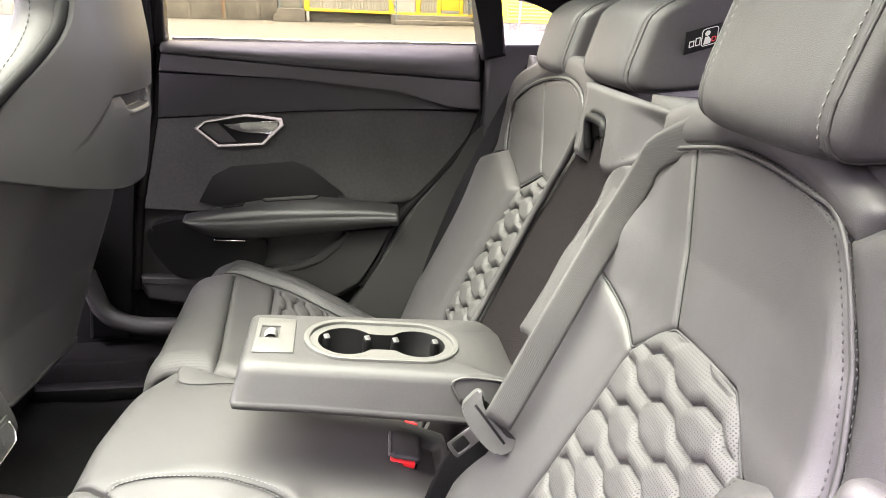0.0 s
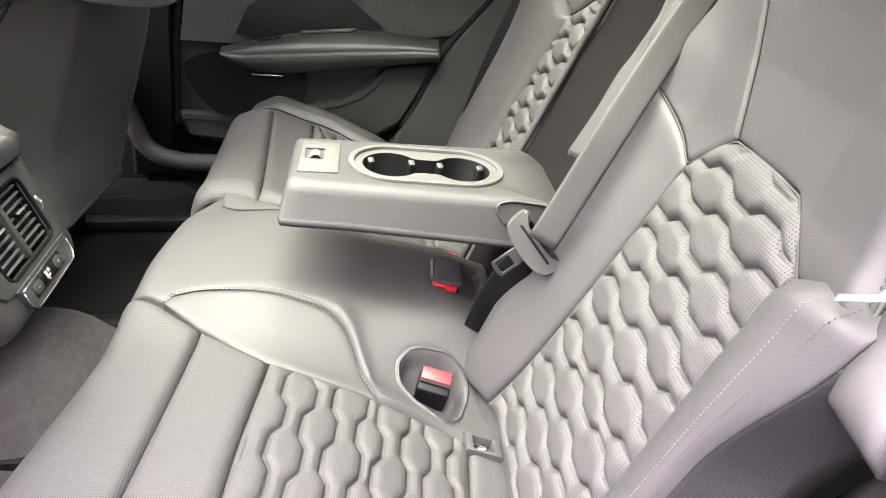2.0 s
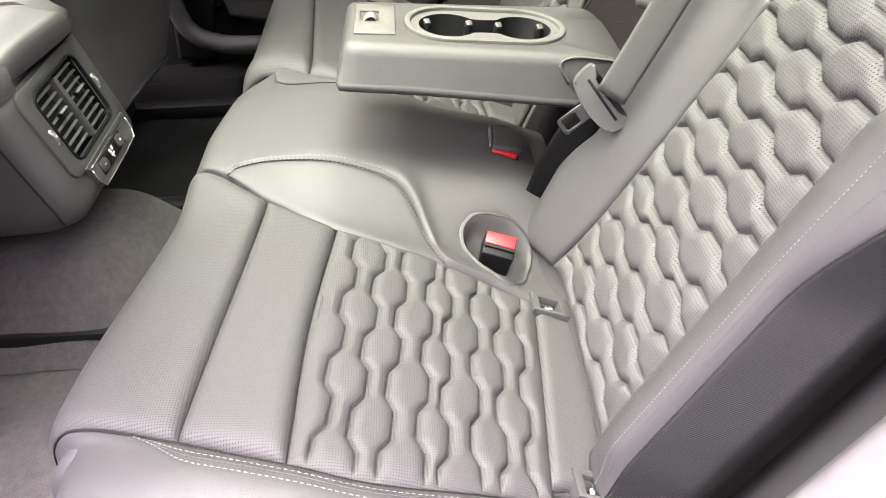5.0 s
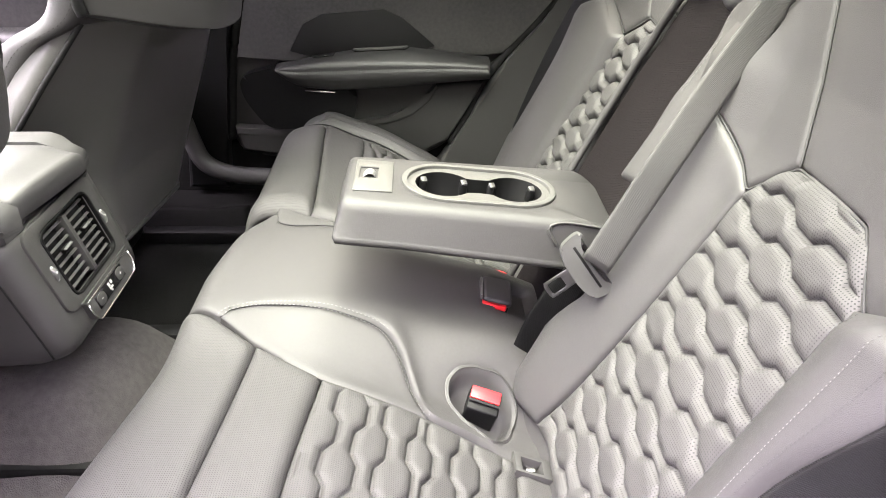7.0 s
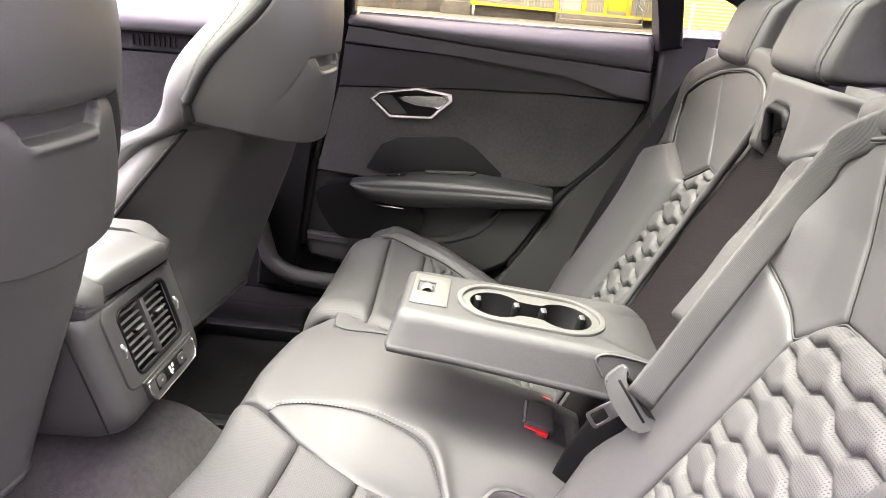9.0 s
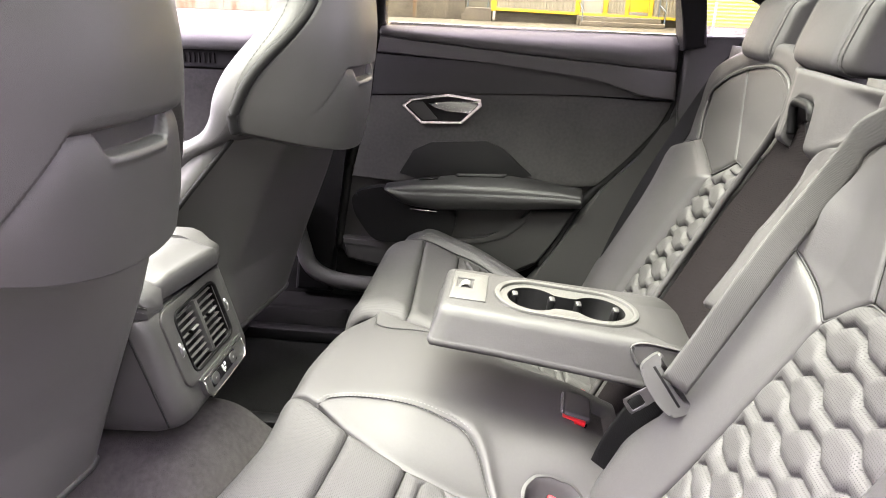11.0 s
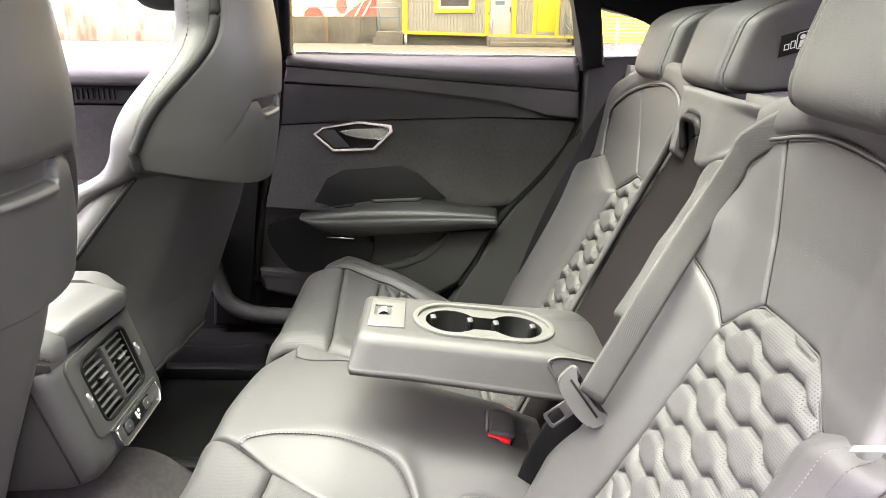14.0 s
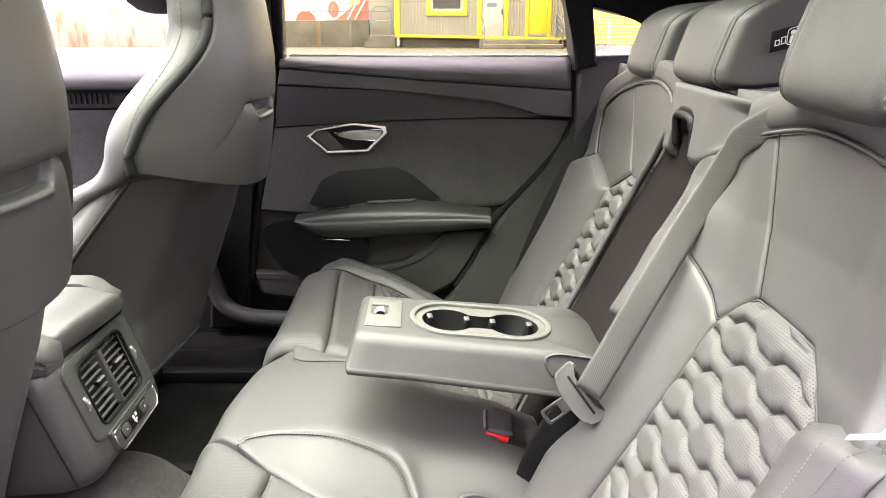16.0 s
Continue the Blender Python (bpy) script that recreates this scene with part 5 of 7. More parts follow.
tongue = part("tongue", prism_bm(grip, -0.005, 0.007, T3, 0.003, 3), TONGUE_GREY, belt, "grey plastic tongue")
part("slot", prism_bm([(-0.029, -0.0035), (0.029, -0.0035), (0.029, 0.000), (-0.029, 0.000)], 0.0045, 0.0074, T3, 0.0006), PLASTIC_DK, tongue)
bl_o = [(-0.0095, 0.010), (0.0095, 0.010), (0.0105, 0.030), (0.0105, 0.051), (0.006, 0.053), (-0.006, 0.053), (-0.0105, 0.051), (-0.0105, 0.030)]
bl_i = [(-0.0060, 0.030), (0.0060, 0.030), (0.0072, 0.033), (0.0072, 0.0470), (0.005, 0.0485), (-0.005, 0.0485), (-0.0072, 0.0470), (-0.0072, 0.033)]
part("blade", ring_bm(bl_o, bl_i, -0.0012, 0.0016, T3, 0.0006), STEEL, tongue, "steel blade with a slot")
far_belt = thing("seat_belt", "dark webbing seat belt lying along the far backrest", "seat belt", "seat belts", at=(0.3, 0.55, 0.5))
v, f, uv = ribbon([(0.47, 0.53, 1.085), (0.405, 0.545, 0.99), (0.335, 0.552, 0.85), (0.275, 0.548, 0.72), (0.225, 0.545, 0.58), (0.20, 0.54, 0.47)], (0.55, -0.6, 0.2), 0.046, 0.0016, 50)
mesh_of("strap", v, f, WEB_DK, far_belt, uvs=uv)

buckle = thing("belt_buckle", "black belt buckle with a red release button set in the saddle", "belt buckle", "belt buckles", at=(0.09, -0.165, 0.46))
m4 = pose(0.098, -0.160, 0.4815, 16, 14, -12)
for size, at, mt, nm, lb in (((0.042, 0.036, 0.046), (0, -0.006, -0.014), PLASTIC_DK, "housing", ""), ((0.039, 0.018, 0.005), (0, 0.000, 0.0100), RED, "button", "red release button"), ((0.040, 0.004, 0.004), (0, -0.0125, 0.0112), RUBBER, "slit", "")):
    bm = box_bm(size, at, 0.003 if nm == "housing" else 0.001, 3)
    bmesh.ops.transform(bm, matrix=m4, verts=bm.verts)
    part(nm, bm, mt, buckle, lb)
cup_a = np.linspace(-math.pi, math.pi, 64, endpoint=False)
cup_d = np.interp(cup_a, np.r_[pa[-1, 0] - 2 * math.pi, pa[:, 0], pa[0, 0] + 2 * math.pi], np.r_[pa[-1, 1], pa[:, 1], pa[0, 1]])
cup_r = [(0.094 + r * math.cos(a), -0.172 + r * math.sin(a)) for a, r in zip(cup_a, cup_d)]
v, f = tube(np.array([on_saddle(u, w, 0.0012) for u, w in cup_r]), 0.0013, 6, closed=True)
mesh_of("recess_rim", v, f, PLASTIC, buckle)
rows = [np.array([on_saddle(0.094 + (u - 0.094) * k, -0.172 + (w + 0.172) * k, up) for u, w in cup_r]) for k, up in ((1.08, -0.001), (1.06, 0.0008), (1.0, 0.0012), (0.95, 0.000), (0.90, -0.005), (0.82, -0.016), (0.72, -0.024))]
rim3 = rows[2]
nr = len(rim3)
v = np.vstack(rows)
f = [(a * nr + i, a * nr + (i + 1) % nr, (a + 1) * nr + (i + 1) % nr, (a + 1) * nr + i) for a in range(6) for i in range(nr)] + [tuple(6 * nr + i for i in range(nr))]
mesh_of("recess", v, f, LEATHER, buckle, "leather-lined pocket")
mid = thing("belt_buckle", "black centre belt buckle with a red button in a leather pocket", "belt buckle", "belt buckles", at=(0.125, 0.018, 0.49))
m5 = pose(0.126, 0.010, 0.523, 0, 12, -4)
bm = box_bm((0.043, 0.062, 0.013), (0, 0.003, 0.0115), 0.006, 4)
bmesh.ops.transform(bm, matrix=m5, verts=bm.verts)
part("housing", bm, PLASTIC, mid)
bm = box_bm((0.036, 0.012, 0.009), (-0.004, -0.0280, 0.0075), 0.002, 2)
bmesh.ops.transform(bm, matrix=m5, verts=bm.verts)
part("button", bm, RED, mid, "red release button")
bm = box_bm((0.003, 0.050, 0.012), (-0.0235, 0.003, 0.011), 0.001, 2)
bmesh.ops.transform(bm, matrix=m5, verts=bm.verts)
part("side_strip", bm, SILVER, mid)
bm = box_bm((0.040, 0.050, 0.03), (0, 0.004, -0.010), 0.003, 2)
bmesh.ops.transform(bm, matrix=m5, verts=bm.verts)
part("body", bm, PLASTIC_DK, mid)
farb = thing("belt_buckle", "black belt buckle with a red button beside the far seat", "belt buckle", "belt buckles", at=(0.10, 0.165, 0.46))
m6 = pose(0.128, 0.140, 0.476, -14, 22, 14)
for size, at, mt, nm in (((0.046, 0.052, 0.050), (0, 0, -0.008), PLASTIC_DK, "housing"), ((0.018, 0.014, 0.004), (0.012, -0.014, 0.0185), RED, "button")):
    bm = box_bm(size, at, 0.003 if nm == "housing" else 0.001, 3)
    bmesh.ops.transform(bm, matrix=m6, verts=bm.verts)
    part(nm, bm, mt, farb)

# ---- rear of the centre console: housing, vents, climate panel, padded lid ----
con = thing("centre_console", "dark grey console end with twin air vents and a climate panel", "console", at=(-0.5, 0, 0.42))
CT, CB = np.array([-0.467, 0.688]), np.array([-0.407, 0.494])         # top and bottom of the raked face (x, z)
cdir = (CB - CT) / 0.225
C3 = lambda u, v, w: Vector((CT[0] + cdir[0] * 0.90 * v - cdir[1] * w, u, CT[1] + cdir[1] * 0.90 * v + cdir[0] * w))   # u across, v down the face, w out of it
hw = 0.130
# housing: a tapered shell with rounded corners, its raked face open where the vents sit
CW = 0.132
xs_col = [(-0.95, -1)] + [(None, -1.0)] + [(a, -2) for a in np.linspace(0, 90, 7)] + [(-0.0665, 0), (0.0665, 0)] + [(a, 2) for a in np.linspace(90, 0, 7)] + [(None, 1.0), (-0.95, 1)]
levels = [(-0.012, -0.050, 0.012), (-0.010, -0.016, 0.004), (-0.004, -0.004, 0.0), (0.004, 0.0, 0.0), (0.0215, 0.0, 0.0), (0.1305, 0.0, 0.0), (0.170, 0.0, 0.0), (0.188, -0.003, 0.001), (0.199, -0.010, 0.004), (0.206, -0.022, 0.008), (0.209, -0.045, 0.012)]
verts, faces = [], []
for vv, w0, pinch in levels:
    half = CW - pinch - 0.030 * max(0, vv) * 0.5
    f0 = C3(0, vv, w0)
    for a, kind in xs_col:
        if kind in (-1, 1):
            verts.append((-0.95 if a is not None else f0.x - 0.10, kind * half, f0.z + (0.012 if vv < 0 else -0.004 * (vv > 0.19))))
        elif kind == 0:
            verts.append((f0.x, a, f0.z))
        else:
            ang, r = radians(a), 0.030
            verts.append((f0.x - r + r * math.sin(ang), math.copysign(half - r + r * math.cos(ang), kind), f0.z))
ncol = len(xs_col)
hole_col = ncol // 2 - 1
for j in range(len(levels) - 1):
    for i in range(ncol - 1):
        if not (i == hole_col and j == 4):
            faces.append((j * ncol + i, j * ncol + i + 1, (j + 1) * ncol + i + 1, (j + 1) * ncol + i))
faces.append(tuple(range(ncol - 1, -1, -1)))
faces.append(tuple((len(levels) - 1) * ncol + i for i in range(ncol)))
part("housing", bm_from(verts, faces), CONSOLE, con, sharp=35)
for sgn in (-1, 1):
    seam_p = [C3(sgn * (CW + 0.0005 - 0.015 * max(0, vv)), vv, -0.0315) for vv in np.linspace(0.0, 0.190, 14)]
    v, f = tube(np.array(seam_p), 0.0013, 6, n=30)
    mesh_of("panel_joint", v, f, RUBBER, con)
VO = rrect(0.002, 0.076, 0.142, 0.122, 0.018)
VI = rrect(0.002, 0.076, 0.134, 0.114, 0.015)
part("face_frame", ring_bm(rrect(0, 0.073, 0.196, 0.150, 0.020), VO, -0.002, 0.0045, C3, 0.002), CONSOLE, con)
vf = part("vent_frame", ring_bm(VO, VI, -0.012, 0.006, C3, 0.0015), PLASTIC_DK, con, "black vent frame")
part("vent_back", prism_bm(VI, -0.030, -0.016, C3, 0), RUBBER, con)
part("divider", prism_bm([(-0.0045, 0.023), (0.0045, 0.023), (0.0045, 0.129), (-0.0045, 0.129)], -0.016, 0.005, C3, 0.001), CONSOLE, vf)
for sgn in (-1, 1):
    for i in range(8):
        vv = 0.029 + i * 0.0132
        bm = box_bm((0.0040, 0.061, 0.0011), (0, 0, 0), 0.0005, 1)
        cen = C3(sgn * 0.0330, vv, -0.003)
        bmesh.ops.transform(bm, matrix=Matrix.Translation(cen) @ pose(0, 0, 0, 0, 24, 0), verts=bm.verts)
        part("vane", bm, CONSOLE, vf)
    bm = box_bm((0.008, 0.020, 0.007), (0, 0, 0), 0.002, 2)
    bmesh.ops.transform(bm, matrix=Matrix.Translation(C3(sgn * 0.030, 0.066, 0.003)) @ pose(0, 0, 0, 0, 12, 0), verts=bm.verts)
    tab = part("tab", bm, PLASTIC_DK, vf)
    bm = box_bm((0.004, 0.020, 0.002), (0, 0, 0), 0.0006, 1)
    bmesh.ops.transform(bm, matrix=Matrix.Translation(C3(sgn * 0.030, 0.063, 0.0075)) @ pose(0, 0, 0, 0, 12, 0), verts=bm.verts)
    part("tab_trim", bm, SILVER, vf, "silver tab trim")
    # thumb wheels beside the vents
    wl_bm = bmesh.new()
    bmesh.ops.create_cone(wl_bm, cap_ends=True, segments=28, radius1=0.015, radius2=0.015, depth=0.007)
    bmesh.ops.bevel(wl_bm, geom=[e for e in wl_bm.edges if abs(e.verts[0].co.z - e.verts[1].co.z) < 1e-5], offset=0.001, segments=1, affect="EDGES")
    bmesh.ops.transform(wl_bm, matrix=Matrix.Translation(C3(sgn * 0.0800, 0.078, -0.0075)) @ pose(0, 0, 0, 90, 0, 0), verts=wl_bm.verts)
    wheel = part("thumb_wheel", wl_bm, SILVER, con, "ribbed silver thumb wheel")
    for i in range(3):
        bm = box_bm((0.003, 0.004, 0.005), (0, 0, 0), 0.0008, 1)
        bmesh.ops.transform(bm, matrix=Matrix.Translation(C3(sgn * 0.0800, 0.068 + 0.010 * i, 0.0075 - 0.0030 * abs(i - 1))), verts=bm.verts)
        part("rib", bm, WHITE, wheel)
# climate panel below the vents
part("panel_ledge", prism_bm(rrect(0.008, 0.1480, 0.156, 0.005, 0.002), -0.004, 0.008, C3, 0.002), CONSOLE, con)
PO = [(-0.066, 0.151), (0.082, 0.151), (0.082, 0.176), (0.076, 0.187), (0.064, 0.193), (-0.050, 0.193), (-0.060, 0.187), (-0.066, 0.176)]
cp = part("climate_panel", prism_bm(PO, -0.004, 0.008, C3, 0.002), CONSOLE, con, "dark grey climate panel")
v, f = tube(np.array([C3(u, vv, 0.0085) for u, vv in resample([(-0.064, 0.156), (-0.064, 0.176), (-0.058, 0.186), (-0.048, 0.191), (0.062, 0.191), (0.074, 0.186), (0.080, 0.176), (0.080, 0.156)], 40)]), 0.0014, 6, n=50)
mesh_of("chrome_line", v, f, CHROME, cp, "bright chrome line")
v, f = tube(np.array([C3(u, 0.1520, 0.0085) for u in np.linspace(-0.062, 0.080, 12)]), 0.0008, 6, n=20)
mesh_of("chrome_line", v, f, CHROME, cp)
part("display", prism_bm([(-0.046, 0.156), (0.046, 0.156), (0.046, 0.180), (-0.046, 0.180)], 0.0, 0.0090, C3, 0.0008), GLOSS_DK, cp, "glossy black display strip")
for u in (-0.033, 0.033):
    b_ob = part("button", prism_bm(smooth_loop([(u - 0.011, 0.158), (u + 0.011, 0.158), (u + 0.011, 0.178), (u - 0.011, 0.178)]), 0.0, 0.0105, C3, 0.001), PLASTIC, cp)
    part("sign", prism_bm([(u - 0.0022, 0.1674), (u + 0.0022, 0.1674), (u + 0.0022, 0.1686), (u - 0.0022, 0.1686)], 0.007, 0.0110, C3, 0), WHITE, cp)
    if u > 0:
        part("sign", prism_bm([(u - 0.0006, 0.1658), (u + 0.0006, 0.1658), (u + 0.0006, 0.1702), (u - 0.0006, 0.1702)], 0.007, 0.0110, C3, 0), WHITE, cp)
for pts in ([(-0.007, 0.160), (-0.002, 0.160), (-0.001, 0.167), (-0.006, 0.168)], [(-0.006, 0.169), (0.004, 0.169), (0.005, 0.172), (-0.006, 0.173)], [(0.002, 0.160), (0.007, 0.160), (0.007, 0.166), (0.002, 0.166)], [(-0.003, 0.174), (0.000, 0.174), (0.000, 0.177), (-0.003, 0.177)]):
    part("seat_symbol", prism_bm(pts, 0.006, 0.0096, C3, 0), WHITE, cp, "white seat symbol")
# padded lid: a raised middle pad with a drooping front lip, between lower stitched edges
lid = thing("console_lid", "padded grey leather lid of the centre console", "armrest", at=(-0.6, 0, 0.69))
ly = np.linspace(-1, 1, 25)
lx = np.r_[np.linspace(-0.90, -0.505, 16), np.linspace(-0.497, -0.463, 10), [-0.459, -0.457, -0.457, -0.461]]
ltop = lambda x, q: 0.746 - 0.010 * abs(q) ** 5 - 0.012 * smooth01((x + 0.510) / 0.05)
net = []
for i, x in enumerate(lx):
    drop = (0.003, 0.012, 0.024, 0.036)[i - 26] if i >= 26 else 0
    net.append([(x - 0.006 * abs(q) ** 4 + 0.010 * q, 0.005 + 0.080 * q, float(ltop(x, q)) - drop) for q in ly])
net = np.array(net)
v, f = closed_sheet(net, np.concatenate([net[..., :2], np.full((*net.shape[:2], 1), 0.700)], 2))
# black recessed block added as the shadow gap under the pad
part("lid_shadow_gap", prism_bm([(-0.076, 0.686), (0.084, 0.686), (0.084, 0.702), (-0.076, 0.702)], 0, 0.405, lambda u, v, w: Vector((-0.89 + w, u, v)), 0.002), RUBBER, lid)
part("pad", bm_from(v, f), LEATHER, lid, sharp=60)
for s_ in (-1, 1):
    yo = 0.005 + s_ * 0.079
    qs, ts = np.linspace(0, 1, 30), np.linspace(0, 1, 22)
    net = []
    for q in qs:                       # along the pad, from the front to its rounded nose
        x = -0.90 + 0.432 * q
        nose = smooth01((x + 0.512) / 0.044)
        zt, wd = 0.742 - 0.022 * nose, 0.052 - 0.012 * nose ** 2
        row = []
        for k in ts:                   # over the pad, from the middle pad outwards and down
            ang = radians(90 * min(1, max(0, (k - 0.30) / 0.40)))
            r = 0.014
            yy = wd * k / 0.30 * 0.73 if k < 0.30 else wd * 0.73 + r * math.sin(ang)
            zz = zt if k < 0.30 else zt - r * (1 - math.cos(ang))
            if k > 0.70:
                zz -= (zz - 0.692) * (k - 0.70) / 0.30
            crease = 0.0035 * math.exp(-((k - 0.74) / 0.03) ** 2)
            row.append((x, yo + s_ * (yy - crease), zz))
        net.append(row)
    net = np.array(net)
    v, f = closed_sheet(net, np.concatenate([net[..., :1], np.full((*net.shape[:2], 1), yo), np.full((*net.shape[:2], 1), 0.690)], 2))
    sp = part("side_pad", bm_from(v, f), LEATHER, lid, "stitched leather side pad", sharp=70)
    for k in (0.66, 0.82):
        i = int(round(k * 21))
        v, f = stitches(net[:, i] + np.array([0, s_ * 0.0004, 0.0004]), (0, s_, 0.4), 0.004, 0.003)
        mesh_of("stitching", v, f, THREAD, sp, smooth=False)["kind"] = "stuff"


# ---- front seats ----
def front_seat(yc, x0, side, label):
    """A one-piece sports seat seen from behind; side is +1 on the far side."""
    st = thing("front_seat", label, "car seat", "front seats", at=(x0 - 0.3, yc, 0.34))
    zs = np.linspace(0.80, 1.40, 60)
    half = eased([0.80, 0.86, 0.93, 1.0, 1.06, 1.10, 1.16, 1.28, 1.40], [0.192, 0.202, 0.208, 0.196, 0.165, 0.138, 0.128, 0.122, 0.085])
    xl = lambda z: x0 + eased([0.35, 0.55, 0.70, 0.79, 0.855, 0.885, 0.92, 1.0, 1.06, 1.16, 1.30, 1.40], [-0.40, -0.33, -0.255, -0.190, -0.130, -0.045, -0.008, 0.006, 0.011, 0.000, -0.032, -0.077], 0.010)(z)
    xc = lambda z: x0 + eased([0.35, 0.55, 0.72, 0.85, 0.91, 1.0, 1.06, 1.16, 1.30, 1.40], [-0.185, -0.105, -0.050, -0.016, -0.004, 0.008, 0.013, 0.002, -0.030, -0.075])(z)
    bend = lambda d: 1.6 * d * d + 48 * d ** 4
    t = np.linspace(-1, 1, 161)
    zr, uc = (0.996 if side > 0 else 1.007), -0.019

    def dent(u, z):
        """The pull recess pressed into the shell: a crisp crease that runs out at its ends, with a pocket and lip under it."""
        u = u - uc
        line = zr - 1.5 * max(0.0, abs(u) - 0.080)
        b = line - z
        if b < -0.003:
            return 0.0
        ends = smooth01((0.150 - abs(u)) / 0.055)
        edge = smooth01((b + 0.003) / 0.006)
        groove = (0.011 if side < 0 else 0.011 - 0.0085 * smooth01((abs(u) - 0.07) / 0.02)) * math.exp(-max(b, 0) / 0.014) * ends
        half_w = 0.060 - 0.5 * b
        pocket = 0.015 * smooth01((half_w - abs(u)) / 0.008) * smooth01((0.026 - b) / 0.006)
        rim = 0.003 * math.exp(-((b - 0.029) / 0.004) ** 2) * smooth01((0.046 - abs(u)) / 0.008)
        return -max(groove, pocket) * edge + rim

    zb = 0.850 if side > 0 else 0.872
    zs = np.r_[np.linspace(zb, 0.945, 34), np.linspace(0.946, 1.008, 80), np.linspace(1.012, 1.40, 50)]
    top = np.array([[(xc(z) - bend(half(z) * q) + dent(half(z) * q, z), yc + half(z) * q, z + 0.050 * (abs(q) ** 2.5) * max(0, (0.94 - z) / (0.94 - zb))) for q in t] for z in zs])
    v, f = closed_sheet(top, top + np.array([-0.03, 0, 0]))
    sh = mesh_of("back_shell", v, f, SHELL, st, "smooth grey moulded back shell")
    for col in (0, -1):
        v, f = tube(top[::4, col] + np.array([-0.014, -0.003 if col == 0 else 0.003, 0]), 0.0085, 8, n=80)
        mesh_of("edge_gap", v, f, RUBBER, sh, "black joint along the shell")
    t = np.linspace(-1, 1, 41)
    # leather bolsters and front cushion: a ring of section behind the shell's edge
    zz = np.linspace(0.36, 1.40, 90)
    hl = eased([0.36, 0.60, 0.80, 0.86, 0.90, 0.93, 1.0, 1.06, 1.10, 1.16, 1.28, 1.40], [0.178, 0.176, 0.176, 0.180, 0.192, 0.198, 0.190, 0.161, 0.136, 0.128, 0.123, 0.09])
    rows = []
    for z in zz:
        h = hl(z)
        e = xl(z) - bend(min(h, 0.215)) - 0.006
        push = 0.006 * math.exp(-((z - 0.945) / 0.055) ** 2) if z < 1.12 else 0.004
        sec = [(-h * 0.55, xl(z) - bend(h * 0.55) - 0.045), (-h + 0.006, e - 0.006), (-h - 0.006 - push, e - 0.018), (-h - 0.009 - push, e - 0.036), (-h + 0.004 - push, e - 0.068), (-h + 0.05, e - 0.075),
               (0, e - 0.030), (h - 0.05, e - 0.075), (h - 0.004 + push, e - 0.068), (h + 0.009 + push, e - 0.036), (h + 0.006 + push, e - 0.018), (h - 0.006, e - 0.006), (h * 0.55, xl(z) - bend(h * 0.55) - 0.045)]
        rows.append([(x, yc + d, z) for d, x in resample(sec, 60)])
    top = np.array(rows)
    n = top.shape[1]
    verts = top.reshape(-1, 3)
    faces = [(j * n + i, j * n + (i + 1) % n, (j + 1) * n + (i + 1) % n, (j + 1) * n + i) for j in range(len(zz) - 1) for i in range(n)]
    faces += [tuple(range(n - 1, -1, -1)), tuple((len(zz) - 1) * n + i for i in range(n))]
    lea = mesh_of("leather_cover", verts, faces, LEATHER, st)
    for k in (11, n - 12):
        line = top[38:, k]
        out = np.tile([0.15, -side * 0.0 + (-1 if k == 11 else 1), 0.05], (len(line), 1))
        v, f = stitches(line + out * 0.0006, out, 0.005, 0.0035, 0.0012)
        mesh_of("stitching", v, f, THREAD_DK, lea, smooth=False)["kind"] = "stuff"
    # lower back panel: a lit flank towards one side, a ridge, and a broad face that leans in under the shell
    zl = np.linspace(0.478, 0.885, 50)
    flank = np.interp(zl, [0.478, 0.60, 0.70, 0.79, 0.885], [-0.430, -0.390, -0.338, -0.265, -0.185])
    ridge = np.interp(zl, [0.478, 0.60, 0.68, 0.768, 0.85, 0.885], [-0.250, -0.246, -0.216, -0.174, -0.136, -0.118])
    rear = np.interp(zl, [0.478, 0.60, 0.753, 0.885], [-0.222, -0.178, -0.119, -0.078])
    uu = np.linspace(-0.185, 0.180, 81)
    rows = []
    for z, a, b, c in zip(zl, flank, ridge, rear):
        line = eased([-0.185, -0.085, 0.175, 0.185], [a, b, c, c - 0.012], 0.014)(uu)
        rows.append([(x0 + x, yc + u, z) for x, u in zip(line, uu)])
    top = np.array(rows)
    v, f = closed_sheet(top, top + np.array([-0.05, 0, 0]))
    lb = mesh_of("lower_back", v, f, SHELL_LOW_LIT, st, "grey lower back panel, lightened for the light its flank lacks")
    v, f = tube(top[:, 0] + np.array([0.0, -0.002, 0]), 0.0045, 6, n=50)
    mesh_of("edge_gap", v, f, RUBBER, lb)
    v, f = tube(top[0] + np.array([0.0, 0, 0.004]), 0.006, 8, n=80)
    mesh_of("foot_edge", v, f, PLASTIC, lb)
    # headrest pad ahead of the neck, seat base and rails
    hr = box_bm((0.10, 0.25, 0.20), (0, 0, 0), 0.045, 5)
    bmesh.ops.transform(hr, matrix=pose(x0 - 0.145, yc, 1.235, 0, 8, 0), verts=hr.verts)
    part("head_pad", hr, LEATHER, st)
    bm = box_bm((0.50, 0.44, 0.17), (x0 - 0.60, yc, 0.50), 0.04, 4)
    part("seat_cushion", bm, LEATHER, st)
    bm = box_bm((0.44, 0.38, 0.09), (x0 - 0.54, yc, 0.40), 0.015, 2)
    part("seat_frame", bm, PLASTIC_DK, st)
    for s in (-1, 1):
        bm = box_bm((0.62, 0.035, 0.03), (x0 - 0.40, yc + s * 0.185, 0.352), 0.006, 2)
        rl = part("rail", bm, PLASTIC_DK, st, "black seat rail")
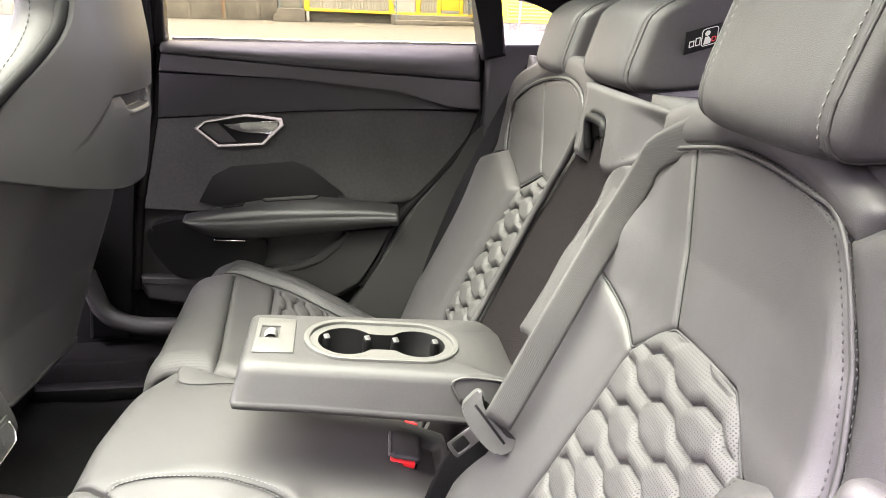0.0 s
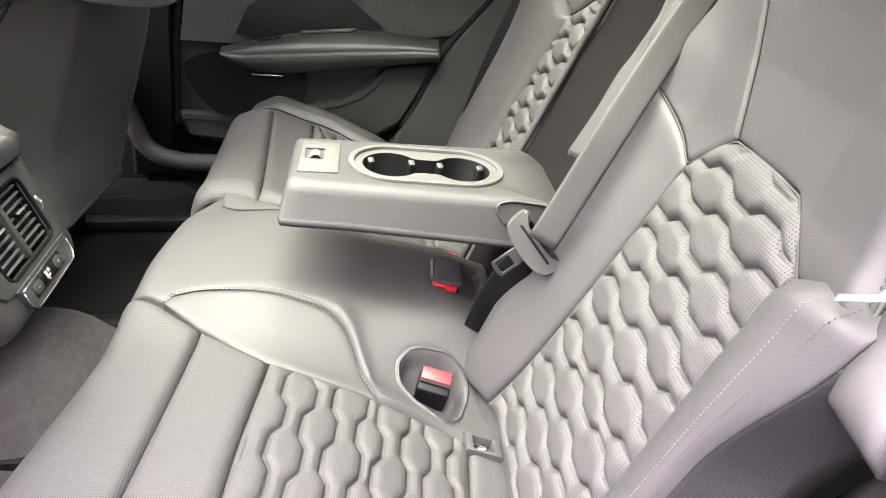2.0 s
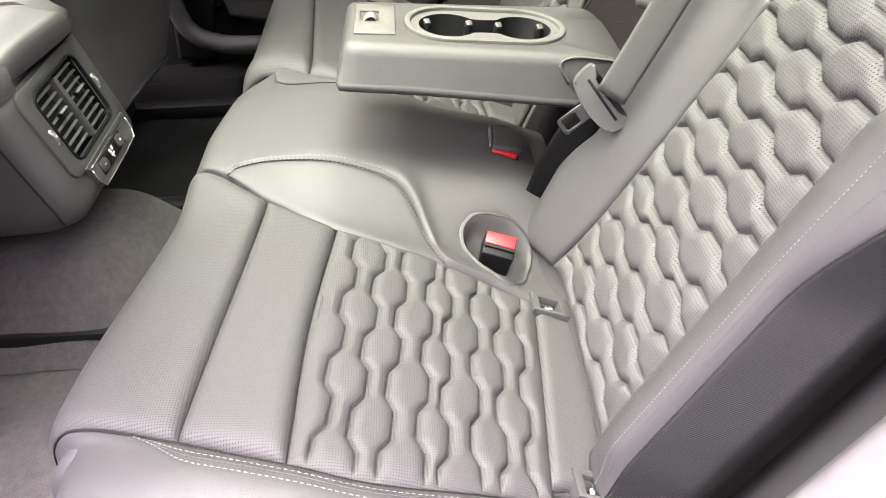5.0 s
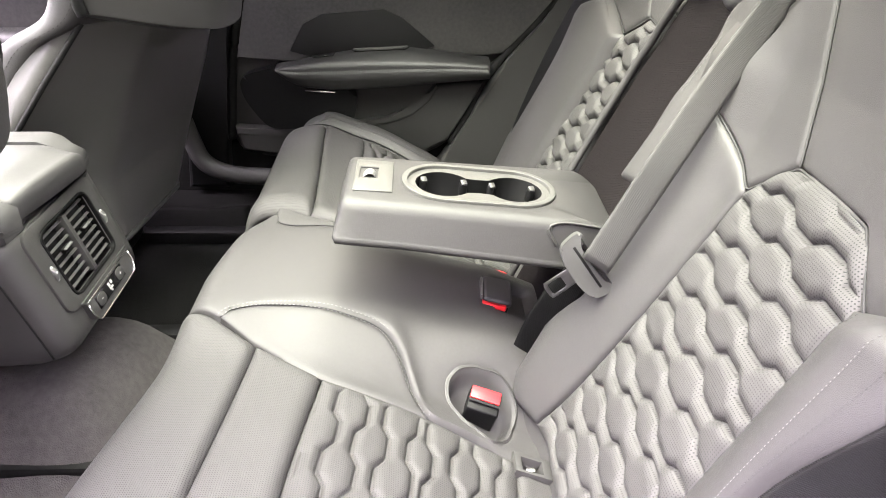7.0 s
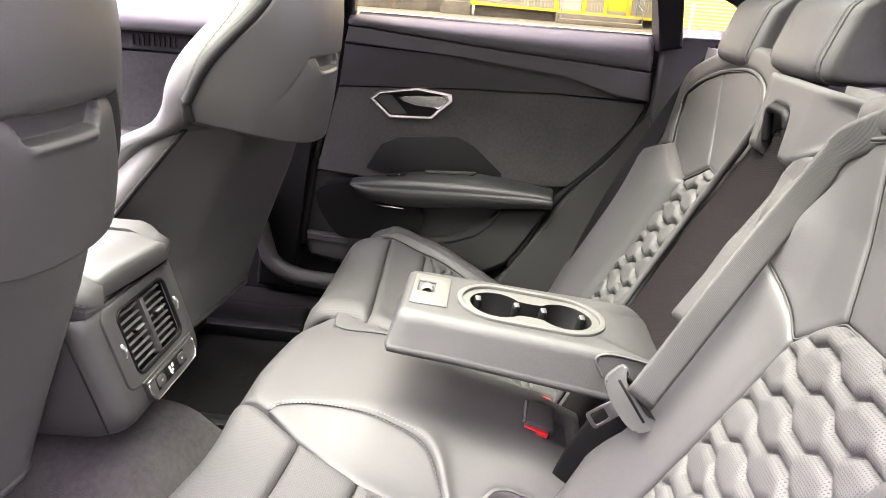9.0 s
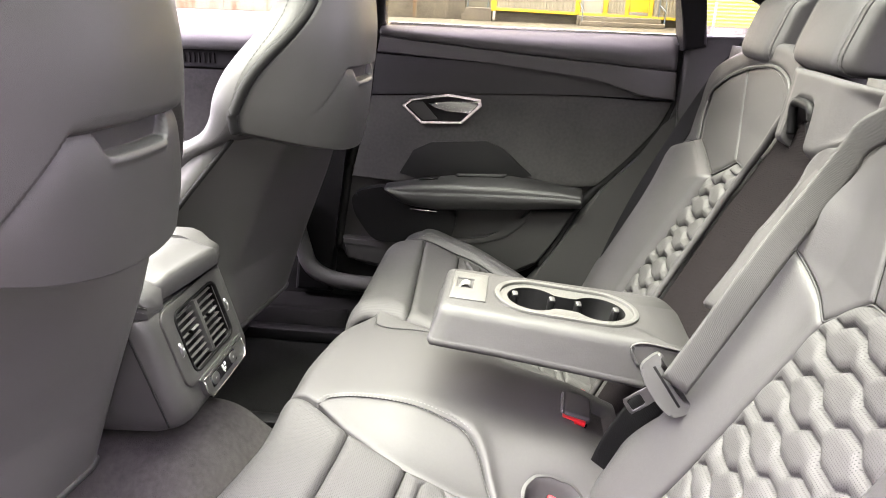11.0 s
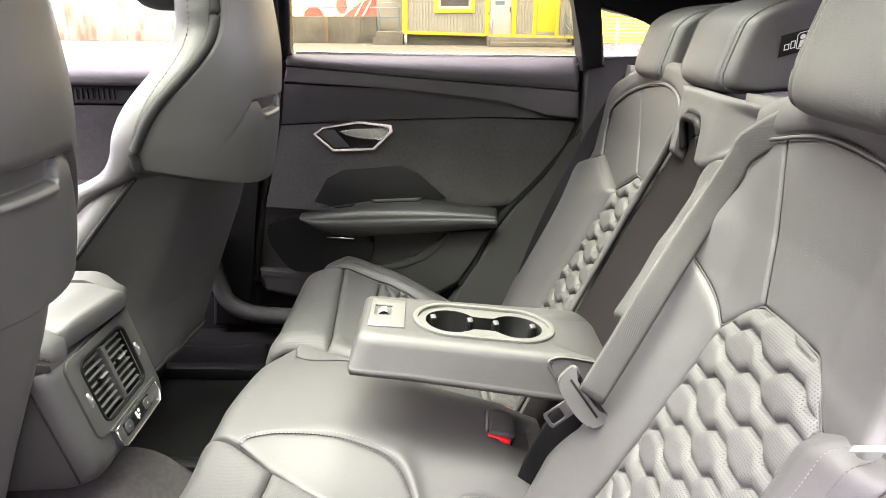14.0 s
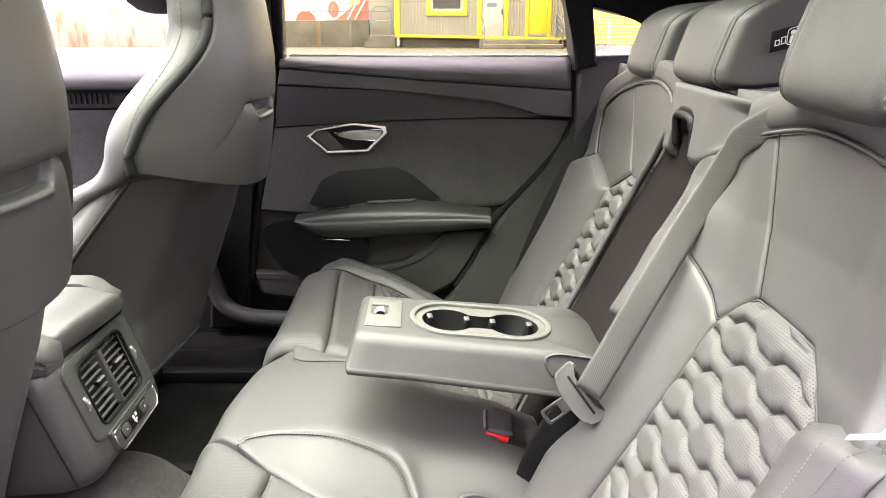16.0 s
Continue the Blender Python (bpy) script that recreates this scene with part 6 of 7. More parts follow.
        bm = box_bm((0.022, 0.020, 0.016), (x0 - 0.085, yc + s * 0.185, 0.358), 0.005, 2)
        part("rail_cap", bm, SILVER, rl, "bright rail end")
    return st


far_front = front_seat(0.345, -0.262, 1, "grey leather front sports seat with a smooth moulded back shell")
near_front = front_seat(-0.325, -0.325, -1, "grey leather front sports seat with a pull lip in its shell")

# ---- far rear door ----
door = thing("rear_door", "closed rear door with dark trim, suede inlay and hexagonal chrome handle frame", "car door", "car doors", at=(0, 0.72, 0.45))
D0 = lambda y: (lambda u, v, w: Vector((u, y - w, v)))
REAR_EDGE = [(0.345, 1.035), (0.349, 0.91), (0.334, 0.859), (0.273, 0.78), (0.21, 0.712), (0.158, 0.643), (0.126, 0.572), (0.085, 0.505)]
FRONT_EDGE = [(-0.405, 0.515), (-0.390, 0.623), (-0.368, 0.748), (-0.325, 0.893), (-0.305, 1.035)]
re2, fe2 = [tuple(p) for p in resample(REAR_EDGE, 24)], [tuple(p) for p in resample(FRONT_EDGE, 14)]
bottom = [tuple(p) for p in resample([re2[-1], (0.03, 0.475), (-0.12, 0.465), (-0.30, 0.467), (-0.385, 0.485), fe2[0]], 20)][1:-1]
part("panel", prism_bm(re2 + bottom + fe2, -0.04, 0.02, D0(0.715), 0.008, 3), PLASTIC, door, "dark grey door panel")
v, f = tube(np.array([(u, 0.690, z) for u, z in re2]), 0.011, 8, n=60)
mesh_of("seal", v, f, RUBBER, door, "black rubber door seal")
v, f = tube(np.array([(u - 0.004, 0.690, z) for u, z in fe2]), 0.010, 8, n=40)
mesh_of("seal", v, f, RUBBER, door)
# padded top rail above a stitched crease
tl = np.linspace(-0.302, 0.340, 50)
crease = lambda u: np.interp(u, [-0.302, 0.024, 0.345], [1.026, 0.998, 0.977])
prof = np.linspace(0, 1, 14)
net = np.array([[(u, 0.712 - 0.050 * math.sin(min(1, q * 1.25) * math.pi / 2) ** 0.7 + (0.004 if q > 0.97 else 0), 1.046 - (1.046 - crease(u)) * q + 0.004 * math.sin(q * math.pi)) for u in tl] for q in prof])
v, f = closed_sheet(net, net + np.array([0, 0.03, -0.005]))
mesh_of("top_rail", v, f, DOOR_LEATHER, door)
v, f = stitches(np.array([(u, 0.6605, crease(u) + 0.003) for u in tl]), (0, -1, 0.2), 0.004, 0.003)
mesh_of("stitching", v, f, THREAD_DK, door, smooth=False)["kind"] = "stuff"
part("upper_trim", prism_bm([(-0.302, 1.024), (0.024, 0.996), (0.343, 0.975), (0.347, 0.915), (0.265, 0.922), (0.162, 0.959), (-0.051, 0.977), (-0.310, 0.989)], 0, 0.040, D0(0.705), 0.004, 3), DOOR_LEATHER, door)
part("decor_strip", prism_bm([(-0.311, 0.987), (-0.051, 0.975), (0.162, 0.957), (0.263, 0.921), (0.345, 0.913), (0.151, 0.916), (-0.052, 0.910), (-0.322, 0.896)], 0, 0.030, D0(0.705), 0.002), DECOR, door, "dark decor strip")
part("suede_inlay", prism_bm([(-0.324, 0.893), (-0.052, 0.908), (0.151, 0.914), (0.345, 0.910)] + [(u - 0.010, z) for u, z in re2 if 0.70 < z < 0.905] + [(0.06, 0.700), (-0.18, 0.690), (-0.372, 0.700)], 0, 0.026, D0(0.705), 0.003), SUEDE, door, "dark grey suede inlay")
# handle
HO = [(-0.254, 0.875), (-0.232, 0.892), (-0.149, 0.905), (-0.074, 0.897), (-0.070, 0.881), (-0.114, 0.839), (-0.209, 0.834)]
hf = part("handle_frame", ring_bm(HO, [(-0.244, 0.874), (-0.229, 0.886), (-0.149, 0.899), (-0.082, 0.891), (-0.080, 0.882), (-0.118, 0.845), (-0.206, 0.841)], 0, 0.009, D0(0.680), 0.0015), CHROME, door, "hexagonal chrome handle frame")
part("handle_recess", prism_bm(shrink(HO, 0.93), -0.004, 0.0015, D0(0.680), 0), PLASTIC_DK, hf)
part("lever", prism_bm([(-0.194, 0.883), (-0.150, 0.888), (-0.082, 0.891), (-0.082, 0.880), (-0.100, 0.862), (-0.150, 0.866), (-0.178, 0.872)], 0.001, 0.014, lambda u, v, w: Vector((u, 0.680 - w * (0.35 + 0.65 * min(1, max(0, (v - 0.862) / 0.02))), v)), 0.003, 3), CHROME, hf, "brushed chrome pull lever")
part("recess_facet", prism_bm([(-0.240, 0.874), (-0.226, 0.884), (-0.205, 0.884), (-0.170, 0.846), (-0.204, 0.843)], 0.001, 0.005, lambda u, v, w: Vector((u, 0.680 - w * (1 + (u + 0.24) * -8), v)), 0.001), PLASTIC, hf)
# dark bay over the arm rest
part("inset", prism_bm([(-0.258, 0.716), (-0.225, 0.773), (-0.185, 0.793), (-0.055, 0.803), (-0.016, 0.786), (0.052, 0.728), (0.0, 0.705), (-0.2, 0.700)], 0, 0.004, D0(0.679), 0.0015), BAY, door, "smooth dark bay above the arm rest")
# arm rest
ua = np.linspace(-0.284, 0.168, 70)
a_edge = eased([-0.29, -0.203, -0.128, -0.004, 0.12, 0.17], [0.690, 0.702, 0.706, 0.707, 0.703, 0.697])
a_bot = eased([-0.29, -0.270, -0.254, -0.222, -0.162, -0.126, 0.0, 0.17], [0.690, 0.672, 0.659, 0.649, 0.644, 0.645, 0.654, 0.668], 0.008)
a_back = eased([-0.34, -0.287, -0.134, -0.007, 0.083, 0.17], [0.676, 0.687, 0.719, 0.729, 0.714, 0.702])


def arm_top(u, q, w=0.0):
    """The sloping top of the arm rest: q from the door to its front edge, raised by w."""
    return Vector((u, 0.684 - 0.046 * q, float(a_back(u)) * (1 - q) + float(a_edge(u)) * q + 0.004 * math.sin(q * math.pi) + w))


net = []
for q in np.linspace(0, 1, 12):
    net.append([tuple(arm_top(u, q)) for u in ua])
for q in np.linspace(0, 1, 16)[1:]:
    row = []
    for u in ua:
        z0, z1 = float(a_edge(u)), float(a_bot(u))
        groove = 0.0022 * math.exp(-((q - 0.30) / 0.05) ** 2)
        row.append((u, 0.638 - 0.013 * math.sin(min(1, q * 1.5) * math.pi / 2) ** 0.6 + 0.016 * max(0, q - 0.55) ** 1.5 * 2 + groove, z0 + (z1 - z0) * q))
    net.append(row)
net = np.array(net)
v, f = closed_sheet(net, np.concatenate([net[..., :1], np.full((*net.shape[:2], 1), 0.692), net[..., 2:]], 2))
ar = mesh_of("arm_rest", v, f, DECOR, door, "padded leather arm rest")
for k, dz in ((15, 0.0035), (17, -0.0030)):
    line = net[k][4:-1] + np.array([0, -0.0010, 0])
    v, f = stitches(line, (0, -1, 0.3), 0.0035, 0.0025, 0.0009)
    mesh_of("stitching", v, f, THREAD_DK, ar, smooth=False)["kind"] = "stuff"
part("switch_plate", prism_bm([(-0.212, 0.30), (-0.160, 0.30), (-0.164, 0.62), (-0.206, 0.62)], 0, 0.0025, arm_top, 0.001), PLASTIC_DK, door)
part("switch_mark", prism_bm([(-0.182, 0.50), (-0.176, 0.50), (-0.176, 0.60), (-0.182, 0.60)], 0, 0.0034, arm_top, 0), CHROME, door)
part("pull_recess", prism_bm([(-0.132, 0.06), (0.004, 0.06), (-0.012, 0.46), (-0.118, 0.46)], 0, 0.0020, arm_top, 0.001), PLASTIC_DK, door)
part("pull_insert", prism_bm([(-0.122, 0.22), (-0.006, 0.22), (-0.018, 0.42), (-0.112, 0.42)], 0, 0.0040, arm_top, 0.001), GREYTRIM, door, "grey pull insert")
# loudspeaker bay with its bright line
part("speaker_bay", prism_bm(smooth_loop([(-0.368, 0.653), (-0.355, 0.671), (-0.286, 0.688), (-0.258, 0.660), (-0.167, 0.645), (-0.116, 0.640), (-0.122, 0.583), (-0.138, 0.561), (-0.296, 0.546), (-0.325, 0.561), (-0.362, 0.617)]), 0, 0.034, D0(0.690), 0.010, 4), PLASTIC_DK, door, "black loudspeaker bay")
part("bright_line", prism_bm([(-0.226, 0.6420), (-0.162, 0.6385), (-0.162, 0.6355), (-0.226, 0.6390)], 0, 0.010, D0(0.650), 0.0008), CHROME, door, "bright metal line")
# lower panel with a swept line
part("lower_panel", prism_bm([(-0.396, 0.548), (-0.300, 0.541), (-0.140, 0.553), (-0.048, 0.569), (-0.003, 0.584), (0.034, 0.615), (0.054, 0.643), (0.160, 0.650), (0.116, 0.575), (0.083, 0.515), (0.03, 0.485), (-0.12, 0.474), (-0.30, 0.476), (-0.385, 0.492)], 0, 0.032, D0(0.705), 0.010, 3), PLASTIC, door, "dark lower door panel")
part("pocket_ledge", prism_bm([(-0.392, 0.549), (-0.300, 0.543), (-0.140, 0.555), (-0.048, 0.571), (-0.003, 0.586), (0.034, 0.617), (0.054, 0.646), (0.060, 0.640), (0.040, 0.608), (0.002, 0.576), (-0.046, 0.558), (-0.140, 0.541), (-0.300, 0.528), (-0.392, 0.532)], 0, 0.036, D0(0.705), 0.003, 3), PLASTIC, door)
# glass and its bright weather strip
gl = part("window_pane", prism_bm([(-0.315, 1.03), (0.375, 1.03), (0.345, 1.16), (0.30, 1.28), (-0.310, 1.30)], 0, 0.004, D0(0.722), 0), PRIVACY_GLASS, door, "lightly tinted window glass")
gl.visible_shadow = False
part("weather_strip", prism_bm([(-0.288, 1.047), (0.350, 1.044), (0.350, 1.050), (-0.288, 1.053)], 0, 0.014, D0(0.726), 0.002), CHROME, door, "bright weather strip")
part("window_post", prism_bm([(-0.340, 1.005), (-0.296, 1.005), (-0.288, 1.29), (-0.340, 1.29)], 0, 0.03, D0(0.720), 0.004), GLOSS_DK, door, "gloss black window post")

# far front door, seen past the front seats
fd = thing("front_door", "closed front door with dark trim and suede inlay", "car door", "car doors", at=(-0.8, 0.74, 0.45))
part("panel", prism_bm([(-1.45, 0.45), (-0.46, 0.45), (-0.44, 0.75), (-0.41, 1.02), (-1.45, 1.02)], -0.03, 0.0, D0(0.74), 0.008, 2), PLASTIC, fd)
tl = np.linspace(-1.40, -0.42, 20)
net = np.array([[(u, 0.735 - 0.05 * math.sin(min(1, q * 1.25) * math.pi / 2) ** 0.7, 1.028 - 0.050 * q) for u in tl] for q in np.linspace(0, 1, 8)])
v, f = closed_sheet(net, net + np.array([0, 0.03, -0.005]))
mesh_of("top_rail", v, f, LEATHER, fd)
part("decor_strip", prism_bm([(-1.40, 0.975), (-0.50, 0.975), (-0.45, 0.95), (-0.60, 0.935), (-1.40, 0.935)], 0, 0.03, D0(0.735), 0.003), PLASTIC_DK, fd, "dark decor strip")
part("suede_inlay", prism_bm([(-1.40, 0.930), (-0.60, 0.930), (-0.44, 0.945), (-0.45, 0.75), (-1.40, 0.75)], 0, 0.024, D0(0.735), 0.003), SUEDE, fd, "dark grey suede inlay")
part("arm_rest", prism_bm([(-1.40, 0.70), (-0.52, 0.70), (-0.47, 0.72), (-0.52, 0.755), (-1.40, 0.760)], 0, 0.08, D0(0.735), 0.02, 3), LEATHER, fd)
for i in range(9):
    part("grille_rib", prism_bm([(-0.80 + i * 0.012, 0.945), (-0.795 + i * 0.012, 0.945), (-0.795 + i * 0.012, 0.968), (-0.80 + i * 0.012, 0.968)], 0.03, 0.034, D0(0.735), 0.001), RUBBER, fd)
gl = part("window_pane", prism_bm([(-1.30, 1.02), (-0.43, 1.02), (-0.40, 1.29), (-0.95, 1.25)], 0, 0.004, D0(0.745), 0), GLASS, fd, "clear window glass")
gl.visible_shadow = False
# sill trim curving round under the far door
sill = thing("sill_trim", "black curved sill trim under the far door", "sill trim", kind="structure", at=(-0.4, 0.64, 0.40))
v, f = tube([(-0.515, 0.650, 0.66), (-0.500, 0.650, 0.58), (-0.486, 0.650, 0.520), (-0.470, 0.648, 0.478), (-0.430, 0.646, 0.452), (-0.35, 0.645, 0.440), (-0.10, 0.645, 0.436), (0.10, 0.645, 0.43)], 0.020, 12, n=60)
mesh_of("roll", v, f, PLASTIC, sill)

# ---- outside: car park, raised cabin, wall, rails ----
# plain unseen wall added beyond the open door to cut low side light
light_block = thing("unseen_block_wall", "unseen plain concrete wall added to block low light from the open door side", "wall", kind="structure", at=(0, -5.6, -0.2))
part("wall_panel", box_bm((26.0, 0.3, 4.1), (0, -5.6, 1.95), 0.02), CONCRETE, light_block)

YB = 29.0
cabin = thing("site_cabin", "raised grey corrugated cabin with yellow corner posts, window and doors", "building", at=(1.0, YB + 1.5, 0.0))
B3 = lambda u, v, w: Vector((u, YB - w, v))
part("wall", prism_bm([(-1.25, 0.52), (6.6, 0.32), (6.6, 3.1), (-1.25, 3.1)], -3.0, 0.0, B3, 0), SHEETMETAL, cabin, "grey corrugated wall")
part("roof", prism_bm([(-1.4, 3.1), (6.75, 3.1), (6.75, 3.3), (-1.4, 3.3)], -3.1, 0.1, B3, 0.02), PAINT_Y, cabin)
part("base_beam", prism_bm([(-1.25, 0.42), (2.1, 0.36), (6.6, 0.28), (6.6, 0.38), (2.1, 0.46), (-1.25, 0.54)], -0.1, 0.06, B3, 0.01), PAINT_Y, cabin, "yellow base beam")
part("plinth", prism_bm([(-1.1, 0.0), (6.5, 0.0), (6.5, 0.32), (-1.1, 0.44)], -2.8, -0.35, B3, 0), CONCRETE, cabin)
for u0, u1 in ((-1.27, -1.06), (2.03, 2.22), (3.10, 3.28), (3.95, 4.10), (4.86, 5.00)):
    part("yellow_post", prism_bm([(u0, 0.40), (u1, 0.40), (u1, 3.1), (u0, 3.1)], -0.05, 0.07, B3, 0.01), PAINT_Y, cabin, "yellow post")
rib_x = [-1.0 + 0.125 * i for i in range(25)] + [3.32 + 0.125 * i for i in range(5)] + [5.06 + 0.125 * i for i in range(12)]
for u in rib_x:
    if 0.0 < u < 1.62:
        lo_hi = ((0.50, 1.22),)
    else:
        lo_hi = ((0.50, 3.08),)
    for lo, hi in lo_hi:
        part("rib", prism_bm([(u - 0.03, lo), (u + 0.03, lo), (u + 0.03, hi), (u - 0.03, hi)], -0.01, 0.035, B3, 0.012, 1), SHEETMETAL, cabin)
part("side_wall", prism_bm([(-2.42, 0.0), (-1.27, 0.0), (-1.27, 3.1), (-2.42, 3.1)], -1.9, -1.7, B3, 0.01), SHEETMETAL, cabin, "grey corrugated wall set back beside the cabin")
wo, wi = [(0.0, 1.24), (1.62, 1.24), (1.62, 2.6), (0.0, 2.6)], [(0.16, 1.40), (1.46, 1.40), (1.46, 2.44), (0.16, 2.44)]
wf = part("window_surround", ring_bm(wo, wi, -0.05, 0.08, B3, 0.01), PAINT_Y, cabin, "yellow window surround")
part("window_frame", ring_bm(wi, [(0.26, 1.50), (1.36, 1.50), (1.36, 2.34), (0.26, 2.34)], -0.05, 0.05, B3, 0.01), DOORWHITE, wf, "white window frame")
part("pane", prism_bm([(0.24, 1.48), (1.38, 1.48), (1.38, 2.36), (0.24, 2.36)], -0.06, 0.01, B3, 0), PLASTIC, wf, "dark window pane")
wd = part("door", prism_bm([(2.24, 0.44), (3.08, 0.42), (3.08, 2.45), (2.24, 2.45)], -0.02, 0.04, B3, 0.01), DOORWHITE, cabin, "white door")
part("door_handle", prism_bm([(3.00, 1.30), (3.04, 1.30), (3.04, 1.50), (3.00, 1.50)], 0.03, 0.09, B3, 0.005), PLASTIC_DK, wd)
part("sign", prism_bm([(2.42, 1.56), (2.80, 1.56), (2.80, 1.72), (2.42, 1.72)], 0.03, 0.05, B3, 0), BLUE_RAIL, wd, "small grey sign")
part("door", prism_bm([(4.12, 0.55), (4.84, 0.55), (4.84, 2.6), (4.12, 2.6)], -0.02, 0.04, B3, 0.01), PAINT_Y, cabin, "yellow door")
part("kick_plate", prism_bm([(4.12, 0.40), (4.84, 0.40), (4.84, 0.54), (4.12, 0.54)], -0.02, 0.05, B3, 0.01), SILVER, cabin)
steps = thing("concrete_steps", "low worn concrete steps before the cabin doors", "steps", at=(3.7, YB - 0.6, 0))
part("upper_step", prism_bm([(2.12, 0.0), (5.25, 0.0), (5.25, 0.34), (2.12, 0.36)], -0.05, 0.75, B3, 0.03), CONCRETE, steps)
part("lower_step", prism_bm([(2.20, 0.0), (5.36, 0.0), (5.36, 0.16), (2.20, 0.18)], 0.75, 1.10, B3, 0.03), CONCRETE, steps)


def handrail(pts_list, label):
    hrl = thing("handrail", label, "handrail", "handrails", at=pts_list[0][0])
    for p in pts_list:
        v, f = tube(p, 0.022, 6, curved=False, n=2 * len(p))
        mesh_of("rail_tube", v, f, BLUE_RAIL, hrl, smooth=False)


for u in (2.16, 5.25):
    handrail([[(u, YB - 0.05, 1.28), (u + 0.10, YB - 0.9, 1.05), (u + 0.10, YB - 0.9, 0.1)], [(u, YB - 0.05, 0.85), (u + 0.10, YB - 0.9, 0.62)], [(u, YB - 0.05, 0.36), (u, YB - 0.05, 1.28)]], "blue-grey steel handrail beside the steps")
handrail([[(-2.2, YB, 0.50), (-2.2, YB, 1.60), (-1.4, YB, 1.60), (-1.4, YB, 0.50)], [(-2.2, YB, 1.05), (-1.4, YB, 1.05)], [(-6.5, YB + 0.8, 1.40), (-1.4, YB + 0.8, 1.42)]], "blue-grey steel railing behind the wall")
ramp = thing("concrete_landing", "small dark concrete landing beside the cabin", "landing", at=(-1.8, YB + 0.2, 0))
part("slab", prism_bm([(-2.45, 0.0), (-1.25, 0.0), (-1.25, 0.48), (-2.30, 0.50), (-2.32, 0.25), (-2.45, 0.24)], -1.0, 0.1, B3, 0.02), CONCRETE, ramp)
wallr = thing("retaining_wall", "long weathered concrete retaining wall", "wall", kind="structure", at=(-9.0, YB + 1.2, 0))
W3 = lambda u, v, w: Vector((u, YB + 1.0 - w, v))
part("wall_face", prism_bm([(-2.38, 0.0), (-2.38, 1.08), (-9.62, 1.02), (-9.62, 0.0)], -0.4, 0.0, W3, 0.03), CONCRETE, wallr)
for i in range(5):
    u = -3.2 - i * 1.35
    part("wall_post", prism_bm([(u, 0.0), (u + 0.16, 0.0), (u + 0.16, 1.05), (u, 1.05)], -0.02, 0.03, W3, 0.02), STAINED if i == 1 else CONCRETE, wallr)
# mural boards behind the wall: broad painted shapes
MUR = node_mat("cream_board", (0.62, 0.58, 0.46), 0.7, var=0.12, blotch=2)
M_RED = node_mat("board_red", (0.50, 0.06, 0.04), 0.7, var=0.25, blotch=3)
M_BRN = node_mat("board_brown", (0.22, 0.08, 0.06), 0.7, var=0.5, blotch=4)
M_YEL = node_mat("board_yellow", (0.55, 0.50, 0.08), 0.7, var=0.3, blotch=3)
mural = thing("painted_hoarding", "cream hoarding with large painted red and brown fruit shapes", "hoarding", at=(-4.2, YB + 2.2, 0.9))
U3 = lambda u, v, w: Vector((u, YB + 2.2 - w, v))
part("board", prism_bm([(-2.2, 0.0), (-6.8, 0.0), (-6.8, 3.0), (-2.2, 3.0)], -0.08, 0.0, U3, 0.0), MUR, mural)
circ = lambda cx, cz, rx, rz, a0=0, a1=2 * math.pi: [(cx + rx * math.cos(a), cz + rz * math.sin(a)) for a in np.linspace(a0, a1, 28, endpoint=a1 < 6)]
part("red_shape", prism_bm(circ(-5.15, 1.02, 0.44, 0.42, 0, math.pi), 0, 0.02, U3, 0), M_RED, mural)
part("red_shape", prism_bm(circ(-3.95, 1.50, 0.24, 0.34), 0, 0.02, U3, 0), M_BRN, mural)
part("brown_shape", prism_bm([(-3.9, 1.05), (-2.25, 1.05), (-2.25, 2.3), (-2.9, 2.3), (-3.2, 1.6)], 0, 0.015, U3, 0), M_BRN, mural)
part("yellow_shape", prism_bm([(-3.3, 1.65), (-2.85, 1.72), (-2.8, 2.1), (-3.25, 2.0)], 0.01, 0.03, U3, 0), M_YEL, mural)
for i in range(4):
    part("stripe", prism_bm([(-3.4 + i * 0.16, 1.10), (-3.34 + i * 0.16, 1.10), (-2.84 + i * 0.16, 1.95), (-2.90 + i * 0.16, 1.95)], 0.015, 0.035, U3, 0), M_RED if i % 2 else MUR, mural)
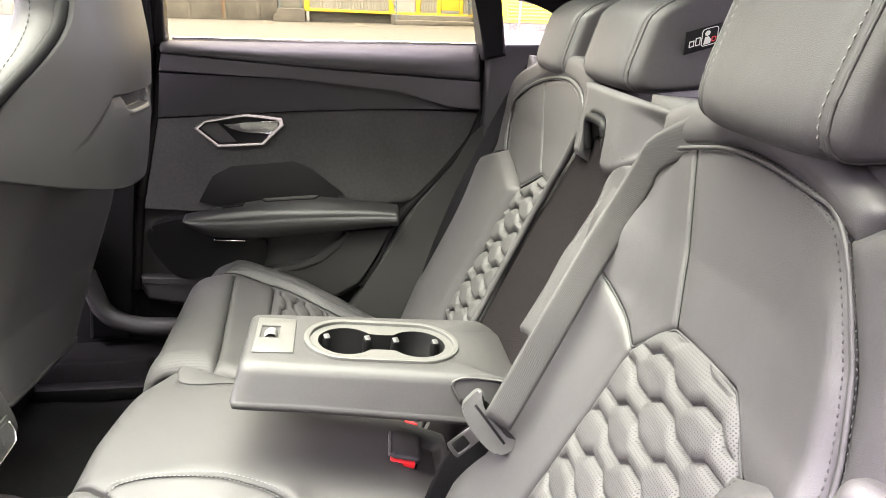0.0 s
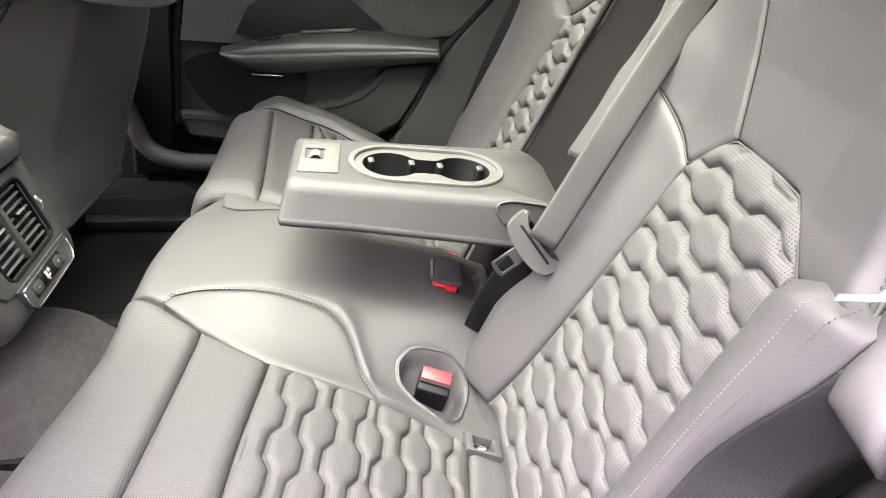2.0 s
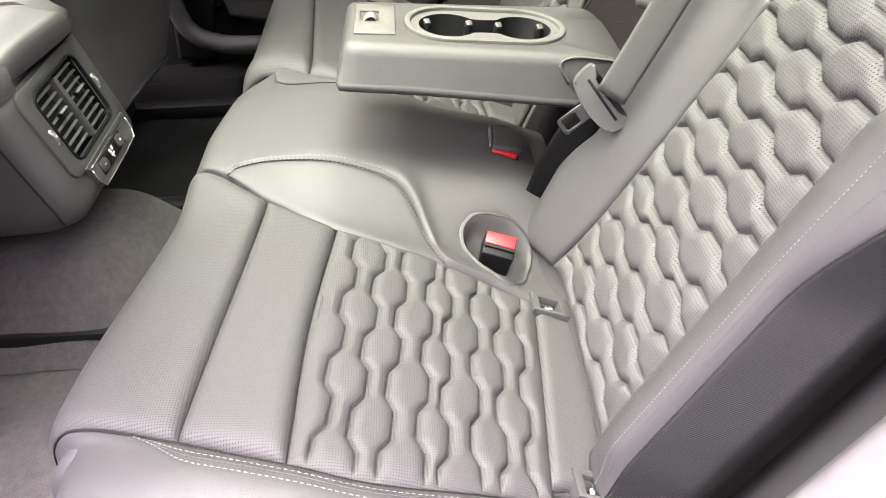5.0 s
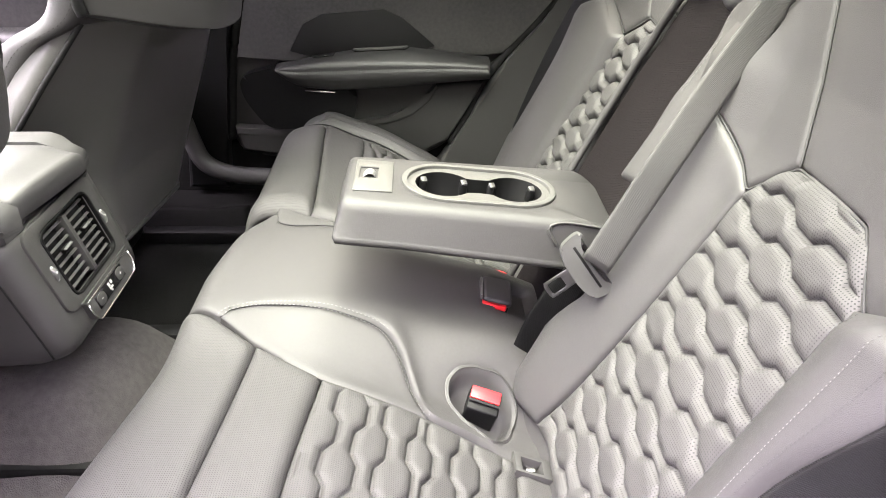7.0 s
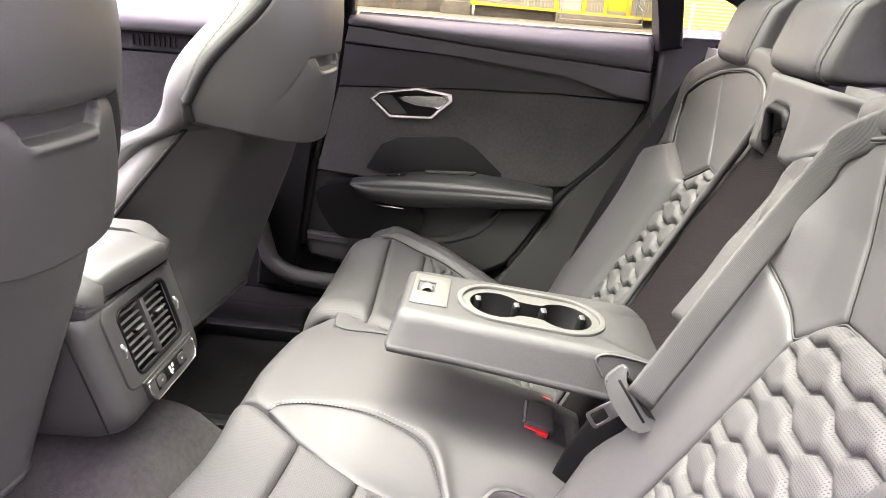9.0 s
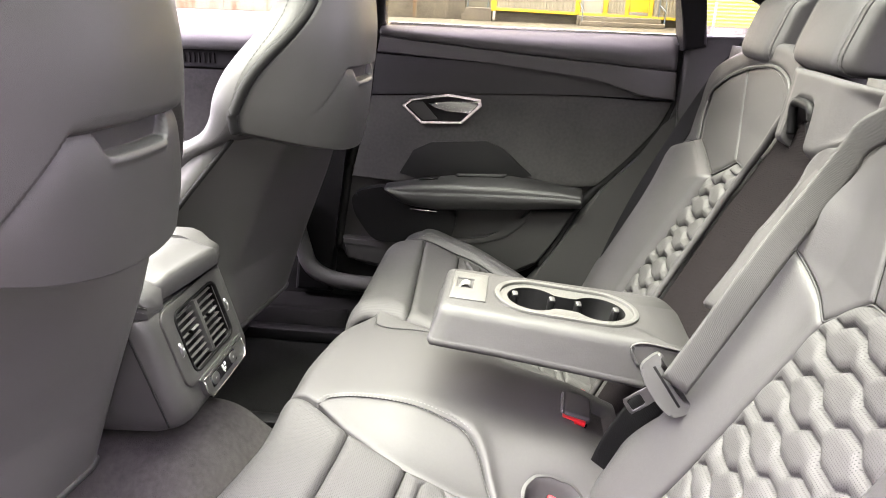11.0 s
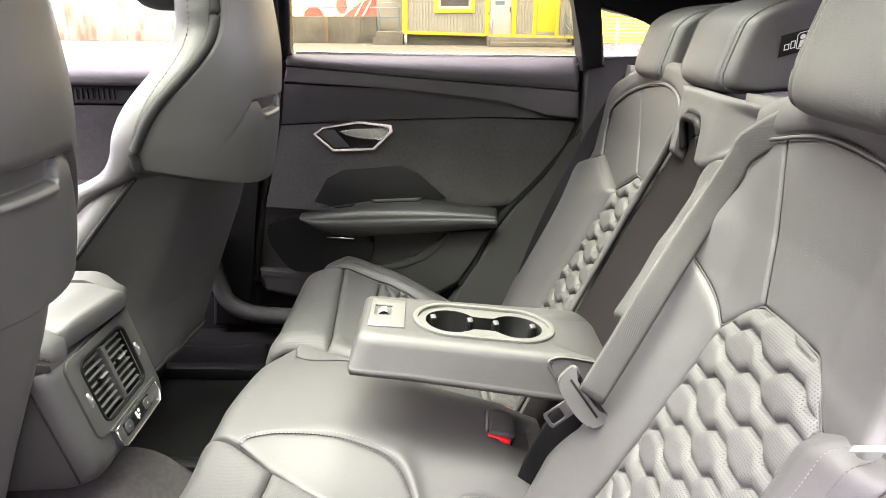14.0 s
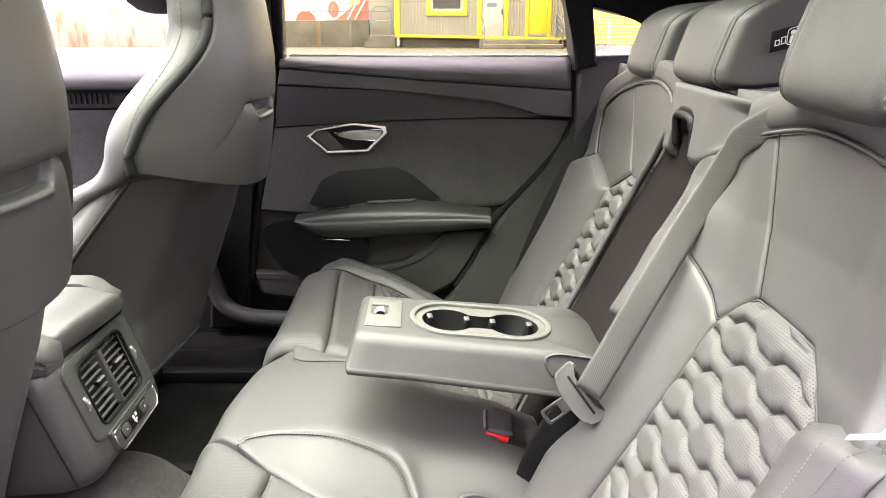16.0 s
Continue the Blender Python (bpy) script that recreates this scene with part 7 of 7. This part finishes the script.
# far wall seen through the front door's window
wall2 = thing("boundary_wall", "long stained concrete boundary wall with fence posts", "wall", kind="structure", at=(-14.0, 30.0, 0))
part("wall_face", prism_bm([(-9.6, 0.0), (-9.6, 1.5), (-40, 1.6), (-40, 0.0)], -0.4, 0.0, W3, 0.03), STAINED, wall2)
for i in range(8):
    part("wall_post", prism_bm([(-10.5 - i * 2.4, 0.0), (-10.3 - i * 2.4, 0.0), (-10.3 - i * 2.4, 1.56), (-10.5 - i * 2.4, 1.56)], -0.02, 0.03, W3, 0.02), STAINED, wall2)
# yellow roller shutter hall to the side
hall = thing("yellow_hall", "large yellow slatted hall front", "building", at=(10.0, 25.0, 0))
H3 = lambda u, v, w: Vector((u, 25.0 - w, v))
part("wall", prism_bm([(5.95, 0.28), (16.0, 0.20), (16.0, 4.5), (5.95, 4.5)], -3.0, 0.0, H3, 0), PAINT_Y, hall)
for i in range(26):
    part("slat", prism_bm([(6.0, 0.36 + i * 0.115), (16.0, 0.34 + i * 0.115), (16.0, 0.40 + i * 0.115), (6.0, 0.42 + i * 0.115)], -0.01, 0.03, H3, 0.01, 1), PAINT_Y, hall)
part("plinth", prism_bm([(6.0, 0.0), (16.0, 0.0), (16.0, 0.26), (6.0, 0.30)], -2.9, -0.02, H3, 0.0), CONCRETE, hall)
part("post", prism_bm([(6.22, 0.0), (6.30, 0.0), (6.30, 1.05), (6.22, 1.05)], 0.5, 0.58, H3, 0.01), M_RED, hall, "rusty red post")
# painted bay lines
for pts in ([(0.80, 26.0), (0.92, 26.0), (0.72, 31.0), (0.60, 31.0)], [(0.86, 26.0), (4.6, 25.3), (4.6, 25.45), (0.86, 26.15)], [(4.5, 25.3), (4.64, 25.3), (5.0, 21.0), (4.86, 21.0)], [(-3.1, 31.5), (-2.98, 31.5), (-2.55, 27.0), (-2.67, 27.0)], [(-2.6, 27.0), (0.86, 26.1), (0.86, 26.25), (-2.6, 27.15)], [(-5.6, 32.0), (-5.5, 32.0), (-5.9, 28.0), (-6.0, 28.0)]):
    ob = mesh_of("parking_line", [(x, y, z) for z in (0.0, 0.006) for x, y in pts], [(0, 1, 2, 3), (7, 6, 5, 4), (0, 4, 5, 1), (1, 5, 6, 2), (2, 6, 7, 3), (3, 7, 4, 0)], PAINT_LINE, smooth=False)
    tagged(ob, "worn pale parking bay line painted on the asphalt", "parking line", "parking lines", kind="structure")
